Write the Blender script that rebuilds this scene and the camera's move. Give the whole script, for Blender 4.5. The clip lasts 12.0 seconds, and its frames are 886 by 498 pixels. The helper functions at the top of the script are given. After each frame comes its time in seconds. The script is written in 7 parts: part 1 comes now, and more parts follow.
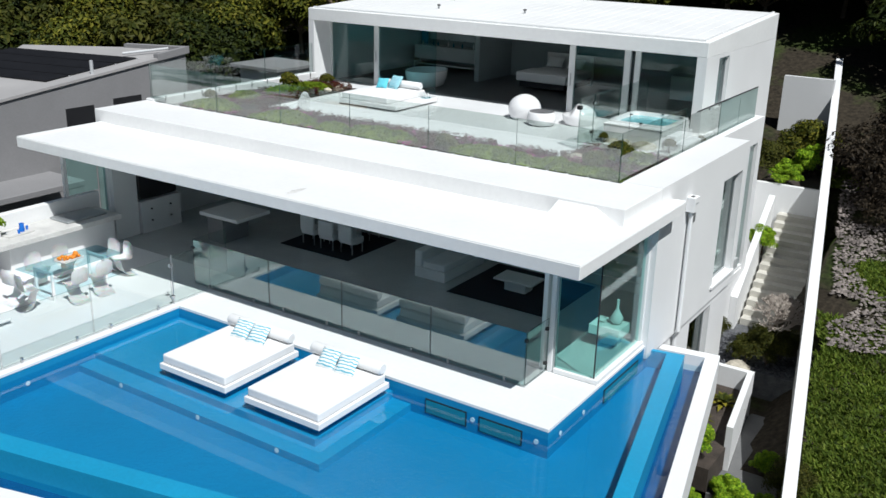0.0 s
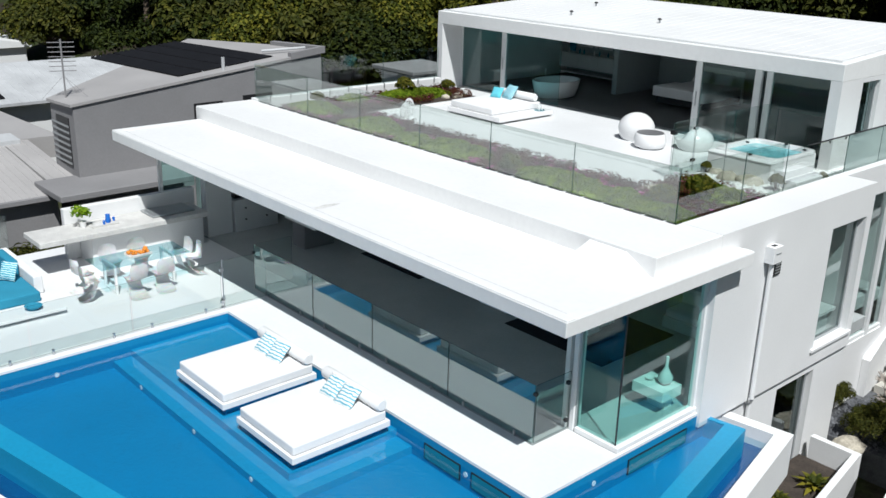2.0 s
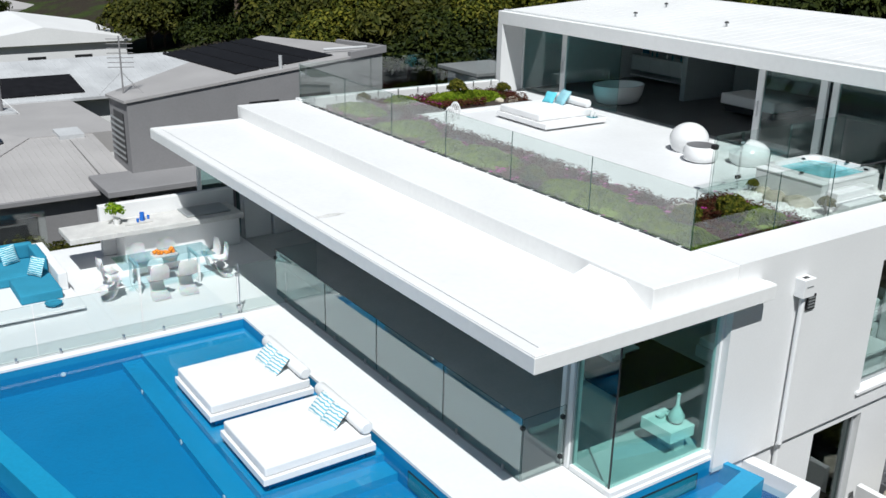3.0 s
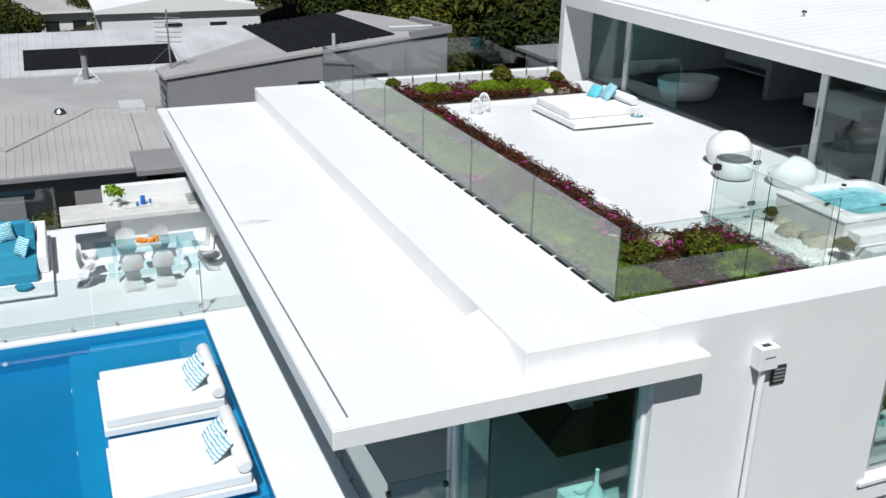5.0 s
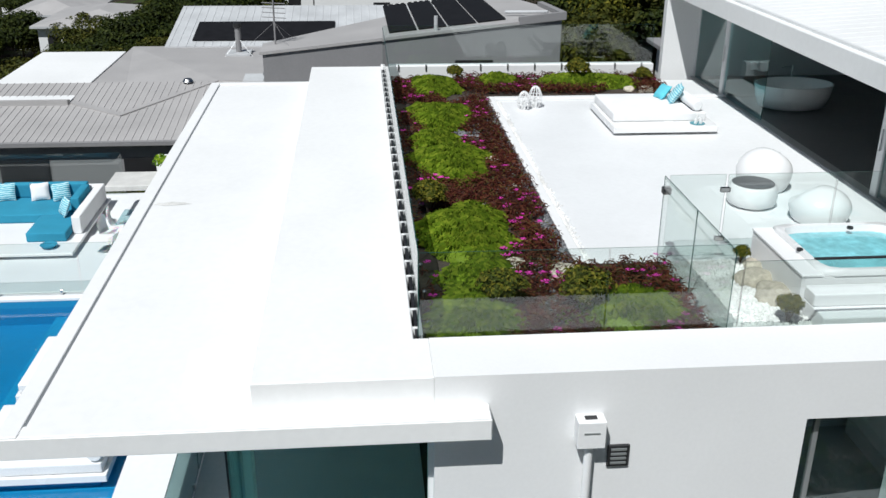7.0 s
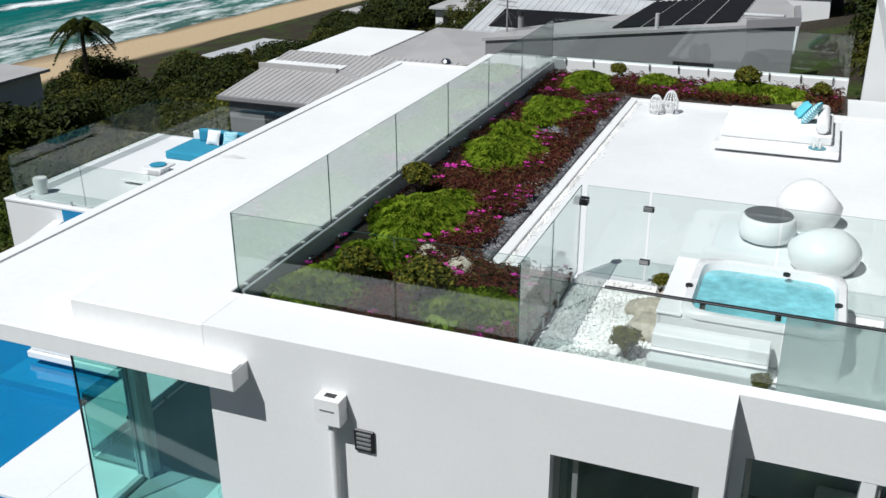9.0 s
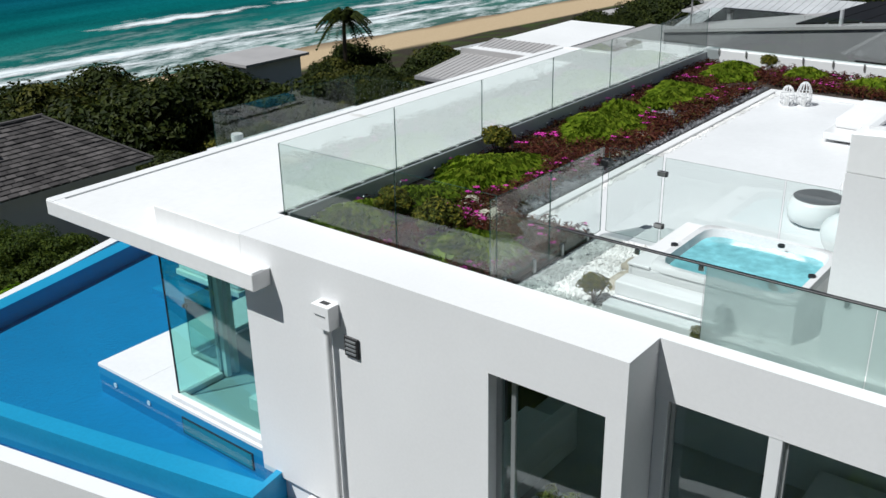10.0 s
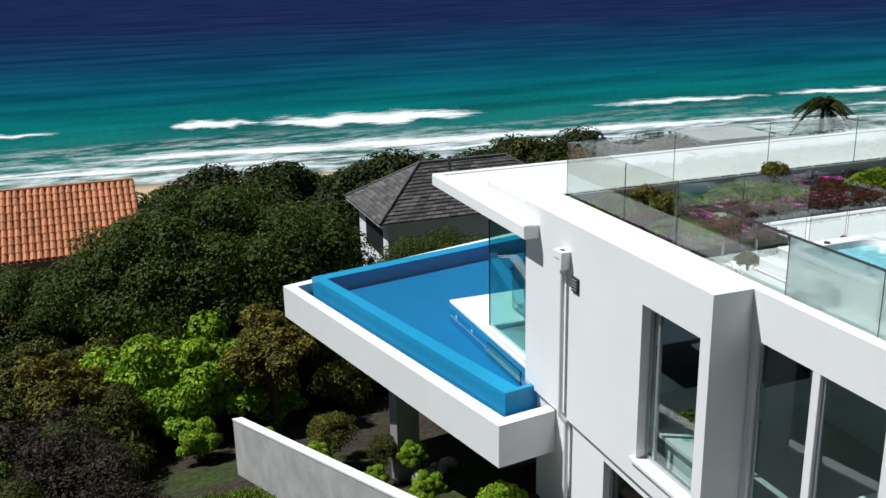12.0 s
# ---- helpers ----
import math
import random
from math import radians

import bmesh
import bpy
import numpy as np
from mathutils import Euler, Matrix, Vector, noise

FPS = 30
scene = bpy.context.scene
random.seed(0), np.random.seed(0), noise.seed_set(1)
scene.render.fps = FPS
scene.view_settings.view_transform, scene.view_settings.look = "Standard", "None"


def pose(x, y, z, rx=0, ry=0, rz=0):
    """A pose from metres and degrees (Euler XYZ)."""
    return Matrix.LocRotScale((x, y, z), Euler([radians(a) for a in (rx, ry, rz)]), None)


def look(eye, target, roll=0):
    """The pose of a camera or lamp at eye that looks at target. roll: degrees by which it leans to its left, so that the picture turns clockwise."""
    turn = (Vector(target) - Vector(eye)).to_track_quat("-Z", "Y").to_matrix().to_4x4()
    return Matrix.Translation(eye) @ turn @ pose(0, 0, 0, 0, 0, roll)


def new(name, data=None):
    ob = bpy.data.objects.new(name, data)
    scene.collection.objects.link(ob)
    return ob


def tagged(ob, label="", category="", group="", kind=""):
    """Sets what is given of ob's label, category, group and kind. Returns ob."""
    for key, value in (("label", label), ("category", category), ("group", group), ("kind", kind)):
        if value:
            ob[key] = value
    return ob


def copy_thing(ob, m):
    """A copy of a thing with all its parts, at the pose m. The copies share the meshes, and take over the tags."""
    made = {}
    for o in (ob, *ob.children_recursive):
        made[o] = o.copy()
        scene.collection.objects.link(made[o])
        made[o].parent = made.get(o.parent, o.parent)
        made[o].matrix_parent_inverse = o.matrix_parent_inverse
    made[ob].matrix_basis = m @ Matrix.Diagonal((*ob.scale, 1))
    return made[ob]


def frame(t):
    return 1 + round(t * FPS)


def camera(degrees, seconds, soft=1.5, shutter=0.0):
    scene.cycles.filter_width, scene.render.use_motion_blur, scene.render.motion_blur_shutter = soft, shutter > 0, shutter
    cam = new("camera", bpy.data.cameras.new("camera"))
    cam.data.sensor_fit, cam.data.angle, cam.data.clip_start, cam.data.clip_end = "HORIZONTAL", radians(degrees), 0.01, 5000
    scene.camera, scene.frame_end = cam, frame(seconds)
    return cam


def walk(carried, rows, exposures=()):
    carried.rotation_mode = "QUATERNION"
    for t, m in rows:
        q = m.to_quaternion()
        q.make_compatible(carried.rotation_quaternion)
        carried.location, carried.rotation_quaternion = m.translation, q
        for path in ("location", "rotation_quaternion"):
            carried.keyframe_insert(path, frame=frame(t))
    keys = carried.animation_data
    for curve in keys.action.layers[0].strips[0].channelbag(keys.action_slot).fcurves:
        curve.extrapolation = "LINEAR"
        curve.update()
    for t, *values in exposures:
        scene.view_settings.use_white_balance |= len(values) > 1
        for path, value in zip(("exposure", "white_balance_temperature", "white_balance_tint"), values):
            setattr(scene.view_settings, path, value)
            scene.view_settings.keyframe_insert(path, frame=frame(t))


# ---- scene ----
cam = camera(50.3, 12.0)
EXPOSURES = [(0.0, 0.0), (5.0, -0.04), (9.5, -0.06), (11.0, 0.03), (12.0, 0.17)]
PATH = [
    (0, (6.674, -13.948, 8.742), (5.637, -12.365, 8.094), 1.5),
    (0.5, (7.394, -13.027, 8.757), (6.264, -11.511, 8.106), 1.5),
    (1, (7.921, -12.031, 8.784), (6.7, -10.589, 8.129), 1.6),
    (1.5, (8.301, -11.042, 8.828), (6.99, -9.682, 8.169), 1.6),
    (2, (8.608, -9.956, 8.905), (7.208, -8.691, 8.242), 1.6),
    (2.5, (8.818, -8.843, 8.96), (7.343, -7.67, 8.291), 1.5),
    (3, (9.084, -7.606, 8.986), (7.538, -6.532, 8.309), 1.4),
    (5, (9.139, -2.364, 9.155), (7.428, -1.644, 8.41), 1.1),
    (5.5, (9.061, -0.945, 9.107), (7.327, -0.299, 8.351), 0.9),
    (6, (8.96, 0.661, 9.069), (7.193, 1.199, 8.302), 0.8),
    (6.5, (8.94, 2.202, 9.016), (7.131, 2.563, 8.242), 0.7),
    (7, (8.86, 3.9, 8.904), (7.025, 4.065, 8.126), 0.5),
    (9, (8.175, 10.997, 8.874), (6.47, 10.313, 8.085), -0.4),
    (9.5, (8.004, 12.726, 8.652), (6.406, 11.805, 7.879), -0.8),
    (10, (7.784, 14.559, 8.509), (6.348, 13.402, 7.735), -1.1),
    (10.5, (7.775, 16.251, 8.376), (6.521, 14.892, 7.615), -1.1),
    (11, (7.809, 17.953, 8.27), (6.753, 16.412, 7.556), -1.2),
    (11.5, (7.846, 19.495, 8.23), (6.979, 17.816, 7.575), -1.2),
    (12, (7.907, 21.103, 8.211), (7.241, 19.31, 7.628), -1.2),
]
walk(cam, [(t, look(eye, target, roll)) for t, eye, target, roll in PATH], EXPOSURES)

# ---- light ----
SUN_DIR = Vector((1.76, -1.0, 3.02)).normalized()
world = bpy.data.worlds.new("world")
scene.world = world
world.use_nodes = True
wn = world.node_tree
sky = wn.nodes.new("ShaderNodeTexSky")
sky.sky_type, sky.sun_disc = "NISHITA", False
sky.sun_elevation = math.asin(SUN_DIR.z)
sky.sun_rotation = math.atan2(SUN_DIR.x, SUN_DIR.y)
sky.air_density, sky.dust_density, sky.ozone_density = 1.0, 0.6, 1.2
wn.links.new(sky.outputs[0], wn.nodes["Background"].inputs[0])
wn.nodes["Background"].inputs[1].default_value = 0.032
sun_data = bpy.data.lights.new("sun", "SUN")
sun_data.energy, sun_data.angle, sun_data.color = 4.95, radians(0.5), (0.955, 0.98, 0.98)
sun_lamp = new("sun", sun_data)
sun_lamp.matrix_world = look((30, -20, 60), Vector((30, -20, 60)) - SUN_DIR)


# ---- materials ----
def lin(r, g, b):
    return tuple(((c / 255 + 0.055) / 1.055) ** 2.4 if c > 10 else c / 255 / 12.92 for c in (r, g, b))


def node_mat(name):
    m = bpy.data.materials.new(name)
    m.use_nodes = True
    nt = m.node_tree
    return m, nt, nt.nodes["Principled BSDF"], nt.nodes["Material Output"]


def tex_noise(nt, scale, detail=3.0, rough=0.55, distortion=0.0, coord="Object"):
    tc = nt.nodes.new("ShaderNodeTexCoord")
    n = nt.nodes.new("ShaderNodeTexNoise")
    n.inputs["Scale"].default_value, n.inputs["Detail"].default_value = scale, detail
    n.inputs["Roughness"].default_value, n.inputs["Distortion"].default_value = rough, distortion
    nt.links.new(tc.outputs[coord], n.inputs["Vector"])
    return n


def ramp(nt, src, stops):
    r = nt.nodes.new("ShaderNodeValToRGB")
    while len(r.color_ramp.elements) < len(stops):
        r.color_ramp.elements.new(0.5)
    for e, (p, c) in zip(r.color_ramp.elements, stops):
        e.position, e.color = p, (*c, 1)
    nt.links.new(src, r.inputs[0])
    return r


def blend(nt, fac, a, b, mode="MIX"):
    x = nt.nodes.new("ShaderNodeMix")
    x.data_type, x.blend_type = "RGBA", mode
    for sock, v in ((x.inputs[0], fac), (x.inputs[6], a), (x.inputs[7], b)):
        if isinstance(v, (int, float)):
            sock.default_value = v
        elif isinstance(v, tuple):
            sock.default_value = (*v, 1)
        else:
            nt.links.new(v, sock)
    return x.outputs[2]


def mat(name, col, rough=0.5, var=0.06, scale=0.7, grain=0.03, gscale=30.0, bump=0.0, bscale=80.0, metal=0.0, spec=0.5, per=0.0):
    """Plain surface with broad stains, fine grain and relief. per: change of tone from piece to piece."""
    m, nt, p, out = node_mat(name)
    big, small = tex_noise(nt, scale, 4), tex_noise(nt, gscale, 3)
    dark, light = tuple(c * (1 - var) for c in col), tuple(min(1, c * (1 + var)) for c in col)
    c1 = ramp(nt, big.outputs[0], [(0.3, dark), (0.7, light)]).outputs[0]
    g = ramp(nt, small.outputs[0], [(0.3, (1 - grain,) * 3), (0.7, (1 + grain,) * 3)]).outputs[0]
    c2 = blend(nt, 1.0, c1, g, "MULTIPLY")
    if per:
        oi = nt.nodes.new("ShaderNodeObjectInfo")
        c2 = blend(nt, 1.0, c2, ramp(nt, oi.outputs["Random"], [(0, (1 - per,) * 3), (1, (1 + per,) * 3)]).outputs[0], "MULTIPLY")
    nt.links.new(c2, p.inputs["Base Color"])
    rr = nt.nodes.new("ShaderNodeMapRange")
    rr.inputs[3].default_value, rr.inputs[4].default_value = max(0.02, rough - 0.08), min(1, rough + 0.08)
    nt.links.new(big.outputs[0], rr.inputs[0])
    nt.links.new(rr.outputs[0], p.inputs["Roughness"])
    p.inputs["Metallic"].default_value, p.inputs["Specular IOR Level"].default_value = metal, spec
    if bump:
        b, bn = nt.nodes.new("ShaderNodeBump"), tex_noise(nt, bscale, 3)
        b.inputs["Strength"].default_value, b.inputs["Distance"].default_value = bump, 0.02
        nt.links.new(bn.outputs[0], b.inputs["Height"])
        nt.links.new(b.outputs[0], p.inputs["Normal"])
    return m


def glass(name, tint, ior=1.5, rough=0.0, frost=0.0):
    """A pane: what is behind shows through, tinted, with a mirror gloss by angle. frost: share of milky scatter."""
    m, nt, p, out = node_mat(name)
    nt.nodes.remove(p)
    t, g, lw, mx = (nt.nodes.new("ShaderNode" + k) for k in ("BsdfTransparent", "BsdfGlossy", "LayerWeight", "MixShader"))
    t.inputs[0].default_value, g.inputs["Roughness"].default_value, lw.inputs[0].default_value = (*tint, 1), rough, 0.5
    power, scale = nt.nodes.new("ShaderNodeMath"), nt.nodes.new("ShaderNodeMath")
    power.operation, power.inputs[1].default_value = "POWER", 4.0
    scale.operation = "MULTIPLY_ADD"
    scale.inputs[1].default_value, scale.inputs[2].default_value = 0.75, ((ior - 1) / (ior + 1)) ** 2
    nt.links.new(lw.outputs["Facing"], power.inputs[0])
    nt.links.new(power.outputs[0], scale.inputs[0])
    body = t.outputs[0]
    if frost:
        tr, m2 = nt.nodes.new("ShaderNodeBsdfTranslucent"), nt.nodes.new("ShaderNodeMixShader")
        tr.inputs[0].default_value, m2.inputs[0].default_value = (0.85, 0.95, 0.93, 1), frost
        nt.links.new(t.outputs[0], m2.inputs[1])
        nt.links.new(tr.outputs[0], m2.inputs[2])
        body = m2.outputs[0]
    nt.links.new(scale.outputs[0], mx.inputs[0])
    nt.links.new(body, mx.inputs[1])
    nt.links.new(g.outputs[0], mx.inputs[2])
    nt.links.new(mx.outputs[0], out.inputs[0])
    return m


def leaf_mat(name, stops, shine=0.62, through_light=0.25):
    """Leaves whose tone changes from leaf to leaf and in broad patches."""
    m, nt, p, out = node_mat(name)
    geo = nt.nodes.new("ShaderNodeNewGeometry")
    c = ramp(nt, geo.outputs["Random Per Island"], stops).outputs[0]
    n = tex_noise(nt, 0.9, 2)
    c = blend(nt, 1.0, c, ramp(nt, n.outputs[0], [(0.3, (0.7, 0.7, 0.7)), (0.7, (1.2, 1.2, 1.1))]).outputs[0], "MULTIPLY")
    nt.links.new(c, p.inputs["Base Color"])
    p.inputs["Roughness"].default_value, p.inputs["Specular IOR Level"].default_value = shine, 0.18
    tr, mx = nt.nodes.new("ShaderNodeBsdfTranslucent"), nt.nodes.new("ShaderNodeMixShader")
    nt.links.new(c, tr.inputs[0])
    mx.inputs[0].default_value = through_light
    nt.links.new(p.outputs[0], mx.inputs[1])
    nt.links.new(tr.outputs[0], mx.inputs[2])
    nt.links.new(mx.outputs[0], out.inputs[0])
    return m


WHITE = mat("white_render", (0.77, 0.77, 0.77), 0.6, 0.025, 0.5, 0.015, 20, 0.08, 120)
ROOF_WHITE = mat("white_roof_membrane", (0.82, 0.82, 0.815), 0.5, 0.03, 0.45, 0.02, 8, 0.05, 60)
PAVING = mat("white_paving", (0.76, 0.765, 0.77), 0.45, 0.03, 0.6, 0.02, 10, 0.05, 80)
GREY_FLOOR = mat("polished_concrete", (0.46, 0.48, 0.48), 0.22, 0.08, 0.8, 0.04, 14)
DARK_FLOOR = mat("dark_timber_floor", (0.085, 0.085, 0.085), 0.35, 0.1, 0.9, 0.06, 20)
# darker, tealer copy of the interior paint: the dim room's shade as colour
SHADED_PAINT = mat("shaded_bedroom_paint", (0.32, 0.37, 0.38), 0.6, 0.03, 0.8, 0.01)
INTERIOR = mat("interior_paint", (0.68, 0.69, 0.69), 0.6, 0.03, 0.8, 0.01)
POOL_BLUE = mat("blue_pool_plaster", (0.002, 0.208, 0.415), 0.45, 0.05, 0.5, 0.05, 16)
POOL_EDGE = mat("light_blue_pool_edge", (0.008, 0.27, 0.48), 0.4, 0.05, 0.6, 0.05, 16)
FRAME_WHITE = mat("white_powdercoat", (0.75, 0.76, 0.76), 0.35, 0.02, 1.0, 0.01)
GREY_FRAME = mat("grey_aluminium", (0.42, 0.44, 0.45), 0.35, 0.04, 1.0, 0.01, metal=0.6)
STEEL = mat("brushed_steel", (0.55, 0.56, 0.57), 0.3, 0.05, 3, 0.03, metal=1.0)
BLACK = mat("black_plastic", (0.018, 0.018, 0.02), 0.45, 0.1, 2, 0.05)
GLASS = glass("clear_glass", (0.935, 0.97, 0.96), 1.62)
GLASS_WIN = glass("window_glass", (0.66, 0.79, 0.79), 1.6)
GLASS_RAIL = glass("mirroring_balustrade_glass", (0.90, 0.945, 0.93), 2.3)
GLASS_SIDE = glass("side_window_glass", (0.84, 0.91, 0.90), 1.6)
GLASS_TEAL = glass("teal_door_glass", (0.74, 0.90, 0.91), 1.30)
GLASS_TABLE = glass("aqua_table_glass", (0.78, 0.93, 0.95), 1.6)
GLASS_FENCE = glass("mirroring_fence_glass", (0.74, 0.90, 0.89), 2.35)
GLASS_BOX = glass("green_tinted_glass", (0.76, 0.94, 0.915))
FROST = glass("frosted_glass", (0.82, 0.90, 0.88), 1.5, 0.2, 0.5)
GLASS_EDGE = mat("green_glass_edge", (0.02, 0.075, 0.065), 0.2, 0.1, 3, 0.02)
FABRIC = mat("white_fabric", (0.78, 0.78, 0.78), 0.85, 0.03, 2, 0.04, 60, 0.15, 150, spec=0.2)
TURQ = mat("turquoise_fabric", (0.03, 0.25, 0.38), 0.85, 0.08, 2, 0.06, 60, 0.15, 150, spec=0.2)
PLASTIC = mat("white_gloss_plastic", (0.78, 0.78, 0.78), 0.25, 0.02, 2, 0.01)
SOIL = mat("garden_soil", (0.05, 0.038, 0.03), 0.95, 0.35, 2.5, 0.3, 30, 0.8, 40)
GRAVEL = mat("grey_gravel", (0.10, 0.103, 0.11), 0.9, 0.3, 6, 0.3, 40, 0.8, 40, per=0.3)
PEBBLE = mat("white_pebble", (0.80, 0.80, 0.78), 0.6, 0.06, 4, 0.05, per=0.15)
ROCK = mat("pale_rock", (0.42, 0.38, 0.31), 0.9, 0.25, 5, 0.2, 25, 0.8, 18)
ROCKW = mat("cream_rock", (0.52, 0.47, 0.38), 0.9, 0.15, 8, 0.15, 30, 0.5, 25)
GREY_WALL = mat("grey_neighbour_render", (0.235, 0.23, 0.235), 0.8, 0.06, 0.6, 0.04, 18, 0.1, 60)
GREY_ROOF = mat("grey_metal_roof", (0.40, 0.385, 0.38), 0.5, 0.08, 0.5, 0.03, 12)
PALE_ROOF = mat("pale_metal_roof", (0.50, 0.51, 0.52), 0.45, 0.12, 0.8, 0.05, 9)
SOLAR = mat("solar_mat_black", (0.010, 0.010, 0.012), 0.7, 0.3, 3, 0.2, 40, spec=0.15)
SHINGLE = mat("dark_slate_shingle", (0.085, 0.078, 0.078), 0.85, 0.3, 2, 0.2, 20, 0.4, 40, per=0.35)
TERRACOTTA = mat("terracotta_tile", (0.52, 0.21, 0.095), 0.8, 0.22, 2, 0.15, 20, 0.3, 40, per=0.2)
CONCRETE = mat("raw_concrete", (0.40, 0.395, 0.385), 0.85, 0.16, 1.6, 0.08, 18, 0.25, 50)
BARK = mat("bark", (0.13, 0.095, 0.07), 0.95, 0.3, 3, 0.2, 25, 0.9, 25)
TWIG = mat("pale_bark", (0.36, 0.31, 0.27), 0.9, 0.2, 3, 0.15, 25, 0.5, 25)
LEAF_DARK = leaf_mat("dark_leaves", [(0, (0.022, 0.042, 0.005)), (0.5, (0.044, 0.074, 0.008)), (1, (0.092, 0.122, 0.013))])
LEAF_FAR = leaf_mat("far_leaves", [(0, (0.012, 0.021, 0.004)), (0.5, (0.025, 0.038, 0.006)), (1, (0.055, 0.068, 0.010))])
LEAF_MOSS = leaf_mat("moss_green_leaves", [(0, (0.025, 0.038, 0.005)), (0.5, (0.085, 0.10, 0.012)), (1, (0.22, 0.20, 0.026))])
LEAF_OLIVE = leaf_mat("olive_leaves", [(0, (0.028, 0.036, 0.006)), (0.5, (0.056, 0.064, 0.010)), (1, (0.105, 0.10, 0.017))])
LEAF_BRIGHT = leaf_mat("bright_leaves", [(0, (0.06, 0.16, 0.008)), (0.5, (0.21, 0.37, 0.018)), (1, (0.42, 0.54, 0.038))])
LEAF_YELLOW = leaf_mat("yellow_green_leaves", [(0, (0.05, 0.08, 0.01)), (0.5, (0.15, 0.18, 0.02)), (1, (0.34, 0.31, 0.04))])
LEAF_RED = leaf_mat("maroon_leaves", [(0, (0.045, 0.010, 0.010)), (0.5, (0.115, 0.028, 0.020)), (0.8, (0.17, 0.055, 0.03)), (1, (0.10, 0.11, 0.03))])
LEAF_GRASS = leaf_mat("mounding_grass", [(0, (0.09, 0.155, 0.011)), (0.5, (0.165, 0.255, 0.018)), (1, (0.29, 0.365, 0.036))], 0.6)
LEAF_SHRUB = leaf_mat("bronze_green_leaves", [(0, (0.030, 0.042, 0.006)), (0.5, (0.09, 0.105, 0.012)), (1, (0.24, 0.20, 0.025))])
LEAF_BRONZE = leaf_mat("bronze_leaves", [(0, (0.055, 0.050, 0.008)), (0.5, (0.135, 0.118, 0.017)), (1, (0.26, 0.22, 0.03))])
LEAF_DRY = leaf_mat("dry_stems", [(0, (0.010, 0.008, 0.006)), (0.5, (0.032, 0.024, 0.016)), (1, (0.07, 0.052, 0.035))])
FLOWER = mat("magenta_petals", (0.62, 0.035, 0.36), 0.6, 0.2, 3, 0.1)


# ---- mesh helpers ----
def B():
    return bmesh.new()


def box(bm, x0, x1, y0, y1, z0, z1, bev=0.0, seg=1):
    m = Matrix.LocRotScale(((x0 + x1) / 2, (y0 + y1) / 2, (z0 + z1) / 2), None, (abs(x1 - x0), abs(y1 - y0), abs(z1 - z0)))
    vs = bmesh.ops.create_cube(bm, size=1, matrix=m)["verts"]
    if bev:
        es = list({e for v in vs for e in v.link_edges})
        bmesh.ops.bevel(bm, geom=es, offset=bev, segments=seg, affect="EDGES", profile=0.5)
    return bm


def prism(bm, pts, z0, z1, bev=0.0):
    """A polygon of (x, y) raised from z0 to z1; z1 may be a function of x, y."""
    f0, f1 = (z if callable(z) else (lambda x, y, z=z: z) for z in (z0, z1))
    lo = [bm.verts.new((x, y, f0(x, y))) for x, y in pts]
    hi = [bm.verts.new((x, y, f1(x, y))) for x, y in pts]
    n = len(pts)
    fs = [bm.faces.new(lo[::-1]), bm.faces.new(hi)] + [bm.faces.new((lo[i], lo[(i + 1) % n], hi[(i + 1) % n], hi[i])) for i in range(n)]
    bmesh.ops.recalc_face_normals(bm, faces=fs)
    if bev:
        bmesh.ops.bevel(bm, geom=list({e for f in fs for e in f.edges}), offset=bev, segments=1, affect="EDGES")
    return bm


def rod(bm, p0, p1, r0, r1=None, n=10):
    p0, p1 = Vector(p0), Vector(p1)
    d = p1 - p0
    m = Matrix.Translation((p0 + p1) / 2) @ d.to_track_quat("Z", "Y").to_matrix().to_4x4()
    bmesh.ops.create_cone(bm, cap_ends=True, segments=n, radius1=r0, radius2=r0 if r1 is None else r1, depth=d.length, matrix=m)
    return bm


def lathe(bm, prof, c=(0, 0, 0), n=28, sx=1.0, sy=1.0):
    rings = []
    for r, z in prof:
        rings.append([bm.verts.new((c[0] + sx * r * math.cos(2 * math.pi * k / n), c[1] + sy * r * math.sin(2 * math.pi * k / n), c[2] + z)) for k in range(n)])
    fs = []
    for a, b in zip(rings, rings[1:]):
        fs += [bm.faces.new((a[k], a[(k + 1) % n], b[(k + 1) % n], b[k])) for k in range(n)]
    fs += [bm.faces.new(rings[0][::-1]), bm.faces.new(rings[-1])]
    bmesh.ops.recalc_face_normals(bm, faces=fs)
    return bm


def rock_bm(seed, sx, sy, sz, sub=3):
    bm = B()
    bmesh.ops.create_icosphere(bm, subdivisions=sub, radius=1)
    for v in bm.verts:
        k = 1 + 0.28 * noise.noise(v.co * 1.6 + Vector((seed * 7.1, seed * 3.3, seed))) + 0.08 * noise.noise(v.co * 5 + Vector((seed, 0, 0)))
        v.co = Vector((v.co.x * sx * k, v.co.y * sy * k, max(v.co.z, -0.35) * sz * k))
    return bm


def part(name, bm, material, parent=None, label="", smooth=None):
    me = bpy.data.meshes.new(name)
    bm.to_mesh(me)
    bm.free()
    me.materials.append(material)
    if smooth:
        me.shade_smooth()
        me.set_sharp_from_angle(angle=radians(smooth))
    ob = new(name, me)
    if parent is not None:
        ob.parent = parent
    if label:
        ob["label"] = label
    return ob


def mesh_part(name, verts, faces, material, parent=None, label=""):
    me = bpy.data.meshes.new(name)
    me.from_pydata(verts, [], faces)
    me.materials.append(material)
    ob = new(name, me)
    if parent is not None:
        ob.parent = parent
    if label:
        ob["label"] = label
    return ob


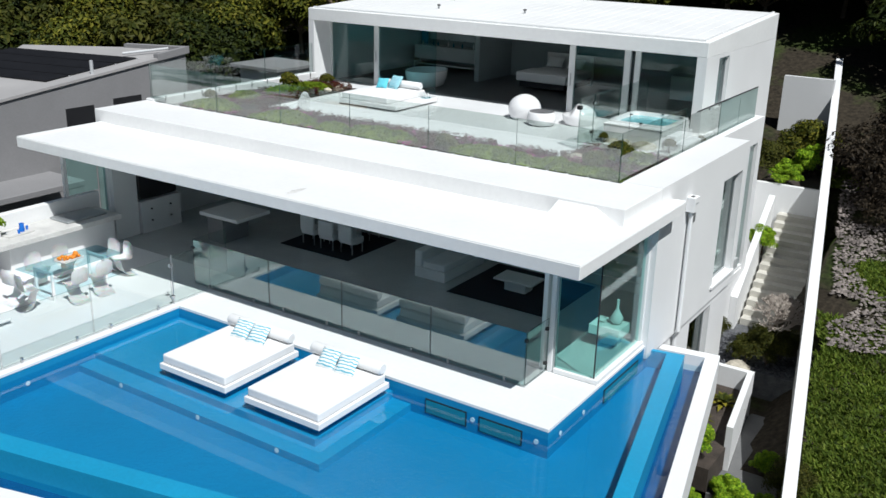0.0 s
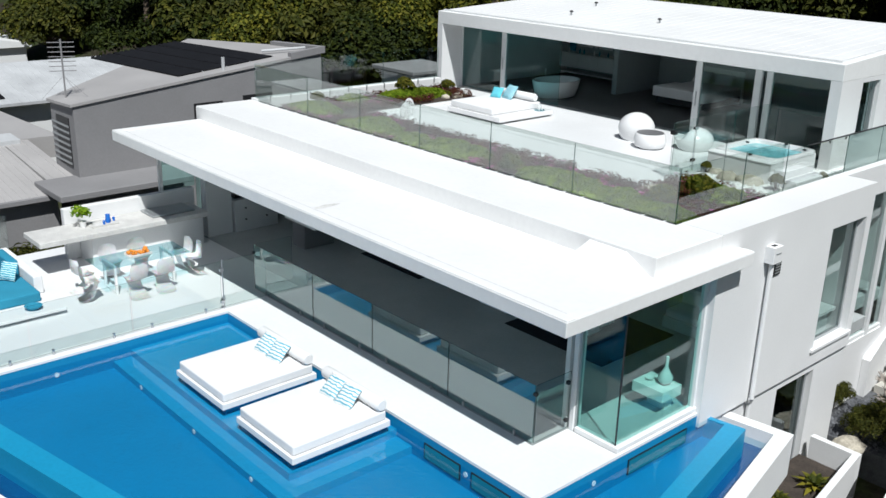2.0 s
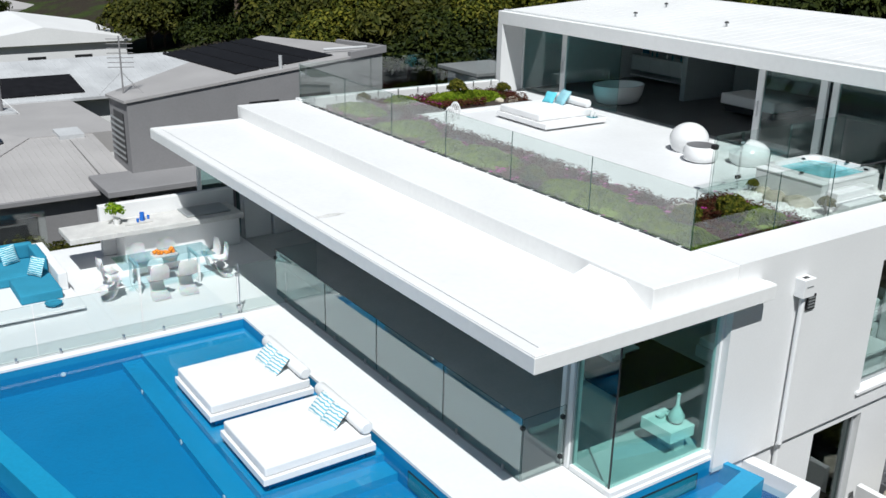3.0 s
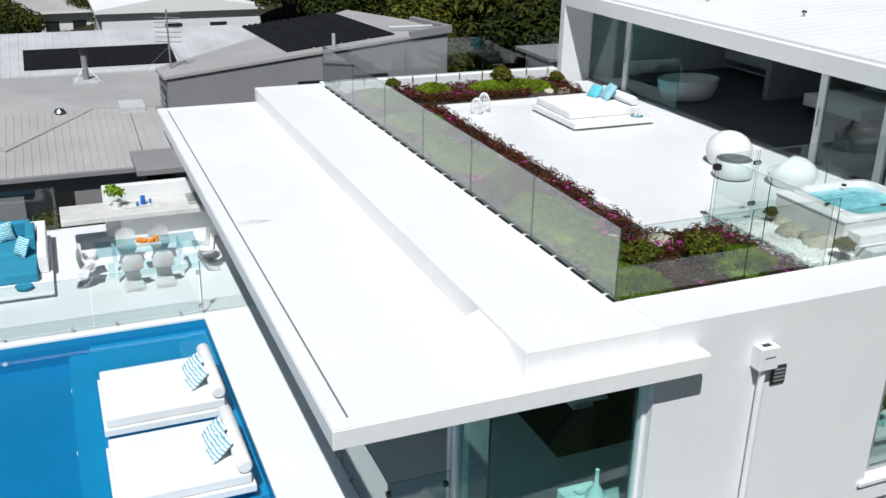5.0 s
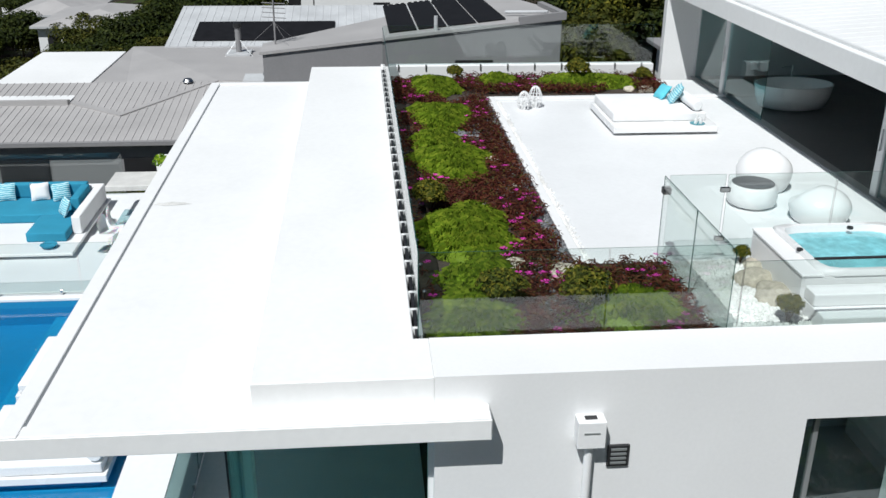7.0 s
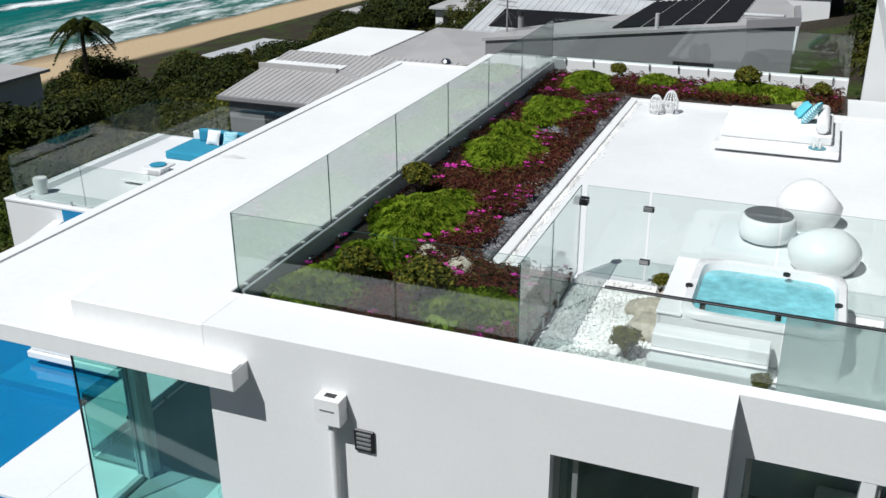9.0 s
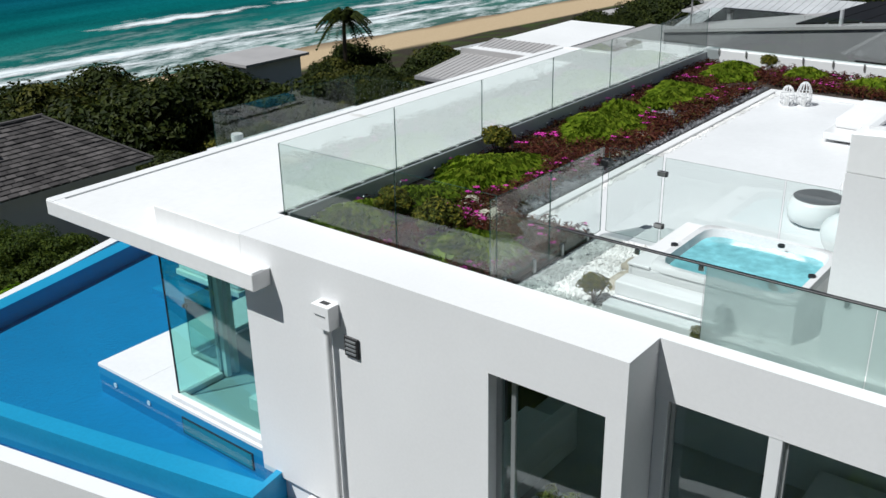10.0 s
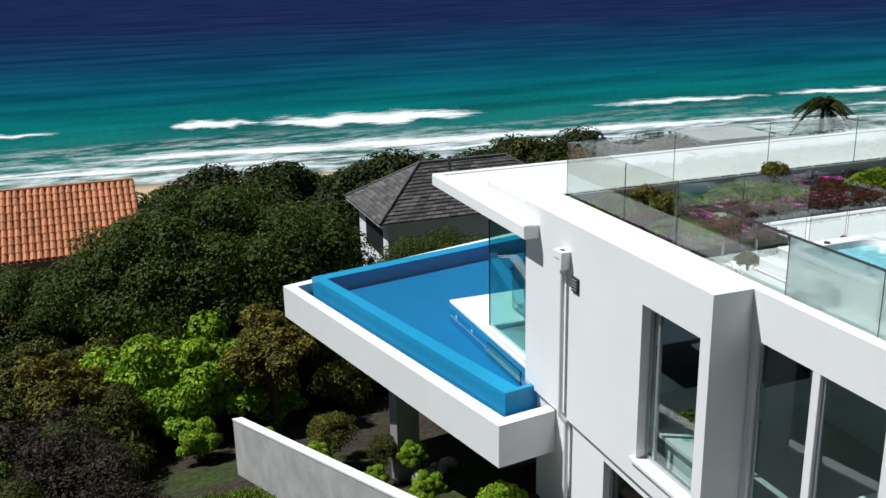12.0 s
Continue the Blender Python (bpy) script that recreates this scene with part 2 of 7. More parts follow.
def thing(name, label, category, at=(0, 0, 0), turn=0, group="", kind=""):
    ob = new(name)
    ob.matrix_basis = pose(*at, 0, 0, turn)
    return tagged(ob, label, category, group, kind)


def structure(name, bm, material, label, smooth=None):
    return tagged(part(name, bm, material, smooth=smooth), label, kind="structure")


def leaves(rng, centres, radii, count, size, flat=0.55, narrow=0.5, upward=0.3, fill=0.45):
    """Leaf blades scattered through lobes: verts and faces. Each leaf is a folded pair of triangles."""
    k = rng.integers(0, len(centres), count)
    d = rng.normal(size=(count, 3))
    d /= np.linalg.norm(d, axis=1)[:, None]
    d[:, 2] = np.where(d[:, 2] < -0.4, -d[:, 2], d[:, 2])
    r = radii[k] * (1 - fill * rng.random(count) ** 2)[:, None]
    p = centres[k] + d * r * np.array([1, 1, flat / 0.55 * 0.8])
    n = d + rng.normal(size=(count, 3)) * 0.38 + np.array([0, 0, upward])
    n /= np.linalg.norm(n, axis=1)[:, None]
    a = np.cross(n, rng.normal(size=(count, 3)))
    a /= np.linalg.norm(a, axis=1)[:, None] + 1e-9
    b = np.cross(n, a)
    s = (size * (0.6 + 0.8 * rng.random(count)))[:, None]
    q = np.stack([p - a * s, p + b * s * narrow + n * s * 0.2, p + a * s, p - b * s * narrow + n * s * 0.2], 1).reshape(-1, 3)
    f = np.arange(count * 4).reshape(-1, 4)
    return q, f


def crown_lobes(rng, rx, ry, rz, count, lobe):
    d = rng.normal(size=(count, 3))
    d /= np.linalg.norm(d, axis=1)[:, None]
    d[:, 2] = np.abs(d[:, 2]) * 1.2 - 0.25
    c = d * np.array([rx, ry, rz]) * (0.45 + 0.5 * rng.random(count))[:, None]
    return c, (lobe * (0.6 + 0.7 * rng.random(count)))[:, None]


WALL_SLOPE = 0.25


def ground_z(x, y):
    """Hillside that falls to the dunes and the beach, with a cut level beside the house."""
    if y > -22:
        z = -4.75 + WALL_SLOPE * min(y, 60)
        z += 0.12 * max(0, y - 22)
    else:
        z = -10.25 - 2.6 * (1 - math.exp((y + 22) / 18))
    if x < -14:
        z += min(1.0, (-14 - x) / 12) * 0.8
    bx = 4.27 - 0.209 * y
    if -8 < y < 13 and -17 < x < bx:
        z = min(z, -3.55)
    if 13 <= y < 20 and -17 < x < bx:
        z = -3.55
    return z


# ---- ground, sea ----
def shore_y(x):
    return -84 + 0.12 * max(0, -x) - 0.02 * max(0, x)


def build_ground():
    xs = sorted({*range(-2600, -240, 200), *range(-240, -60, 8), *[-60 + 1.5 * i for i in range(74)], *range(52, 140, 8), *range(140, 2600, 200)})
    ys = sorted({*[-96 + 3 * i for i in range(12)], *[-60 + 1.5 * i for i in range(80)], *range(60, 140, 8), *range(140, 2600, 200)})
    verts, idx = [], {}
    for i, x in enumerate(xs):
        for j, y in enumerate(ys):
            s = shore_y(x)
            z = ground_z(x, y)
            edge = s + 18
            if y < edge + 6:
                t = max(0.0, min(1.0, (edge + 6 - y) / 10))
                z = z * (1 - t) + (-14.1 + 1.5 * max(0, (y - s)) / 18) * t
            z += 0.18 * noise.noise(Vector((x * 0.21, y * 0.21, 0))) if not (-18 < x < 5 and -9 < y < 20) else 0
            idx[i, j] = len(verts)
            verts.append((x, y, z))
    faces = [(idx[i, j], idx[i + 1, j], idx[i + 1, j + 1], idx[i, j + 1]) for i in range(len(xs) - 1) for j in range(len(ys) - 1)]
    m, nt, p, out = node_mat("hillside")
    n1, n2 = tex_noise(nt, 0.35, 5), tex_noise(nt, 6, 4)
    earth = ramp(nt, n2.outputs[0], [(0.3, (0.016, 0.013, 0.009)), (0.7, (0.05, 0.040, 0.028))]).outputs[0]
    grass = ramp(nt, n2.outputs[0], [(0.3, (0.018, 0.030, 0.007)), (0.7, (0.05, 0.075, 0.015))]).outputs[0]
    cover = blend(nt, ramp(nt, n1.outputs[0], [(0.46, (0, 0, 0)), (0.60, (1, 1, 1))]).outputs[0], earth, grass)
    geo, sep = nt.nodes.new("ShaderNodeNewGeometry"), nt.nodes.new("ShaderNodeSeparateXYZ")
    nt.links.new(geo.outputs["Position"], sep.inputs[0])
    mr = nt.nodes.new("ShaderNodeMapRange")
    mr.inputs[1].default_value, mr.inputs[2].default_value = -12.7, -12.2
    nt.links.new(sep.outputs[2], mr.inputs[0])
    sand = ramp(nt, n2.outputs[0], [(0.3, (0.40, 0.29, 0.17)), (0.7, (0.52, 0.40, 0.26))]).outputs[0]
    wet = nt.nodes.new("ShaderNodeMapRange")
    wet.inputs[1].default_value, wet.inputs[2].default_value = -14.0, -13.75
    nt.links.new(sep.outputs[2], wet.inputs[0])
    sand = blend(nt, wet.outputs[0], (0.17, 0.12, 0.075), sand)
    nt.links.new(blend(nt, mr.outputs[0], sand, cover), p.inputs["Base Color"])
    p.inputs["Roughness"].default_value, p.inputs["Specular IOR Level"].default_value = 0.95, 0.2
    b = nt.nodes.new("ShaderNodeBump")
    b.inputs["Strength"].default_value, b.inputs["Distance"].default_value = 0.7, 0.08
    nt.links.new(n2.outputs[0], b.inputs["Height"])
    nt.links.new(b.outputs[0], p.inputs["Normal"])
    ob = mesh_part("ground", verts, faces, m)
    ob.data.shade_smooth()
    tagged(ob, "earthy hillside with rough grass running down to a sandy beach", kind="structure")


def build_sea():
    m, nt, p, out = node_mat("sea_water")
    geo, sep = nt.nodes.new("ShaderNodeNewGeometry"), nt.nodes.new("ShaderNodeSeparateXYZ")
    nt.links.new(geo.outputs["Position"], sep.inputs[0])
    # distance off the shore, with a wandering line
    along = nt.nodes.new("ShaderNodeMath")
    along.operation = "MULTIPLY_ADD"
    along.inputs[1].default_value, along.inputs[2].default_value = 0.12, 84
    nt.links.new(sep.outputs[0], along.inputs[0])
    dist = nt.nodes.new("ShaderNodeMath")
    dist.operation = "ADD"
    nt.links.new(sep.outputs[1], dist.inputs[0])
    nt.links.new(along.outputs[0], dist.inputs[1])
    off = nt.nodes.new("ShaderNodeMath")
    off.operation, off.inputs[1].default_value = "MULTIPLY", -1.0
    nt.links.new(dist.outputs[0], off.inputs[0])
    mp = nt.nodes.new("ShaderNodeMapping")
    mp.inputs["Scale"].default_value = (0.025, 0.10, 1)
    nt.links.new(geo.outputs["Position"], mp.inputs[0])
    wob = nt.nodes.new("ShaderNodeTexNoise")
    wob.inputs["Scale"].default_value, wob.inputs["Detail"].default_value = 1.0, 5
    nt.links.new(mp.outputs[0], wob.inputs["Vector"])
    wsub = nt.nodes.new("ShaderNodeMath")
    wsub.operation, wsub.inputs[1].default_value, wsub.inputs[2].default_value = "MULTIPLY_ADD", 26.0, -13.0
    nt.links.new(wob.outputs[0], wsub.inputs[0])
    d2 = nt.nodes.new("ShaderNodeMath")
    d2.operation = "ADD"
    nt.links.new(off.outputs[0], d2.inputs[0])
    nt.links.new(wsub.outputs[0], d2.inputs[1])
    norm = nt.nodes.new("ShaderNodeMapRange")
    norm.inputs[1].default_value, norm.inputs[2].default_value = 0, 320
    nt.links.new(d2.outputs[0], norm.inputs[0])
    body = ramp(nt, norm.outputs[0], [(0, (0.07, 0.14, 0.12)), (0.05, (0.010, 0.105, 0.095)), (0.14, (0.002, 0.105, 0.108)), (0.26, (0.002, 0.064, 0.100)), (0.44, (0.004, 0.034, 0.080)), (0.85, (0.008, 0.017, 0.058))]).outputs[0]
    # foam: the wash at the edge and broken breakers farther out
    wash = ramp(nt, norm.outputs[0], [(0.0, (1, 1, 1)), (0.04, (0.8, 0.8, 0.8)), (0.065, (0.35, 0.35, 0.35)), (0.09, (0, 0, 0))]).outputs[0]
    mp2 = nt.nodes.new("ShaderNodeMapping")
    mp2.inputs["Scale"].default_value = (0.06, 0.15, 1)
    nt.links.new(geo.outputs["Position"], mp2.inputs[0])
    lace = nt.nodes.new("ShaderNodeTexNoise")
    lace.inputs["Scale"].default_value, lace.inputs["Detail"].default_value, lace.inputs["Roughness"].default_value = 2.2, 8, 0.7
    nt.links.new(mp2.outputs[0], lace.inputs["Vector"])
    lacy = ramp(nt, lace.outputs[0], [(0.45, (0, 0, 0)), (0.66, (1, 1, 1))]).outputs[0]
    foam = blend(nt, 1.0, wash, lacy, "MULTIPLY")
    streak = ramp(nt, wob.outputs[0], [(0.35, (0.62, 0.66, 0.7)), (0.65, (1.25, 1.2, 1.15))]).outputs[0]
    body = blend(nt, 1.0, body, streak, "MULTIPLY")
    col = blend(nt, foam, body, (0.70, 0.75, 0.76))
    nt.links.new(col, p.inputs["Base Color"])
    p.inputs["Roughness"].default_value, p.inputs["Specular IOR Level"].default_value = 0.5, 0.0
    b, bn = nt.nodes.new("ShaderNodeBump"), nt.nodes.new("ShaderNodeTexNoise")
    bn.inputs["Scale"].default_value, bn.inputs["Detail"].default_value = 0.9, 6
    nt.links.new(geo.outputs["Position"], bn.inputs["Vector"])
    b.inputs["Strength"].default_value, b.inputs["Distance"].default_value = 0.6, 0.5
    nt.links.new(bn.outputs[0], b.inputs["Height"])
    nt.links.new(b.outputs[0], p.inputs["Normal"])
    bm = B()
    vs = [bm.verts.new(c) for c in ((-4500, -4500, -14), (4500, -4500, -14), (4500, -60, -14), (-4500, -60, -14))]
    bm.faces.new(vs)
    structure("water", bm, m, "turquoise sea turning navy, white surf on the beach")
    # breakers: low ridges of foam, thinning out to lace at their edges
    fm, fnt, fp, fout = node_mat("breaking_foam")
    n = tex_noise(fnt, 0.5, 6)
    fnt.links.new(ramp(fnt, n.outputs[0], [(0.3, (0.62, 0.70, 0.72)), (0.6, (0.80, 0.83, 0.84))]).outputs[0], fp.inputs["Base Color"])
    fp.inputs["Roughness"].default_value = 0.9
    att = fnt.nodes.new("ShaderNodeAttribute")
    att.attribute_name = "foam"
    tc, mpf = fnt.nodes.new("ShaderNodeTexCoord"), fnt.nodes.new("ShaderNodeMapping")
    mpf.inputs["Scale"].default_value = (0.22, 0.75, 1)
    fnt.links.new(tc.outputs["Object"], mpf.inputs[0])
    holes = fnt.nodes.new("ShaderNodeTexNoise")
    holes.inputs["Scale"].default_value, holes.inputs["Detail"].default_value, holes.inputs["Roughness"].default_value = 1.0, 8, 0.72
    fnt.links.new(mpf.outputs[0], holes.inputs["Vector"])
    dens = fnt.nodes.new("ShaderNodeMath")
    fnt.links.new(holes.outputs[0], dens.inputs[0])
    fnt.links.new(att.outputs["Fac"], dens.inputs[1])
    clear, mixf = fnt.nodes.new("ShaderNodeBsdfTransparent"), fnt.nodes.new("ShaderNodeMixShader")
    fnt.links.new(ramp(fnt, dens.outputs[0], [(0.58, (0, 0, 0)), (0.92, (0.95, 0.95, 0.95))]).outputs[0], mixf.inputs[0])
    fnt.links.new(clear.outputs[0], mixf.inputs[1])
    fnt.links.new(fp.outputs[0], mixf.inputs[2])
    fnt.links.new(mixf.outputs[0], fout.inputs[0])
    rng = random.Random(4)
    waves = [(-32, -115.5, 17, 7.5, 1.05), (-9, -120.5, 6.5, 5.5, 1.2), (20, -123, 8, 2.8, 0.9), (-82, -108.5, 16, 3.6, 0.95), (-113, -105.5, 14, 4.0, 0.9), (-150, -101, 18, 3.4, 0.8),
             (-24, -95, 36, 4.4, 1.0), (-1, -90.5, 26, 2.6, 0.85), (-62, -91, 30, 3.6, 0.9), (-44, -86.5, 22, 2.0, 0.75), (-98, -83, 24, 2.6, 0.8), (-118, -90, 20, 2.6, 0.75), (30, -96, 24, 3.0, 0.9)]
    for cx, cy, half, wide, power in waves:
        nx, ny = 110, 14
        verts, faces, foam = [], [], []
        ph = rng.random() * 10
        for i in range(nx + 1):
            u = i / nx * 2 - 1
            prof = max(0.0, 1 - u * u) ** 0.6
            bend = 1.6 * noise.noise(Vector((u * 2.5 + ph, 0, 0))) - 0.12 * u * half
            for j in range(ny + 1):
                v = j / ny * 2 - 1
                w = wide * (0.35 + 0.65 * prof) * (1 + 0.5 * noise.noise(Vector((u * 4 + ph, v, ph))))
                verts.append((cx + u * half, cy + v * w + bend, -13.97 + 0.16 * prof * math.exp(-((v - 0.45) / 0.3) ** 2)))
                front = (1 - max(0, v - 0.35) / 0.65) if v > 0.35 else max(0.0, (v + 1) / 1.35) ** 1.3
                patch = 0.92 + 0.4 * noise.noise(Vector((u * half * 0.10, ph, 3)))
                foam.append(max(0.0, min(1.0, power * prof * front * patch)) * 0.72)
        for i in range(nx):
            for j in range(ny):
                a = i * (ny + 1) + j
                faces.append((a, a + ny + 1, a + ny + 2, a + 1))
        ob = mesh_part("breaker", verts, faces, fm)
        ob.data.shade_smooth()
        ob.data.attributes.new("foam", "FLOAT", "POINT").data.foreach_set("value", foam)
        tagged(ob, "white breaking wave on a turquoise sea", "wave", "waves off the beach")


build_ground()
build_sea()

# ---- house: floors and roofs ----
FLOOR2, CURB, TOP = 3.26, 3.315, 3.64


def house_structure():
    bm = box(B(), -10.0, -0.06, 0.05, 1.26, -0.07, 0.0, 0.006)
    box(bm, -1.26, -0.06, 1.262, 2.2, -0.07, 0.0, 0.006)
    box(bm, -0.235, -0.06, 2.202, 4.62, -0.07, 0.0, 0.006)
    structure("pool_deck", bm, PAVING, "white paved deck along the pool")
    bm = box(B(), -15.9, -1.262, 1.264, 12.0, -0.30, -0.002)
    box(bm, -1.26, -0.24, 2.204, 12.0, -0.30, -0.002)
    structure("floor", bm, GREY_FLOOR, "grey polished concrete living room floor")
    # lower roof with a raised rim and a thin gutter line along the front
    pts = [(-15.83, 0.04), (0.33, 0.04), (0.33, 5.22), (0.0, 5.22), (0.0, 2.63), (-15.83, 2.63)]
    bm = prism(B(), pts, 3.02, 3.285, 0.012)
    box(bm, -15.82, 0.322, 0.05, 0.27, 3.27, 3.305, 0.008)
    box(bm, 0.12, 0.322, 0.275, 5.21, 3.27, 3.30, 0.008)
    box(bm, -15.82, -15.62, 0.275, 2.62, 3.27, 3.305, 0.008)
    structure("roof_lower", bm, ROOF_WHITE, "flat white overhanging roof slab")
    bm = box(B(), -15.6, 0.1, 0.272, 0.30, 3.283, 3.289)
    structure("gutter", bm, GREY_FRAME, "thin grey gutter line along the roof edge")
    # upper parapet band round the planted roof
    bm = prism(B(), [(-16.03, 2.632), (0.0, 2.632), (0.0, 4.62), (-0.90, 4.62), (-0.90, 4.44), (-16.03, 4.44)], 3.0, TOP, 0.012)
    structure("parapet_south", bm, ROOF_WHITE, "broad white parapet band above the living room")
    bm = prism(B(), [(-0.90, 4.62), (0, 4.62), (0, 10.72), (-0.69, 10.72), (-0.69, 14.45), (-0.90, 14.45)], 2.955, TOP, 0.0)
    structure("parapet_east", bm, WHITE, "white rendered parapet along the side wall")
    bm = box(B(), -16.03, -15.72, 4.44, 11.72, 3.0, 3.70, 0.01)
    structure("parapet_west", bm, WHITE, "white parapet beside the roof garden")
    # step blocks on the lower roof below the parapet
    bm = B()
    vs = [bm.verts.new(p) for p in ((-1.50, 2.631, 3.285), (-1.42, 1.75, 3.285), (-0.40, 1.80, 3.285), (-0.12, 2.631, 3.285), (-0.62, 2.631, 3.58), (-1.44, 2.631, 3.58))]
    for f in ((0, 1, 5), (1, 2, 4, 5), (2, 3, 4), (0, 5, 4, 3), (3, 2, 1, 0)):
        bm.faces.new([vs[i] for i in f])
    stain = mat("roof_smudge", (0.66, 0.65, 0.63), 0.7, 0.2, 6, 0.1)
    for x, y, r in ((-6.68, 0.62, 0.30),):
        sm = B()
        ring = [sm.verts.new((x + r * 0.28 * (1 + 0.3 * math.sin(3 * k)) * math.cos(k * 0.45), y + r * (1 + 0.25 * math.cos(2.2 * k)) * math.sin(k * 0.45), 3.2905)) for k in range(14)]
        sm.faces.new(ring)
        structure("roof_stain", sm, stain, "small grey puddle stain on the white roof")
    structure("roof_fillet", bm, ROOF_WHITE, "sloped white fillet on the lower roof")
    bm = box(B(), -15.72, -0.95, 4.565, 13.0, 3.0, 3.255)
    structure("ceiling", bm, INTERIOR, "white living room ceiling and roof slab")
    bm = box(B(), -15.72, -0.95, 2.7, 10.6, 2.97, 2.998)
    structure("ceiling_lining", bm, INTERIOR, "plain white plaster ceiling")
    bm = box(B(), -13.68, -3.72, 7.16, 13.1, 3.256, FLOOR2, 0.0)
    structure("terrace_floor", bm, PAVING, "white paved roof terrace")
    bm = box(B(), -13.90, -3.6, 6.98, 7.158, 3.256, CURB, 0.01)
    box(bm, -13.90, -13.682, 7.16, 13.0, 3.256, CURB, 0.01)
    structure("garden_kerb", bm, WHITE, "low white kerb between terrace and planting")
    # side wall, with the tall window and the groove above the lower storey
    bm = box(B(), -0.3, 0, 4.62, 8.93, -0.30, 2.955)
    box(bm, -0.3, 0, 8.93, 10.48, -0.30, 0.13)
    box(bm, -0.3, 0, 8.93, 10.48, 2.90, 2.955)
    box(bm, -0.3, 0, 10.48, 10.72, -0.30, 2.955)
    box(bm, -0.7, -0.3, 10.5, 10.72, -3.6, 2.955)
    structure("wall_east", bm, WHITE, "smooth white rendered side wall")
    bm = box(B(), -0.4, -0.09, 5.0, 7.75, -3.6, -0.302)
    box(bm, -0.4, -0.09, 7.75, 9.35, -0.55, -0.302)
    box(bm, -0.4, -0.09, 7.75, 9.35, -3.6, -3.2)
    box(bm, -0.4, -0.09, 9.35, 10.72, -3.6, -0.302)
    structure("wall_east_lower", bm, WHITE, "white rendered lower storey wall")
    bm = box(B(), -0.30, 0.06, 8.80, 10.60, 0.05, 0.128, 0.008)
    structure("window_sill", bm, WHITE, "projecting white window sill")
    # recessed side with full-height glazing
    bm = box(B(), -0.9, -0.69, 10.722, 14.45, 2.90, 2.954)
    box(bm, -0.9, -0.69, 10.722, 14.45, -3.6, -1.05)
    box(bm, -0.9, -0.69, 14.2, 14.45, -1.05, 2.90)
    box(bm, -2.09, -0.69, 14.452, 14.6, -3.6, 3.62)
    box(bm, -2.09, -1.80, 14.6, 18.9, -3.6, 2.998)
    structure("wall_recess", bm, WHITE, "white recessed side wall framing tall glazing")
    bm = box(B(), -16.0, -15.9, 2.7, 19.0, -3.6, 3.0)
    structure("wall_west", bm, INTERIOR, "white west wall")
    bm = box(B(), -15.9, -2.1, 18.85, 19.0, -3.6, 3.0)
    structure("wall_north", bm, WHITE, "white rear wall")
    bm = box(B(), -15.9, -4.2, 10.6, 10.75, 0, 3.0)
    structure("wall_inner", bm, INTERIOR, "white living room rear wall")
    bm = box(B(), -15.9, -0.9, 12.0, 14.4, -0.3, -0.002)
    structure("floor_rear", bm, GREY_FLOOR, "grey concrete floor of the rear rooms")
    bm = box(B(), -15.9, -0.4, 2.3, 2.5, -3.6, -0.302)
    structure("wall_cellar", bm, GREY_WALL, "shaded wall below the pool")
    bm = box(B(), -0.28, -0.10, 2.20, 4.62, 0.002, 0.10, 0.008)
    box(bm, -1.10, -0.282, 2.20, 2.36, 0.002, 0.10, 0.008)
    structure("plinth", bm, WHITE, "white sill below the glass corner")


house_structure()


def pane(name, parent, x0, x1, y0, y1, z0, z1, m=GLASS):
    ob = part(name, box(B(), x0, x1, y0, y1, z0, z1), m, parent)
    ob.data.materials.append(GLASS_EDGE)
    size = (abs(x1 - x0), abs(y1 - y0), abs(z1 - z0))
    thin = size.index(min(size))
    for f in ob.data.polygons:
        f.material_index = 0 if abs(f.normal[thin]) > 0.5 else 1
    return ob


def glass_corner():
    w = thing("window_corner", "tall frameless green-tinted glass corner of the living room", "window", kind="structure")
    pane("pane", w, -0.215, -0.20, 2.285, 4.58, 0.10, 3.0, GLASS_BOX)
    pane("pane", w, -1.10, -0.215, 2.27, 2.285, 0.10, 3.0, GLASS_BOX)
    part("frame", box(B(), -0.26, -0.14, 4.56, 4.63, 0.0, 3.0), FRAME_WHITE, w)
    part("frame", box(B(), -1.16, -1.10, 2.24, 2.31, 0.0, 3.0), GREY_FRAME, w)
    part("joint", box(B(), -0.220, -0.196, 2.267, 2.290, 0.1, 3.0), BLACK, w)
    for x in (-1.42, -1.24):
        c = thing("column", "slim white steel column beside the glass corner", "column", kind="structure")
        part("shaft", box(B(), x, x + 0.10, 2.20, 2.42, 0.0, 3.0, 0.006), FRAME_WHITE, c)


glass_corner()


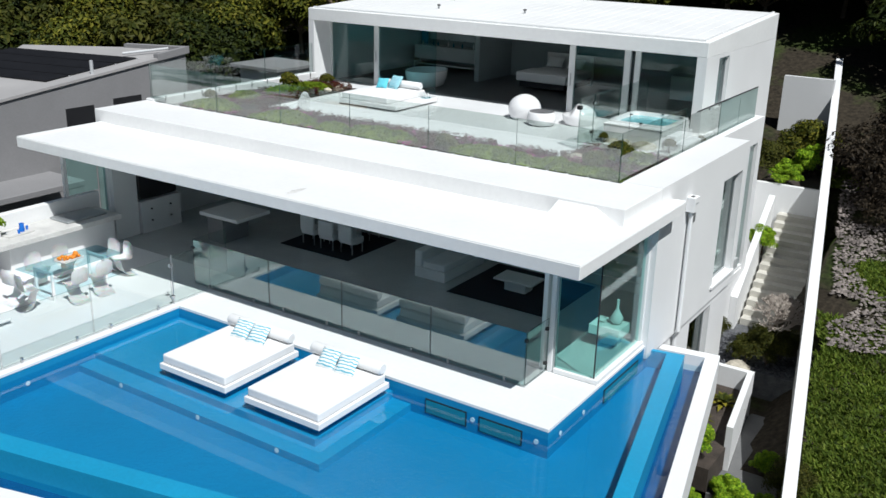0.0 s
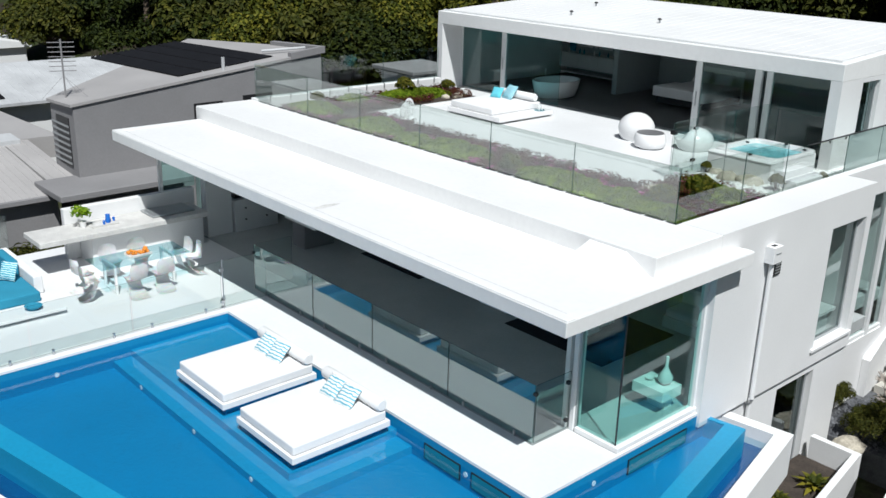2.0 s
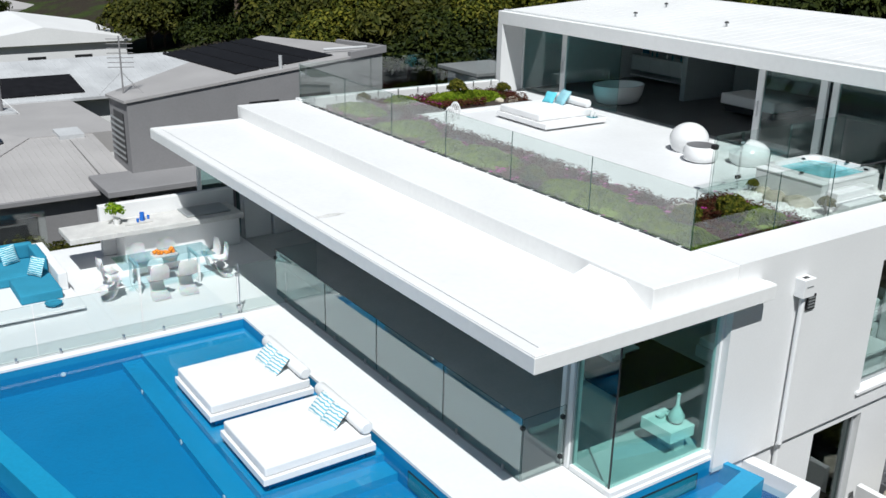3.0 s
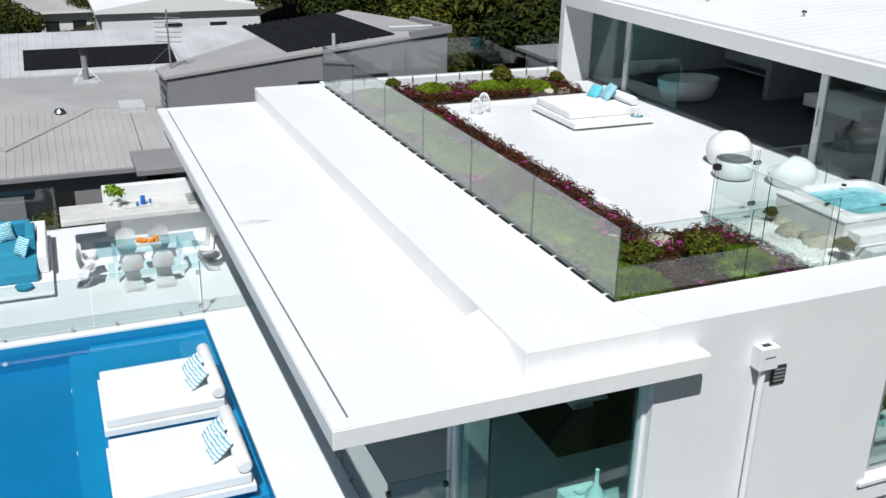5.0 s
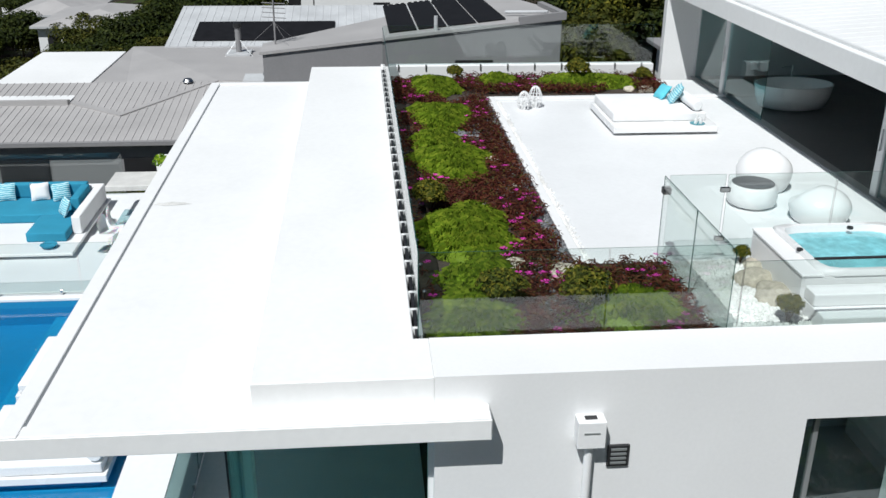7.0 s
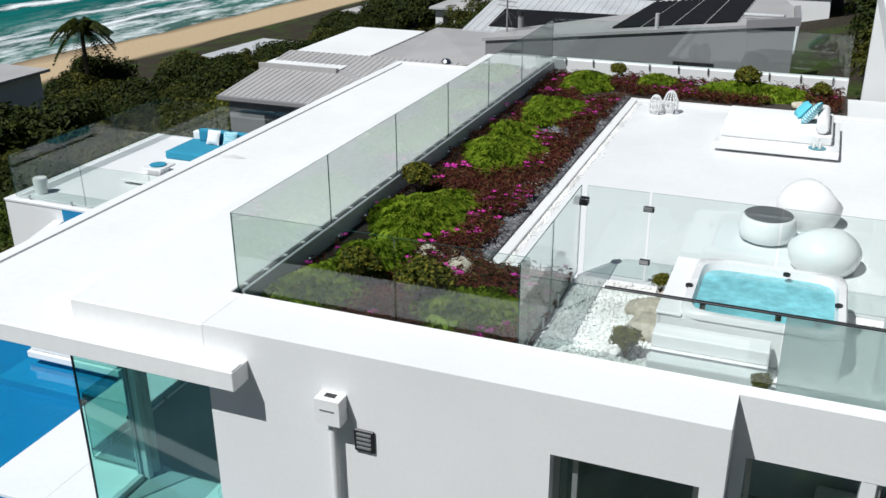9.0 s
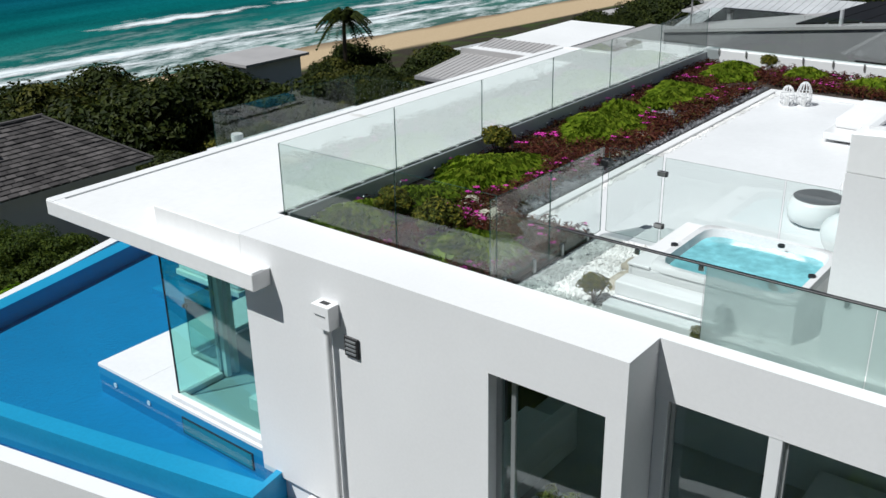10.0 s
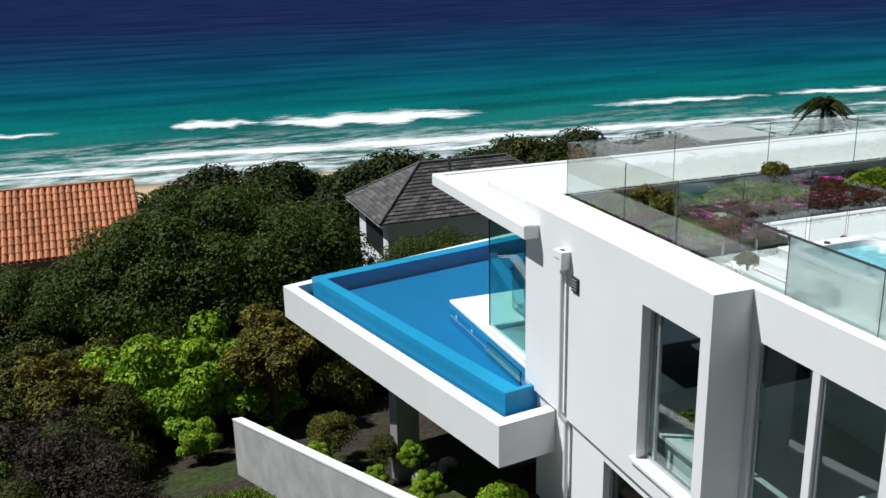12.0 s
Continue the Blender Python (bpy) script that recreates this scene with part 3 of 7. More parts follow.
def side_windows():
    w = thing("window_1", "tall window in the white side wall, deep reveal", "window", kind="structure")
    bm = box(B(), -0.24, -0.17, 8.93, 9.0, 0.13, 2.90)
    box(bm, -0.24, -0.17, 10.41, 10.48, 0.13, 2.90)
    box(bm, -0.24, -0.17, 9.0, 10.41, 0.13, 0.20)
    box(bm, -0.24, -0.17, 9.0, 10.41, 2.83, 2.90)
    part("frame", bm, GREY_FRAME, w)
    part("stile", box(B(), -0.23, -0.18, 9.14, 9.20, 0.2, 2.83), GREY_FRAME, w)
    pane("pane", w, -0.21, -0.20, 9.0, 10.41, 0.2, 2.83, GLASS_SIDE)
    w = thing("window_2", "lower storey window under the groove line", "window", kind="structure")
    bm = box(B(), -0.3, -0.23, 7.75, 7.82, -3.2, -0.55)
    box(bm, -0.3, -0.23, 9.28, 9.35, -3.2, -0.55)
    box(bm, -0.3, -0.23, 7.82, 9.28, -0.62, -0.55)
    box(bm, -0.3, -0.23, 7.82, 9.28, -3.2, -3.13)
    part("frame", bm, GREY_FRAME, w)
    pane("pane", w, -0.27, -0.26, 7.82, 9.28, -3.13, -0.62, GLASS_WIN)
    w = thing("window_3", "full-height side glazing with white posts", "window", kind="structure")
    for y in (10.724, 12.0, 13.3):
        part("post", box(B(), -0.84, -0.694, y, y + 0.15, -1.05, 2.90, 0.006), FRAME_WHITE, w)
    for y in (10.89, 12.15, 13.45):
        pane("pane", w, -0.80, -0.79, y, min(14.2, y + 1.15), -1.05, 2.90, GLASS_SIDE)
        part("seal", box(B(), -0.785, -0.755, y, y + 0.05, -1.05, 2.9), GREY_FRAME, w)
    part("rail", box(B(), -0.84, -0.72, 10.89, 14.2, -1.05, -0.95), FRAME_WHITE, w)
    part("floor_edge", box(B(), -1.05, -0.88, 10.76, 14.2, -0.30, 0.02), INTERIOR, w, "white floor edge behind the glass")


side_windows()


# ---- pavilion on the roof ----
def pavilion():
    roof = lambda x, y: 5.88 + (y - 12.06) * 0.06
    bm = prism(B(), [(-16.34, 12.06), (-1.80, 12.06), (-1.80, 18.9), (-16.34, 18.9)], lambda x, y: 5.47, roof, 0.012)
    structure("roof_pavilion", bm, ROOF_WHITE, "sloping white roof of the upper pavilion")
    bm = B()
    for i in range(36):
        x = -16.0 + i * 0.395
        prism(bm, [(x, 12.35), (x + 0.03, 12.35), (x + 0.03, 18.7), (x, 18.7)], lambda a, b: roof(a, b) - 0.01, lambda a, b: roof(a, b) + 0.005)
    structure("roof_ribs", bm, ROOF_WHITE, "fine ribs of white roof sheeting")
    bm = prism(B(), [(-16.2, 12.18), (-1.94, 12.18), (-1.94, 12.25), (-16.2, 12.25)], lambda a, b: roof(a, b) - 0.01, lambda a, b: roof(a, b) + 0.05)
    prism(bm, [(-2.0, 12.25), (-1.94, 12.25), (-1.94, 18.85), (-2.0, 18.85)], lambda a, b: roof(a, b) - 0.01, lambda a, b: roof(a, b) + 0.05)
    structure("roof_flashing", bm, FRAME_WHITE, "white metal flashing along the roof edge")
    bm = box(B(), -16.34, -16.10, 12.062, 18.9, 3.0, 5.469)
    structure("wall_pavilion_west", bm, WHITE, "white end wall of the pavilion")
    bm = box(B(), -2.09, -1.80, 12.062, 13.15, 3.0, 5.469)
    box(bm, -2.09, -1.80, 13.15, 14.1, 3.0, 3.9)
    box(bm, -2.09, -1.80, 13.15, 14.1, 5.36, 5.469)
    box(bm, -2.09, -1.80, 14.1, 18.9, 3.0, 5.469)
    structure("wall_pavilion_east", bm, WHITE, "white end wall with a narrow window")
    w = thing("window_4", "narrow window in the pavilion end wall", "window", kind="structure")
    pane("pane", w, -1.95, -1.94, 13.2, 13.9, 3.95, 5.31, GLASS_WIN)
    bm = box(B(), -1.99, -1.90, 13.15, 13.0, 3.9, 5.36)
    box(bm, -1.99, -1.90, 14.05, 14.1, 3.9, 5.36)
    part("frame", bm, GREY_FRAME, w)
    # rear wall and partition below get the wall colour with shade mixed in
    structure("wall_pavilion_rear", box(B(), -16.10, -2.09, 18.7, 18.9, 3.0, 5.469), SHADED_PAINT, "rear wall of the bedroom with shade put into its grey")
    structure("floor_bedroom", box(B(), -16.10, -2.09, 13.1, 18.7, 3.0, 3.262), DARK_FLOOR, "dark bedroom floor")
    structure("threshold", box(B(), -16.10, -2.09, 12.9, 13.099, 3.262, 3.275), GREY_FRAME, "grey aluminium door track")
    structure("wall_partition", box(B(), -11.95, -11.75, 16.3, 18.7, 3.262, 5.469), SHADED_PAINT, "partition between bath and bed with shade put into its grey")
    d = thing("sliding_door", "tall sliding glass doors with white stiles, partly open", "door", kind="structure")
    for x, wdt in ((-16.10, 0.08), (-14.10, 0.20), (-6.45, 0.20), (-4.62, 0.20), (-4.28, 0.18), (-2.18, 0.09)):
        part("stile", box(B(), x, x + wdt, 12.96, 13.06, 3.275, 5.36, 0.006), FRAME_WHITE, d)
    part("head", box(B(), -16.10, -2.09, 12.94, 13.08, 5.36, 5.469), GREY_FRAME, d)
    for x0, x1 in ((-16.02, -14.10), (-13.90, -11.47), (-6.25, -4.62), (-4.10, -2.18)):
        pane("pane", d, x0, x1, 13.0, 13.012, 3.275, 5.36, GLASS_TEAL if -14 < x0 < -6.3 else GLASS_WIN)
    for x in (-14.02, -6.37):
        part("handle", box(B(), x, x + 0.03, 12.92, 12.96, 4.1, 4.5, 0.005), STEEL, d, "brushed steel pull handle")


pavilion()


# ---- balustrades ----
def balustrades():
    xs = [-0.96, -3.50, -5.92, -8.34, -10.72, -13.12, -15.80]
    g = thing("balustrade", "frameless clear glass balustrade on the roof edge", "balustrade")
    for a, b in zip(xs, xs[1:]):
        pane("pane", g, b + 0.006, a - 0.006, 4.494, 4.506, 3.57, 4.70, GLASS_RAIL)
    part("channel", box(B(), -15.8, -0.96, 4.470, 4.507, 3.40, 3.632), BLACK, g, "dark base slot")
    part("upstand", box(B(), -15.8, -1.02, 4.508, 4.56, 3.33, 3.62, 0.004), FRAME_WHITE, g, "white inner upstand")
    for i in range(30):
        x = -1.2 - i * 0.5
        part("spacer", box(B(), x, x + 0.05, 4.441, 4.512, 3.50, 3.638), FRAME_WHITE, g)
    g = thing("balustrade", "frameless clear glass balustrade along the side wall", "balustrade")
    ys = [4.51, 6.72, 8.36, 11.05]
    for a, b in zip(ys, ys[1:]):
        pane("pane", g, -0.966, -0.954, a + 0.006, b - 0.006, 3.57, 4.70 if b < 8.4 else 4.48)
    for a, b in ((11.056, 12.75), (12.762, 14.4)):
        pane("pane", g, -0.966, -0.954, a, b, 3.57, 4.48, FROST)
    part("channel", box(B(), -1.0, -0.902, 4.52, 14.4, 3.40, 3.575), BLACK, g, "dark base slot")
    part("cap_rail", box(B(), -0.985, -0.935, 9.2, 14.4, 4.48, 4.50, 0.004), BLACK, g, "slim dark cap rail")
    for i in range(6):
        y = 10.2 + i * 0.75
        part("clip", box(B(), -1.01, -0.985, y, y + 0.06, 4.39, 4.45, 0.004), STEEL, g)
    g = thing("balustrade", "clear glass balustrade along the far side of the roof garden", "balustrade")
    for a, b in ((4.51, 6.9), (6.92, 9.3), (9.32, 11.7)):
        pane("pane", g, -15.886, -15.874, a, b, 3.68, 4.72)
    for i in range(10):
        rod_bm = rod(B(), (-15.70, 4.9 + i * 0.72, 3.60), (-15.70, 4.9 + i * 0.72, 3.74), 0.022)
        part("spigot", rod_bm, STEEL, g)
    # lights on the inner face of the south kerb
    for i in range(16):
        x = -1.6 - i * 0.9
        lamp = thing("garden_light", "small dark garden spike light beside the glass", "light", (x, 4.68, 3.37), group="spike lights in the roof garden")
        part("spike", rod(B(), (0, 0, -0.05), (0, 0, 0.10), 0.010, n=6), BLACK, lamp)
        part("head", lathe(B(), [(0.03, 0.10), (0.035, 0.115), (0.015, 0.13)], n=10), STEEL, lamp)
    # spa enclosure with a gate
    g = thing("spa_fence", "frameless glass pool fence round the spa, with a gate", "fence")
    pane("pane", g, -2.35, -0.98, 8.24, 8.252, 3.42, 4.61)
    pane("pane", g, -3.76, -2.36, 8.24, 8.252, 3.32, 4.61)
    gate = pane("gate", g, -3.776, -3.764, 8.33, 9.16, 3.34, 4.61)
    gate["label"] = "clear glass gate"
    pane("pane", g, -3.776, -3.764, 9.20, 10.84, 3.32, 4.61)
    pane("pane", g, -3.776, -3.764, 10.86, 12.90, 3.32, 4.61)
    for z in (3.57, 4.34):
        part("hinge", box(B(), -3.80, -3.74, 9.10, 9.24, z, z + 0.07, 0.006), BLACK, gate)
        part("hinge_plate", box(B(), -3.745, -3.735, 9.10, 9.22, z + 0.015, z + 0.065), STEEL, gate)
    part("latch", box(B(), -3.83, -3.71, 8.23, 8.35, 4.33, 4.43, 0.008), BLACK, gate)
    for y in (9.6, 10.5, 11.4, 12.5):
        part("spigot", rod(B(), (-3.77, y, 3.262), (-3.77, y, 3.38), 0.025), STEEL, g)
    for x in (-3.4, -2.7, -2.0, -1.3):
        part("spigot", rod(B(), (x, 8.246, 3.28), (x, 8.246, 3.46), 0.025), STEEL, g)


balustrades()


# ---- pool ----
WATER = -0.215
WEIR_IN = [(-0.06, 4.90), (0.34, 4.98), (2.25, -3.45), (-8.33, -5.67), (-10.0, -6.02)]
WEIR_OUT = [(-0.06, 5.02), (0.70, 5.15), (2.62, -3.78), (-7.79, -6.01), (-10.0, -6.48)]
RIM_OUT = [(-0.08, 5.86), (1.24, 6.04), (3.41, -3.95), (-4.9, -6.25), (-10.0, -7.62)]
RIM_IN = [(-0.08, 5.58), (0.99, 5.73), (3.05, -3.75), (-4.9, -5.96), (-10.0, -7.32)]


POOL_DEEP = mat("navy_channel_plaster", (0.002, 0.075, 0.21), 0.45, 0.15, 1.5, 0.05, 16)


def pool():
    body = [(-10.0, 0.05)] + [(-0.06, 0.05)] + WEIR_IN
    structure("pool_floor", prism(B(), body, -1.0, -0.62), POOL_BLUE, "blue plastered pool floor")
    bm = B()
    for (a, b), (c, d) in zip(zip(WEIR_IN, WEIR_IN[1:]), zip(WEIR_OUT, WEIR_OUT[1:])):
        prism(bm, [a, b, d, c], -1.0, -0.205)
    structure("pool_weir", bm, POOL_EDGE, "light blue infinity edge of the pool")
    bm = B()
    for (a, b), (c, d) in zip(zip(WEIR_OUT, WEIR_OUT[1:]), zip(RIM_IN, RIM_IN[1:])):
        prism(bm, [a, b, d, c], -1.1, -0.80)
    structure("pool_channel", bm, POOL_DEEP, "blue overflow channel")
    bm = B()
    for (a, b), (c, d) in zip(zip(RIM_IN, RIM_IN[1:]), zip(RIM_OUT, RIM_OUT[1:])):
        prism(bm, [a, b, d, c], -1.32, -0.41)
    structure("pool_rim", bm, WHITE, "white rendered outer rim of the pool")
    structure("pool_underside", prism(B(), [(-10.0, 2.3), (-0.09, 2.3)] + [(-0.09, 5.57)] + RIM_IN[1:], -1.30, -1.11), WHITE, "white underside of the pool shell")
    bm = box(B(), -10.3, -0.061, 0.051, 2.3, -1.1, -0.072)
    box(bm, -0.24, -0.061, 2.3, 5.0, -1.1, -0.072)
    structure("pool_wall", bm, POOL_BLUE, "blue pool wall below the deck")
    bm = box(B(), -10.0, -3.18, -2.78, 0.05, -0.7, -0.46)
    box(bm, -10.0, -3.64, -2.36, 0.05, -0.46, -0.30)
    structure("pool_steps", bm, POOL_EDGE, "submerged blue steps and sun shelf")
    # water
    m = glass("pool_water", (0.80, 0.93, 0.97), 1.33)
    nt = m.node_tree
    b = nt.nodes.new("ShaderNodeBump")
    n1, n2 = tex_noise(nt, 13.0, 4, 0.65), tex_noise(nt, 1.6, 3)
    b.inputs["Strength"].default_value, b.inputs["Distance"].default_value = 0.9, 0.03
    mixv = nt.nodes.new("ShaderNodeMath")
    nt.links.new(n1.outputs[0], mixv.inputs[0])
    nt.links.new(n2.outputs[0], mixv.inputs[1])
    nt.links.new(mixv.outputs[0], b.inputs["Height"])
    for nd in nt.nodes:
        if nd.bl_idname in ("ShaderNodeBsdfGlossy", "ShaderNodeLayerWeight"):
            nt.links.new(b.outputs[0], nd.inputs["Normal"])
            if nd.bl_idname == "ShaderNodeBsdfGlossy":
                nd.inputs["Roughness"].default_value = 0.03
    bm = B()
    bm.faces.new([bm.verts.new((x, y, WATER)) for x, y in body])
    structure("pool_water", bm, m, "clear calm pool water")
    bm = B()
    for (a, b2), (c, d) in zip(zip(WEIR_OUT, WEIR_OUT[1:]), zip(RIM_IN, RIM_IN[1:])):
        bm.faces.new([bm.verts.new((*q, -0.66)) for q in (a, b2, d, c)])
    structure("channel_water", bm, m, "water in the overflow channel")
    # underwater windows and lights
    for x0, x1 in ((-2.82, -1.84), (-1.56, -0.60)):
        w = thing("pool_window", "dark-framed underwater window in the pool wall", "window", group="underwater windows", kind="structure")
        part("frame", box(B(), x0, x1, 0.035, 0.052, -0.53, -0.21), BLACK, w)
        part("pane", box(B(), x0 + 0.03, x1 - 0.03, 0.028, 0.040, -0.51, -0.24), TEAL_PANE, w)
    w = thing("pool_window", "dark-framed underwater window in the pool wall", "window", group="underwater windows", kind="structure")
    part("frame", box(B(), -0.062, -0.045, 2.5, 4.3, -0.53, -0.21), BLACK, w)
    part("pane", box(B(), -0.055, -0.038, 2.53, 4.27, -0.51, -0.24), TEAL_PANE, w)
    spots = [((-1.70, 0.045, -0.33), "y"), ((-0.30, 0.045, -0.33), "y"), ((-0.055, 0.55, -0.30), "x"), ((-0.055, 1.55, -0.30), "x"),
             ((-8.6, -2.785, -0.52), "y"), ((-6.3, -2.785, -0.52), "y"), ((-4.2, -2.785, -0.52), "y"), ((-9.995, -1.2, -0.4), "x"), ((-9.995, -4.0, -0.4), "x")]
    for (x, y, z), ax in spots:
        lamp = thing("pool_light", "small round white pool light in the wall", "light", (x, y, z), group="pool lights")
        d = (0.012, 0, 0) if ax == "x" else (0, -0.012, 0)
        part("lens", rod(B(), (0, 0, 0), d, 0.05, n=14), PLASTIC, lamp)


TEAL_PANE = mat("teal_glass_pane", (0.02, 0.22, 0.27), 0.1, 0.1, 2, 0.02)
pool()


# ---- furniture: shared shapes ----
def stripe_mat(name, ca, cb, scale, zig=0.0, band=(0.45, 0.55)):
    m, nt, p, out = node_mat(name)
    tc, w = nt.nodes.new("ShaderNodeTexCoord"), nt.nodes.new("ShaderNodeTexWave")
    w.bands_direction = "Y"
    w.inputs["Scale"].default_value, w.inputs["Distortion"].default_value = scale, zig
    w.inputs["Detail"].default_value, w.inputs["Detail Scale"].default_value = 1.0, 2.5
    nt.links.new(tc.outputs["Object"], w.inputs["Vector"])
    nt.links.new(ramp(nt, w.outputs[0], [(band[0], ca), (band[1], cb)]).outputs[0], p.inputs["Base Color"])
    p.inputs["Roughness"].default_value = 0.85
    return m


STRIPED = stripe_mat("blue_zigzag_fabric", (0.76, 0.78, 0.78), (0.12, 0.40, 0.52), 4.6, 2.5, (0.58, 0.68))
STRIPED_TURQ = stripe_mat("turquoise_pattern_fabric", (0.55, 0.75, 0.78), (0.03, 0.36, 0.48), 6.0, 3.0)
ORANGE = mat("orange_fruit", (0.75, 0.25, 0.02), 0.45, 0.15, 6, 0.1)
BLUE_GLASS = mat("blue_glassware", (0.01, 0.16, 0.62), 0.1, 0.1, 4, 0.02)
PALE_TIMBER = mat("whitewashed_timber", (0.60, 0.59, 0.57), 0.6, 0.1, 3, 0.08, 30)
BLACK_RUG = mat("black_rug", (0.012, 0.013, 0.02), 0.95, 0.2, 4, 0.2, 60)
CERAMIC = mat("white_ceramic", (0.80, 0.80, 0.79), 0.2, 0.02, 2, 0.01)
SPA_WATER = mat("spa_water", (0.19, 0.50, 0.55), 0.08, 0.25, 2.5, 0.15, 9, 0.35, 7)
SPA_SHELL = mat("spa_acrylic", (0.72, 0.72, 0.72), 0.25, 0.04, 2, 0.03)


def pillow_bm(w, h, t, n=8):
    bm = B()
    top, bot = {}, {}
    for i in range(n + 1):
        for j in range(n + 1):
            u, v = i / n * 2 - 1, j / n * 2 - 1
            puff = t / 2 * max(0, (1 - u ** 4) * (1 - v ** 4)) ** 0.6
            pin = 1 - 0.07 * (1 - abs(u)) * abs(v) - 0.07 * (1 - abs(v)) * abs(u)
            x, y = u * w / 2 * pin, v * h / 2 * pin
            top[i, j] = bm.verts.new((x, y, puff + 0.004))
            edge = i in (0, n) or j in (0, n)
            bot[i, j] = top[i, j] if edge else bm.verts.new((x, y, -puff - 0.004))
    for i in range(n):
        for j in range(n):
            bm.faces.new((top[i, j], top[i + 1, j], top[i + 1, j + 1], top[i, j + 1]))
            q = (bot[i, j], bot[i, j + 1], bot[i + 1, j + 1], bot[i + 1, j])
            if len({v.index if v.index >= 0 else id(v) for v in q}) == 4:
                bm.faces.new(q)
    return bm


def pillow(label, m, w, h, t, at, rx, ry, rz, group):
    ob = part("pillow", pillow_bm(w, h, t), m, smooth=60)
    ob.matrix_basis = pose(*at, rx, ry, rz)
    return tagged(ob, label, "pillow", group)


def mattress_bm(x0, x1, y0, y1, z0, z1):
    bm = box(B(), x0, x1, y0, y1, z0, z1)
    bmesh.ops.subdivide_edges(bm, edges=bm.edges[:], cuts=3, use_grid_fill=True)
    cx, cy = (x0 + x1) / 2, (y0 + y1) / 2
    for v in bm.verts:
        if v.co.z > z1 - 1e-4:
            v.co.z += 0.025 * (1 - abs(v.co.x - cx) / (x1 - x0) * 2) * (1 - abs(v.co.y - cy) / (y1 - y0) * 2)
    es = [e for e in bm.edges if len(e.link_faces) == 2 and e.calc_face_angle(0) > 1]
    bmesh.ops.bevel(bm, geom=es, offset=0.035, segments=3, affect="EDGES", profile=0.5)
    return bm


def bolster_bm(length, r):
    return lathe(B(), [(0.03, 0), (r * 0.8, 0.0), (r, 0.04), (r, length - 0.04), (r * 0.8, length), (0.03, length)], n=22)


def pool_daybed(x0, x1, y0, y1, z, label):
    d = thing("daybed", label, "daybed", ((x0 + x1) / 2, (y0 + y1) / 2, z), group="daybeds in the pool")
    w, l = (x1 - x0) / 2, (y1 - y0) / 2
    part("plinth", box(B(), -w + 0.15, w - 0.15, -l + 0.15, l - 0.15, 0, 0.19), POOL_EDGE, d)
    part("base", box(B(), -w, w, -l, l, 0.17, 0.30, 0.012, 2), PLASTIC, d, "white platform base")
    part("mattress", mattress_bm(-w + 0.05, w - 0.05, -l + 0.05, l - 0.06, 0.302, 0.50), FABRIC, d, smooth=50)
    b = part("bolster", bolster_bm(2 * w - 0.08, 0.125), FABRIC, d, smooth=50)
    b.matrix_basis = pose(-w + 0.04, l - 0.16, 0.635, 0, 90, 0)
    for i, dx in enumerate((-0.26, 0.22)):
        pillow("white cushion with pale blue zigzag stripes on a daybed", STRIPED, 0.46, 0.46, 0.14,
               (d.location.x + dx + 0.02, d.location.y + l - 0.46, z + 0.66), 42, 0, 4 + 6 * i, "cushions on the pool daybeds")


pool_daybed(-7.93, -6.02, -2.30, -0.14, -0.30, "white platform daybed standing in the shallow pool shelf")
pool_daybed(-5.48, -3.57, -2.32, -0.16, -0.30, "white platform daybed standing in the pool beside the step edge")


# ---- pool fence on the deck ----
def deck_fence():
    g = thing("pool_fence", "frameless glass pool fence along the white deck", "fence")
    xs = [-1.25, -3.54, -5.96, -8.19, -10.75]
    for a, b in zip(xs, xs[1:]):
        pane("pane", g, b + 0.012, a - 0.012, 1.244, 1.256, 0.05, 1.2, GLASS_FENCE)
        for k in (0.2, 0.8):
            x = a + (b - a) * k
            part("spigot", box(B(), x - 0.025, x + 0.025, 1.225, 1.275, 0, 0.12, 0.006), STEEL, g)
    pane("pane", g, -1.256, -1.244, 1.27, 2.18, 0.05, 1.2)
    for x, y, z in ((-1.25, 1.25, 1.0), (-1.25, 2.12, 0.95), (-1.25, 2.12, 0.18), (-10.75, 1.25, 0.95)):
        part("clamp", box(B(), x - 0.035, x + 0.035, y - 0.035, y + 0.035, z, z + 0.07, 0.006), BLACK, g)
    pane("pane", g, -10.762, -10.750, 1.27, 2.35, 0.05, 1.2)
    g = thing("pool_fence", "frameless glass pool fence between the pool and the dining terrace", "fence")
    ys = [0.02, -2.2, -4.4, -6.6, -9.0]
    for a, b in zip(ys, ys[1:]):
        pane("pane", g, -10.176, -10.164, b + 0.012, a - 0.012, 0.05, 1.2)
        for k in (0.2, 0.8):
            y = a + (b - a) * k
            part("spigot", box(B(), -10.195, -10.145, y - 0.025, y + 0.025, 0, 0.12, 0.006), STEEL, g)
    pane("pane", g, -10.176, -10.164, 0.05, 1.22, 0.05, 1.2)
    for z in (0.15, 0.95):
        part("hinge", box(B(), -10.205, -10.135, -0.02, 0.08, z, z + 0.08, 0.006), STEEL, g)
    part("latch_post", rod(B(), (-10.17, 0.06, 0.0), (-10.17, 0.06, 1.25), 0.014), STEEL, g)
    g = thing("terrace_fence", "dark-toned glass fence along the outer terrace edge", "fence")
    for a, b in ((-10.2, -12.3), (-12.32, -14.5), (-14.52, -16.6)):
        pane("pane", g, b, a, -9.05, -9.038, 0.05, 1.2)
    for a, b in ((-9.0, -6.8), (-6.78, -4.6), (-4.58, -2.7)):
        pane("pane", g, -16.65, -16.638, a, b, 0.05, 1.2)


deck_fence()

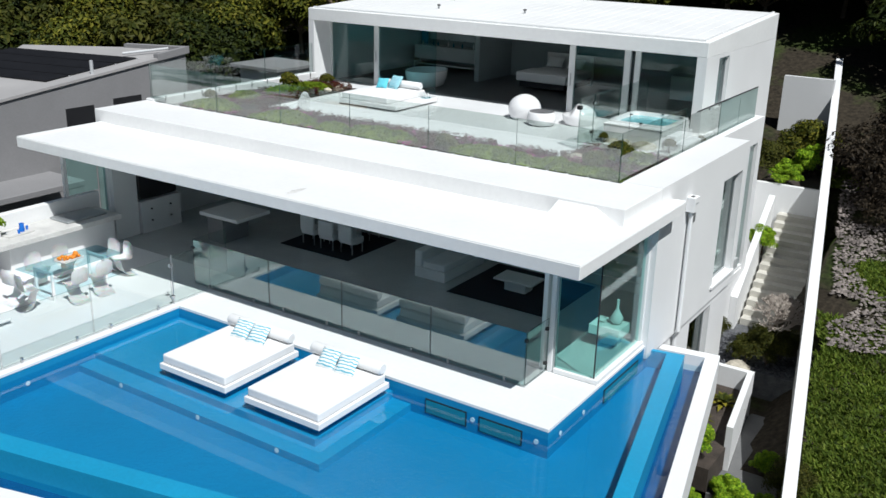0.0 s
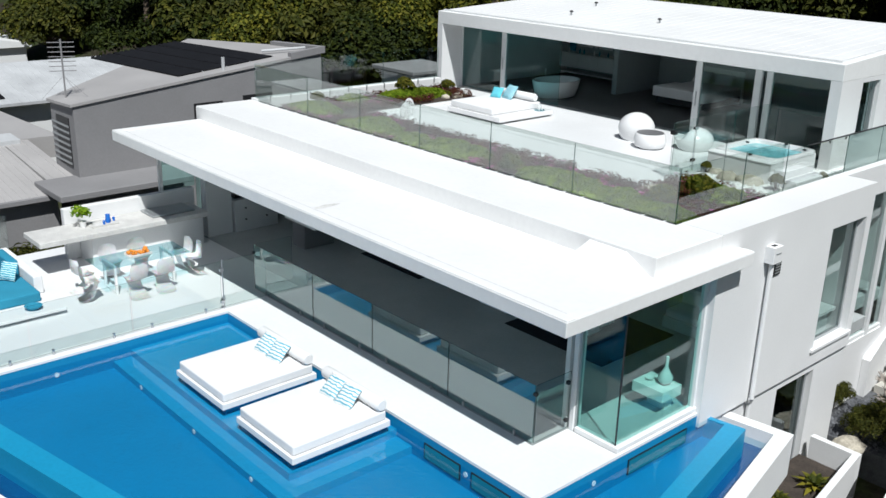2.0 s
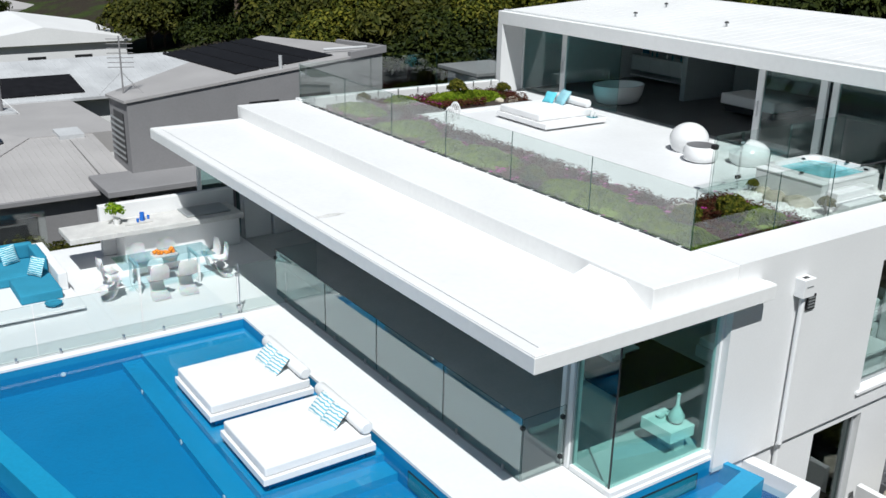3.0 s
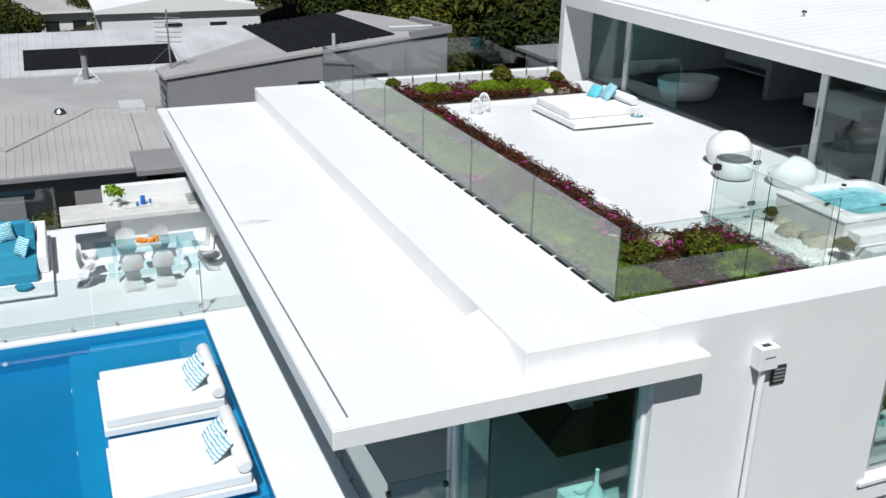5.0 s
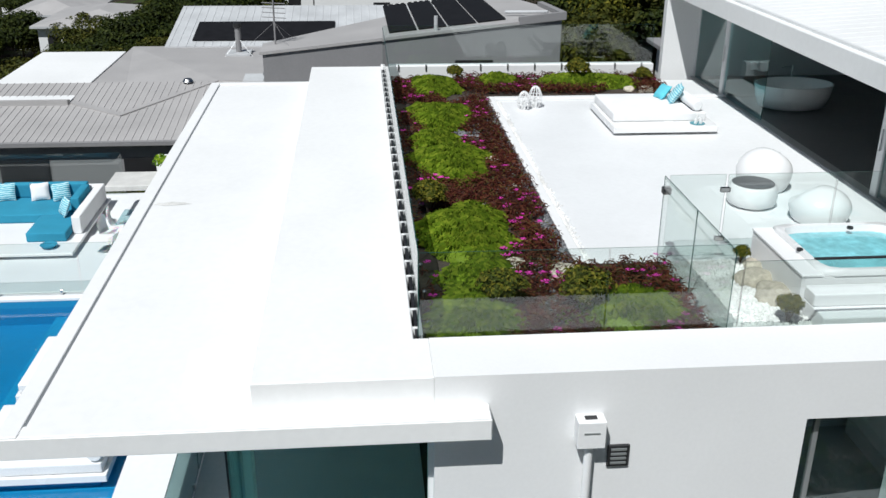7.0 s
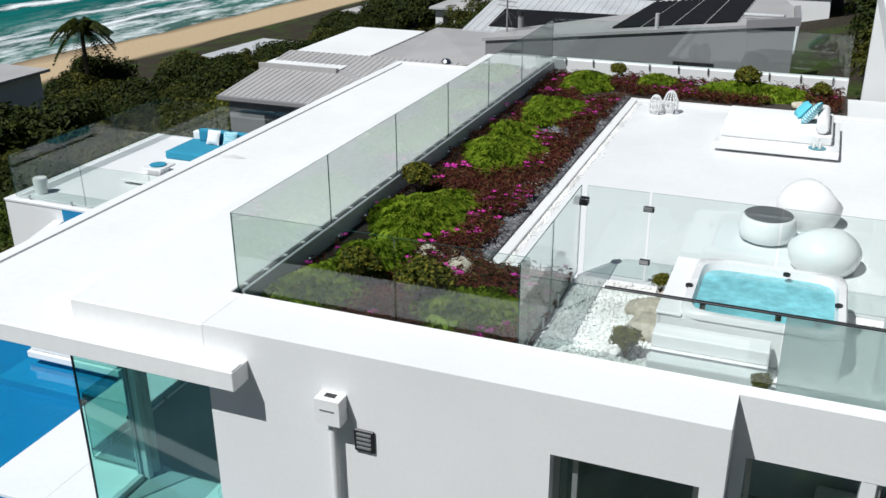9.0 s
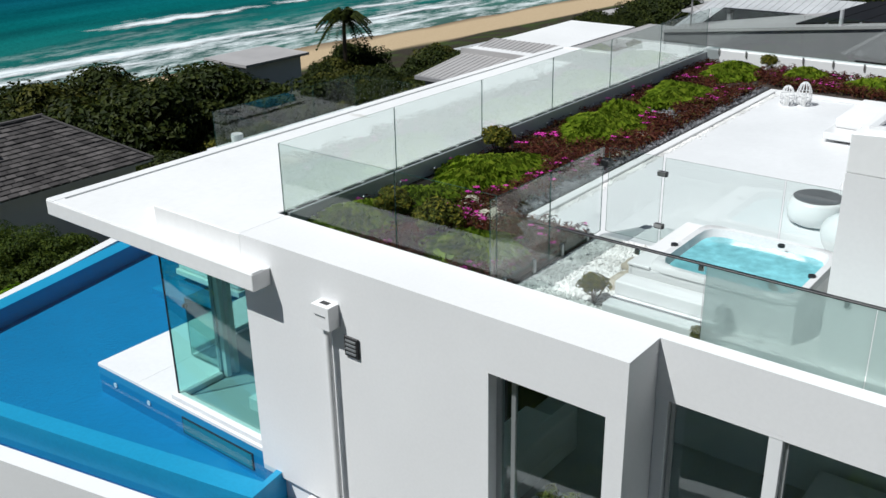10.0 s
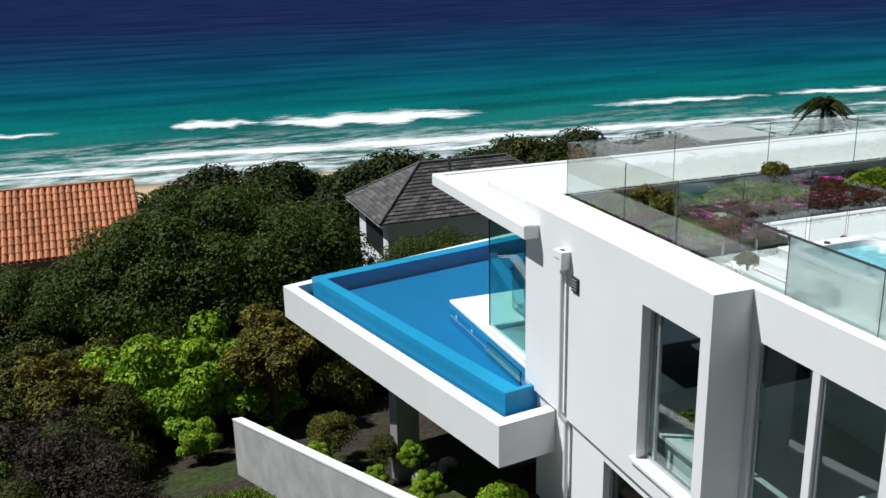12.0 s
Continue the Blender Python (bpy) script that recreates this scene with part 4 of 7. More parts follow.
bm = box(B(), -16.75, -10.32, -9.3, 2.25, -0.30, -0.001, 0.01)
structure("terrace", bm, PAVING, "white paved outdoor dining terrace")
structure("pool_coping", box(B(), -10.318, -10.0, -9.3, 1.26, -0.07, 0.0, 0.008), PAVING, "white coping between terrace and pool")
bm = box(B(), -16.7, -10.31, -9.25, 2.2, -3.6, -0.302)
box(bm, -10.318, -10.02, -9.28, -7.32, -3.6, -0.072)
structure("terrace_wall", bm, WHITE, "white base below the terrace")
structure("pool_wall_west", box(B(), -10.30, -10.001, -7.3, 0.05, -1.1, -0.072), POOL_BLUE, "blue pool wall below the coping")


# ---- outdoor dining ----
CHAIR_SHELL = mat("white_chair_plastic", (0.82, 0.82, 0.82), 0.3, 0.02, 2, 0.01)
shell_node = CHAIR_SHELL.node_tree.nodes["Principled BSDF"]
shell_node.inputs["Subsurface Weight"].default_value, shell_node.inputs["Subsurface Scale"].default_value = 0.6, 0.06


def dining_chair_thing():
    c = thing("dining_chair", "white moulded plastic cantilever chair at the glass table", "chair", group="chairs round the glass table")
    prof = [(-0.29, 0.0), (-0.17, 0.012), (-0.02, 0.06), (0.08, 0.16), (0.12, 0.30), (0.15, 0.40), (0.21, 0.45), (0.16, 0.47), (0.0, 0.44), (-0.14, 0.45), (-0.20, 0.52), (-0.225, 0.68), (-0.23, 0.80), (-0.215, 0.86)]
    wid = [0.19, 0.235, 0.23, 0.19, 0.17, 0.20, 0.235, 0.24, 0.245, 0.24, 0.225, 0.24, 0.215, 0.13]
    bm = B()
    rows = []
    for (y, z), w in zip(prof, wid):
        rows.append([bm.verts.new((w * k, y + 0.05 * abs(k) ** 2 * (1 if z > 0.5 else 0), z + (0.035 * abs(k) ** 2 if 0.42 < z < 0.5 else 0))) for k in (-1, -0.75, -0.4, 0, 0.4, 0.75, 1)])
    for a, b in zip(rows, rows[1:]):
        for i in range(6):
            bm.faces.new((a[i], a[i + 1], b[i + 1], b[i]))
    bmesh.ops.solidify(bm, geom=bm.faces[:], thickness=0.018)
    for v in bm.verts:
        v.co.z += 0.02
    part("shell", bm, CHAIR_SHELL, c, smooth=60)
    return c


def outdoor_dining():
    t = thing("dining_table", "glass-topped dining table on the white terrace", "table", (-12.88, -0.78, 0))
    part("tabletop", box(B(), -0.5, 0.5, -1.15, 1.15, 0.732, 0.75), GLASS_TABLE, t, "pale aqua glass top")
    for y in (-0.75, 0.75):
        bm = box(B(), -0.36, 0.36, y - 0.03, y + 0.03, 0.66, 0.73, 0.004)
        box(bm, -0.36, -0.30, y - 0.03, y + 0.03, 0.06, 0.66, 0.004)
        box(bm, 0.30, 0.36, y - 0.03, y + 0.03, 0.06, 0.66, 0.004)
        box(bm, -0.36, 0.36, y - 0.03, y + 0.03, 0.0, 0.06, 0.004)
        part("trestle", bm, PLASTIC, t)
    first = dining_chair_thing()
    spots = [(-13.62, -1.2, -90), (-13.65, -0.42, -92), (-12.12, -1.2, 92), (-12.12, -0.5, 88), (-13.1, 0.52, 182), (-12.66, 0.58, 172), (-13.2, -2.1, 8), (-12.62, -2.15, -10)]
    first.matrix_basis = pose(spots[0][0], spots[0][1], 0, 0, 0, spots[0][2])
    for x, y, a in spots[1:]:
        copy_thing(first, pose(x, y, 0, 0, 0, a))
    p = thing("platter", "pale rectangular platter heaped with oranges", "platter", (-12.95, -0.75, 0.752), 5)
    bm = box(B(), -0.20, 0.20, -0.28, 0.28, 0, 0.02, 0.006)
    for x in (-0.19, 0.19):
        box(bm, x - 0.01, x + 0.01, -0.28, 0.28, 0.02, 0.06, 0.003)
    part("tray", bm, PALE_TIMBER, p)
    rng = random.Random(2)
    for i in range(22):
        bm = B()
        bmesh.ops.create_uvsphere(bm, u_segments=10, v_segments=7, radius=0.043, matrix=Matrix.Translation((rng.uniform(-0.13, 0.13), rng.uniform(-0.22, 0.22), 0.065 + (0.05 if i > 14 else 0))))
        part("orange", bm, ORANGE, p, smooth=60)


outdoor_dining()


def outdoor_bar():
    b = thing("bar_counter", "long white outdoor bar counter with a cantilevered top", "counter")
    part("top", box(B(), -15.58, -14.42, -2.62, 2.0, 0.86, 1.0, 0.012), PALE_TIMBER, b)
    part("base", box(B(), -15.58, -14.75, -1.2, 2.0, 0.0, 0.858, 0.01), WHITE, b)
    part("splashback", box(B(), -15.80, -15.60, -1.55, 2.2, 0.0, 1.40, 0.012), WHITE, b)
    part("grill", box(B(), -15.5, -14.7, 0.5, 1.75, 1.002, 1.06, 0.02), GREY_FRAME, b, "grey grill plate")
    t = thing("tray", "white timber tray on the bar", "tray", (-15.05, -0.75, 1.002))
    part("base", box(B(), -0.22, 0.22, -0.36, 0.36, 0, 0.02, 0.004), PALE_TIMBER, t)
    for x in (-0.215, 0.215):
        part("rim", box(B(), x - 0.008, x + 0.008, -0.36, 0.36, 0.02, 0.05), PALE_TIMBER, t)
    j = thing("jug", "blue glass jug on the bar tray", "jug", (-15.05, -0.6, 1.024))
    part("body", lathe(B(), [(0.06, 0), (0.075, 0.06), (0.06, 0.17), (0.065, 0.22)], n=18), BLUE_GLASS, j, smooth=50)
    part("handle", rod(B(), (0.07, 0, 0.05), (0.09, 0, 0.18), 0.01), BLUE_GLASS, j)
    for dx, dy in ((0.1, -0.75), (-0.06, -0.42)):
        g = part("tumbler", lathe(B(), [(0.03, 0), (0.038, 0.1)], n=14), BLUE_GLASS, smooth=50)
        g.location = (-15.05 + dx, dy, 1.024)
        tagged(g, "small blue glass tumbler", "glass", "blue tumblers")
    p = thing("potted_plant", "leafy green plant in a white pot on the bar", "plant", (-15.1, -1.25, 1.002))
    part("pot", lathe(B(), [(0.07, 0), (0.10, 0.16), (0.095, 0.16), (0.08, 0.13)], n=18), CERAMIC, p, smooth=50)
    rng = np.random.default_rng(5)
    c, r = crown_lobes(rng, 0.2, 0.2, 0.25, 10, 0.14)
    q, f = leaves(rng, c + np.array([0, 0, 0.36]), r, 260, 0.06)
    mesh_part("leaves", q.tolist(), f.tolist(), LEAF_BRIGHT, p)


outdoor_bar()


def outdoor_sofa():
    s = thing("sofa", "turquoise L-shaped outdoor sofa on a low white platform", "sofa")
    part("plinth", box(B(), -15.8, -12.4, -6.9, -3.07, 0.0, 0.09), GREY_WALL, s)
    part("platform", box(B(), -15.9, -12.12, -7.05, -2.92, 0.085, 0.16, 0.012), WHITE, s)
    part("backrest", box(B(), -15.6, -13.3, -3.22, -3.0, 0.162, 0.62, 0.03, 2), FABRIC, s, "white upholstered backrest")
    part("backrest", box(B(), -15.82, -15.6, -7.0, -3.0, 0.162, 0.62, 0.03, 2), FABRIC, s, "white upholstered backrest")
    part("seat", mattress_bm(-15.58, -14.12, -6.98, -3.24, 0.162, 0.40), TURQ, s, smooth=50)
    part("seat", mattress_bm(-14.10, -12.82, -4.18, -3.24, 0.162, 0.40), TURQ, s, smooth=50)
    for k in range(3):
        part("back_cushion", mattress_bm(-15.58, -15.36, -6.6 + k * 1.1, -5.54 + k * 1.1, 0.402, 0.78), TURQ, s, smooth=50)
    part("back_cushion", mattress_bm(-15.3, -14.2, -3.46, -3.242, 0.402, 0.78), TURQ, s, smooth=50)
    for i, (x, y, m, lab) in enumerate(((-15.2, -5.95, FABRIC, "plain white cushion on the turquoise sofa"), (-15.2, -5.35, STRIPED_TURQ, "patterned turquoise cushion on the sofa"), (-15.2, -4.5, FABRIC, "plain white cushion on the turquoise sofa"),
                                        (-15.15, -3.95, STRIPED_TURQ, "patterned turquoise cushion on the sofa"), (-14.0, -3.55, STRIPED_TURQ, "patterned turquoise cushion on the sofa"))):
        pillow(lab, m, 0.46, 0.46, 0.15, (x, y, 0.63), 66, 0, 8 * i + (90 if i < 4 else 0), "sofa cushions")
    lt = thing("coffee_table", "low white outdoor table with a round turquoise tray", "table", (-12.9, -6.3, 0.162))
    part("top", box(B(), -0.35, 0.35, -0.35, 0.35, 0.18, 0.24, 0.01), PLASTIC, lt)
    part("base", box(B(), -0.22, 0.22, -0.22, 0.22, 0.0, 0.18), PLASTIC, lt)
    tr = part("tray", lathe(B(), [(0.02, 0), (0.22, 0.0), (0.24, 0.03), (0.22, 0.03), (0.02, 0.012)], n=28), TURQ, smooth=50)
    tr.location = (-12.9, -6.3, 0.404)
    tagged(tr, "round turquoise tray on the low table", "tray")
    b = part("bowl", lathe(B(), [(0.02, 0), (0.12, 0.01), (0.20, 0.09), (0.19, 0.09), (0.11, 0.03)], n=24), TURQ, smooth=50)
    b.location = (-12.46, -3.55, 0.162)
    tagged(b, "shallow turquoise bowl on the white platform", "bowl")
    f = part("terrace_pot", lathe(B(), [(0.16, 0), (0.2, 0.4), (0.18, 0.45), (0.15, 0.45)], n=20), CERAMIC, smooth=50)
    f.location = (-10.7, -8.6, 0.002)
    tagged(f, "white ceramic pot at the terrace corner", "pot")


outdoor_sofa()


# ---- living room ----
def living_room():
    w = thing("glass_wall", "sliding glass end wall beside the outdoor bar", "door", kind="structure")
    pane("pane", w, -15.75, -15.74, 1.3, 2.3, 1.42, 2.95, GLASS_BOX)
    pane("pane", w, -15.74, -15.3, 2.34, 2.352, 0.02, 2.95, GLASS_BOX)
    part("stile", box(B(), -15.34, -15.24, 2.28, 2.42, 0, 3.0), FRAME_WHITE, w)
    part("stile", box(B(), -15.8, -15.70, 1.22, 1.32, 1.402, 3.0), FRAME_WHITE, w)
    structure("wall_panel", box(B(), -15.24, -15.08, 2.30, 3.1, 0.0, 2.97), FRAME_WHITE, "pale wall panel beside the sliding doors")
    c = thing("wall_cabinet", "white drawer cabinet with a dark screen above", "cabinet")
    part("body", box(B(), -15.7, -15.0, 3.15, 4.6, 0.0, 0.95, 0.008), INTERIOR, c)
    part("screen", box(B(), -15.3, -15.1, 3.2, 4.55, 1.0, 2.3, 0.01), BLACK, c, "dark wall screen")
    for y in (3.3, 4.0):
        for z in (0.35, 0.7):
            part("knob", rod(B(), (-15.0, y + 0.2, z), (-14.96, y + 0.2, z), 0.025), BLACK, c)
    k = thing("kitchen_cabinet", "row of white kitchen cabinets along the rear wall", "cabinet")
    part("body", box(B(), -14.9, -9.5, 9.95, 10.58, 0.0, 2.3, 0.008), INTERIOR, k)
    for i in range(6):
        part("door", box(B(), -14.88 + i * 0.9, -14.02 + i * 0.9, 9.93, 9.949, 0.1, 2.28, 0.004), PLASTIC, k)
    t = thing("kitchen_island", "white cantilevered kitchen island", "counter")
    part("top", box(B(), -13.2, -11.7, 3.7, 5.0, 0.80, 0.90, 0.01), CERAMIC, t)
    part("base", box(B(), -13.1, -12.5, 3.9, 4.9, 0.0, 0.798), GREY_WALL, t)
    r = part("rug", box(B(), -11.3, -8.8, 4.95, 7.2, 0.0, 0.015, 0.004), BLACK_RUG)
    tagged(r, "black rug under the indoor dining chairs", "rug")
    r = part("rug", box(B(), -5.4, -2.5, 4.7, 7.3, 0.0, 0.015, 0.004), BLACK_RUG)
    tagged(r, "dark rug in the lounge", "rug")
    ch = None
    for x, y, a in ((-10.6, 5.6, 0), (-9.9, 5.55, 4), (-9.2, 5.6, -3), (-10.4, 6.9, 180), (-9.6, 6.9, 176)):
        if ch is None:
            ch = thing("armchair", "white upholstered dining chair on the black rug", "chair", group="indoor dining chairs")
            part("seat", box(B(), -0.25, 0.25, -0.25, 0.25, 0.30, 0.48, 0.03, 2), FABRIC, ch)
            part("backrest", box(B(), -0.25, 0.25, -0.29, -0.21, 0.40, 0.85, 0.03, 2), FABRIC, ch)
            for lx in (-0.21, 0.21):
                for ly in (-0.21, 0.21):
                    part("leg", rod(B(), (lx, ly, 0.015), (lx, ly, 0.32), 0.018), STEEL, ch)
            ch.matrix_basis = pose(x, y, 0, 0, 0, a)
        else:
            copy_thing(ch, pose(x, y, 0, 0, 0, a))
    t = thing("indoor_table", "white dining table on the black rug", "table", (-9.95, 6.25, 0.015))
    part("tabletop", box(B(), -1.0, 1.0, -0.4, 0.4, 0.70, 0.74, 0.006), CERAMIC, t)
    part("pedestal", box(B(), -0.5, 0.5, -0.12, 0.12, 0, 0.70), INTERIOR, t)
    for x0, y0, turn, lab in ((-5.75, 5.12, 90, "long white sofa with stacked cushions by the lounge rug"), (-3.0, 7.5, 0, "white sofa behind the dark rug")):
        s = thing("lounge_sofa", lab, "sofa", (x0, y0, 0), turn, group="lounge sofas")
        part("base", box(B(), 0, 2.0, 0, 0.95, 0.0, 0.28, 0.02), FABRIC, s)
        part("seat", mattress_bm(0.05, 1.95, 0.03, 0.72, 0.282, 0.46), FABRIC, s, smooth=50)
        part("backrest", box(B(), 0.0, 2.0, 0.72, 0.95, 0.28, 0.74, 0.04, 2), FABRIC, s)
    t = thing("coffee_table", "low white coffee table on the dark rug", "table", (-4.0, 5.9, 0.015))
    part("tabletop", box(B(), -0.55, 0.55, -0.35, 0.35, 0.27, 0.32, 0.006), CERAMIC, t)
    part("pedestal", box(B(), -0.3, 0.3, -0.2, 0.2, 0, 0.27), INTERIOR, t)
    # display block in the glass corner
    t = thing("display_table", "white floating display block behind the corner glass", "table")
    part("block", box(B(), -1.12, -0.40, 3.9, 4.50, 0.30, 0.52, 0.006), CERAMIC, t)
    part("bracket", box(B(), -0.95, -0.55, 4.2, 4.45, 0.0, 0.30), INTERIOR, t)
    v = part("vase", lathe(B(), [(0.05, 0), (0.13, 0.06), (0.145, 0.16), (0.08, 0.27), (0.032, 0.36), (0.028, 0.55), (0.036, 0.58), (0.02, 0.57)], n=22), CERAMIC, smooth=60)
    v.location = (-0.62, 4.25, 0.522)
    tagged(v, "white long-necked ceramic vase", "vase")
    for dx, dy in ((-0.9, 4.15), (-0.82, 4.32)):
        v = part("dish", lathe(B(), [(0.03, 0), (0.07, 0.03), (0.08, 0.06), (0.05, 0.045)], n=18), CERAMIC, smooth=60)
        v.location = (dx, dy, 0.522)
        tagged(v, "small white ceramic dish", "dish", "white dishes")
    # inside the tall side window
    t = thing("window_bench", "white bench behind the tall side window", "bench")
    part("seat", box(B(), -1.2, -0.32, 9.0, 10.45, 0.55, 0.63, 0.006), CERAMIC, t)
    part("base", box(B(), -1.1, -0.45, 9.1, 10.4, 0.0, 0.55), INTERIOR, t)
    for y in (9.48, 9.78):
        p = thing("flower_vase", "glass vase with green stems and white flowers", "vase", (-0.6, y, 0.632), group="vases on the bench")
        part("body", lathe(B(), [(0.07, 0), (0.085, 0.18)], n=18), GLASS_BOX, p, smooth=50)
        rng = np.random.default_rng(int(y * 10))
        c, r = crown_lobes(rng, 0.13, 0.13, 0.14, 8, 0.08)
        q, f = leaves(rng, c + np.array([0, 0, 0.36]), r, 150, 0.045)
        mesh_part("leaves", q.tolist(), f.tolist(), LEAF_YELLOW, p)
    structure("wall_room_divide", box(B(), -4.2, -4.05, 8.4, 14.4, 0, 2.97), INTERIOR, "white inner wall")
    s = thing("inner_bed", "pale bed behind the side glazing", "bed", (-2.9, 12.6, 0))
    part("base", box(B(), -0.95, 0.95, -0.8, 0.8, 0, 0.3, 0.02), INTERIOR, s)
    part("mattress", mattress_bm(-0.95, 0.95, -0.8, 0.8, 0.302, 0.58), FABRIC, s, smooth=50)


living_room()


# ---- pavilion room ----
def pavilion_room():
    t = part("bathtub", lathe(B(), [(0.36, 0.0), (0.44, 0.04), (0.50, 0.30), (0.53, 0.58), (0.505, 0.585), (0.47, 0.30), (0.38, 0.10), (0.05, 0.08)], n=36, sx=1.28, sy=1.80), CERAMIC, smooth=60)
    t.location = (-12.7, 14.25, 3.264)
    tagged(t, "freestanding white oval bathtub behind the glass doors", "bathtub")
    f = thing("bath_tap", "tall chrome floor-standing bath tap", "tap", (-13.42, 14.5, 3.264))
    part("column", rod(B(), (0, 0, 0), (0, 0, 0.85), 0.018), STEEL, f)
    part("spout", rod(B(), (0, 0, 0.84), (0, -0.28, 0.80), 0.015), STEEL, f)
    v = thing("vanity", "long white wall-hung vanity with drawers", "cabinet", (-14.0, 18.3, 0))
    part("body", box(B(), -1.9, 1.9, -0.3, 0.38, 3.62, 4.15, 0.008), CERAMIC, v)
    part("shelf", box(B(), -1.9, 1.9, -0.3, 0.38, 3.40, 3.45, 0.006), CERAMIC, v)
    for i in range(4):
        part("drawer", box(B(), -1.88 + i * 0.95, -0.97 + i * 0.95, -0.318, -0.302, 3.66, 4.12, 0.004), PLASTIC, v)
    m = part("mirror", box(B(), -15.6, -12.4, 18.66, 18.69, 4.35, 5.25), MIRROR)
    tagged(m, "wide wall mirror above the vanity", "mirror")
    rng = random.Random(8)
    for i in range(9):
        b = part("bottle", lathe(B(), [(0.03, 0), (0.035, 0.1), (0.014, 0.14), (0.014, 0.18)], n=10), TEAL_PANE if i % 3 else CERAMIC, smooth=50)
        b.location = (-15.6 + i * 0.38 + rng.uniform(-0.1, 0.1), 18.25, 4.152)
        tagged(b, "small bottle on the vanity", "bottle", "bottles on the vanity")
    b = thing("bed", "bed with rumpled white linen in the pavilion bedroom", "bed", (-9.0, 17.05, 3.264))
    part("base", box(B(), -0.85, 0.95, -1.05, 1.1, 0.08, 0.32, 0.02), BLACK, b, "dark bed base")
    part("mattress", mattress_bm(-0.88, 0.98, -1.08, 1.1, 0.322, 0.58), FABRIC, b, smooth=50)
    part("blanket", mattress_bm(-0.95, 1.05, -1.15, 0.1, 0.30, 0.62), FABRIC, b, smooth=50)
    part("headboard", box(B(), -0.9, 1.0, 1.12, 1.2, 0, 1.1, 0.01), INTERIOR, b)
    for x in (-0.4, 0.45):
        pillow("plump white pillow on the bed", FABRIC, 0.65, 0.45, 0.16, (-9.0 + x, 17.9, 3.264 + 0.80), 50, 0, 0, "bed pillows")
    s = thing("sideboard", "white sideboard against the bedroom wall", "cabinet", (-3.5, 17.9, 3.264))
    part("body", box(B(), -1.3, 1.3, -0.3, 0.6, 0, 0.8, 0.01), CERAMIC, s)
    t = part("towel", box(B(), -15.98, -15.68, 18.62, 18.67, 4.1, 4.8, 0.01), TURQ)
    tagged(t, "turquoise towel hanging on the bathroom wall", "towel")


MIRROR = mat("mirror", (0.85, 0.87, 0.87), 0.03, 0.01, 1, 0.0, metal=1.0)
pavilion_room()


# ---- terrace furniture ----
def terrace_bed():
    d = thing("terrace_daybed", "low white daybed with a floating base on the roof terrace", "daybed")
    part("plinth", box(B(), -12.38, -10.78, 9.53, 11.33, FLOOR2, 3.32), GREY_FRAME, d)
    part("base", box(B(), -12.68, -10.42, 9.30, 11.60, 3.32, 3.46, 0.015, 2), PLASTIC, d)
    part("mattress", mattress_bm(-12.62, -10.82, 9.38, 11.45, 3.462, 3.66), FABRIC, d, smooth=50)
    b = part("bolster", bolster_bm(1.5, 0.12), FABRIC, d, smooth=50)
    b.matrix_basis = pose(-12.35, 11.25, 3.79, 0, 90, 0)
    pillow("turquoise patterned cushion on the terrace daybed", STRIPED_TURQ, 0.5, 0.5, 0.16, (-11.72, 11.02, 3.86), 55, 0, -12, "terrace cushions")
    pillow("plain turquoise cushion on the terrace daybed", TURQ_LIGHT, 0.38, 0.38, 0.15, (-12.1, 10.84, 3.82), 50, 0, 15, "terrace cushions")
    t = thing("candle_tray", "round glass tray with white candles on the daybed base", "tray", (-10.62, 11.2, 3.462))
    part("plate", lathe(B(), [(0.16, 0), (0.165, 0.012), (0.155, 0.012)], n=24), TEAL_PANE, t, smooth=50)
    for x, y, h in ((-0.05, 0, 0.18), (0.05, 0.05, 0.14), (0.04, -0.06, 0.10)):
        part("candle", rod(B(), (x, y, 0.013), (x, y, h), 0.03), CERAMIC, t)


TURQ_LIGHT = mat("aqua_fabric", (0.12, 0.52, 0.62), 0.85, 0.06, 2, 0.05, 60, 0.15, 150, spec=0.2)
terrace_bed()


def pod_chair(at, turn, tall, label):
    bm = B()
    bmesh.ops.create_icosphere(bm, subdivisions=4, radius=1)
    for v in bm.verts:
        c = v.co
        r = 1.0 + 0.06 * (1 - abs(c.z))
        if c.z < 0:
            r *= max(0.3, 1 - c.z * c.z) ** -0.32
        p = Vector((c.x * 0.47 * r, c.y * 0.47 * r, (c.z + 0.82) * 0.55 * tall))
        limit = (0.50 + max(0.0, 2.6 * (p.y + 0.26))) * tall
        if p.z > limit:
            p.z = limit + 0.12 * (p.z - limit) - 0.05 * max(0, 0.4 - p.length * 0.2)
        v.co = Vector((p.x, p.y, max(0.0, p.z)))
    ob = part("pod_chair", bm, PLASTIC, smooth=70)
    ob.matrix_basis = pose(*at, 0, 0, turn)
    return tagged(ob, label, "chair", "pod chairs on the terrace")


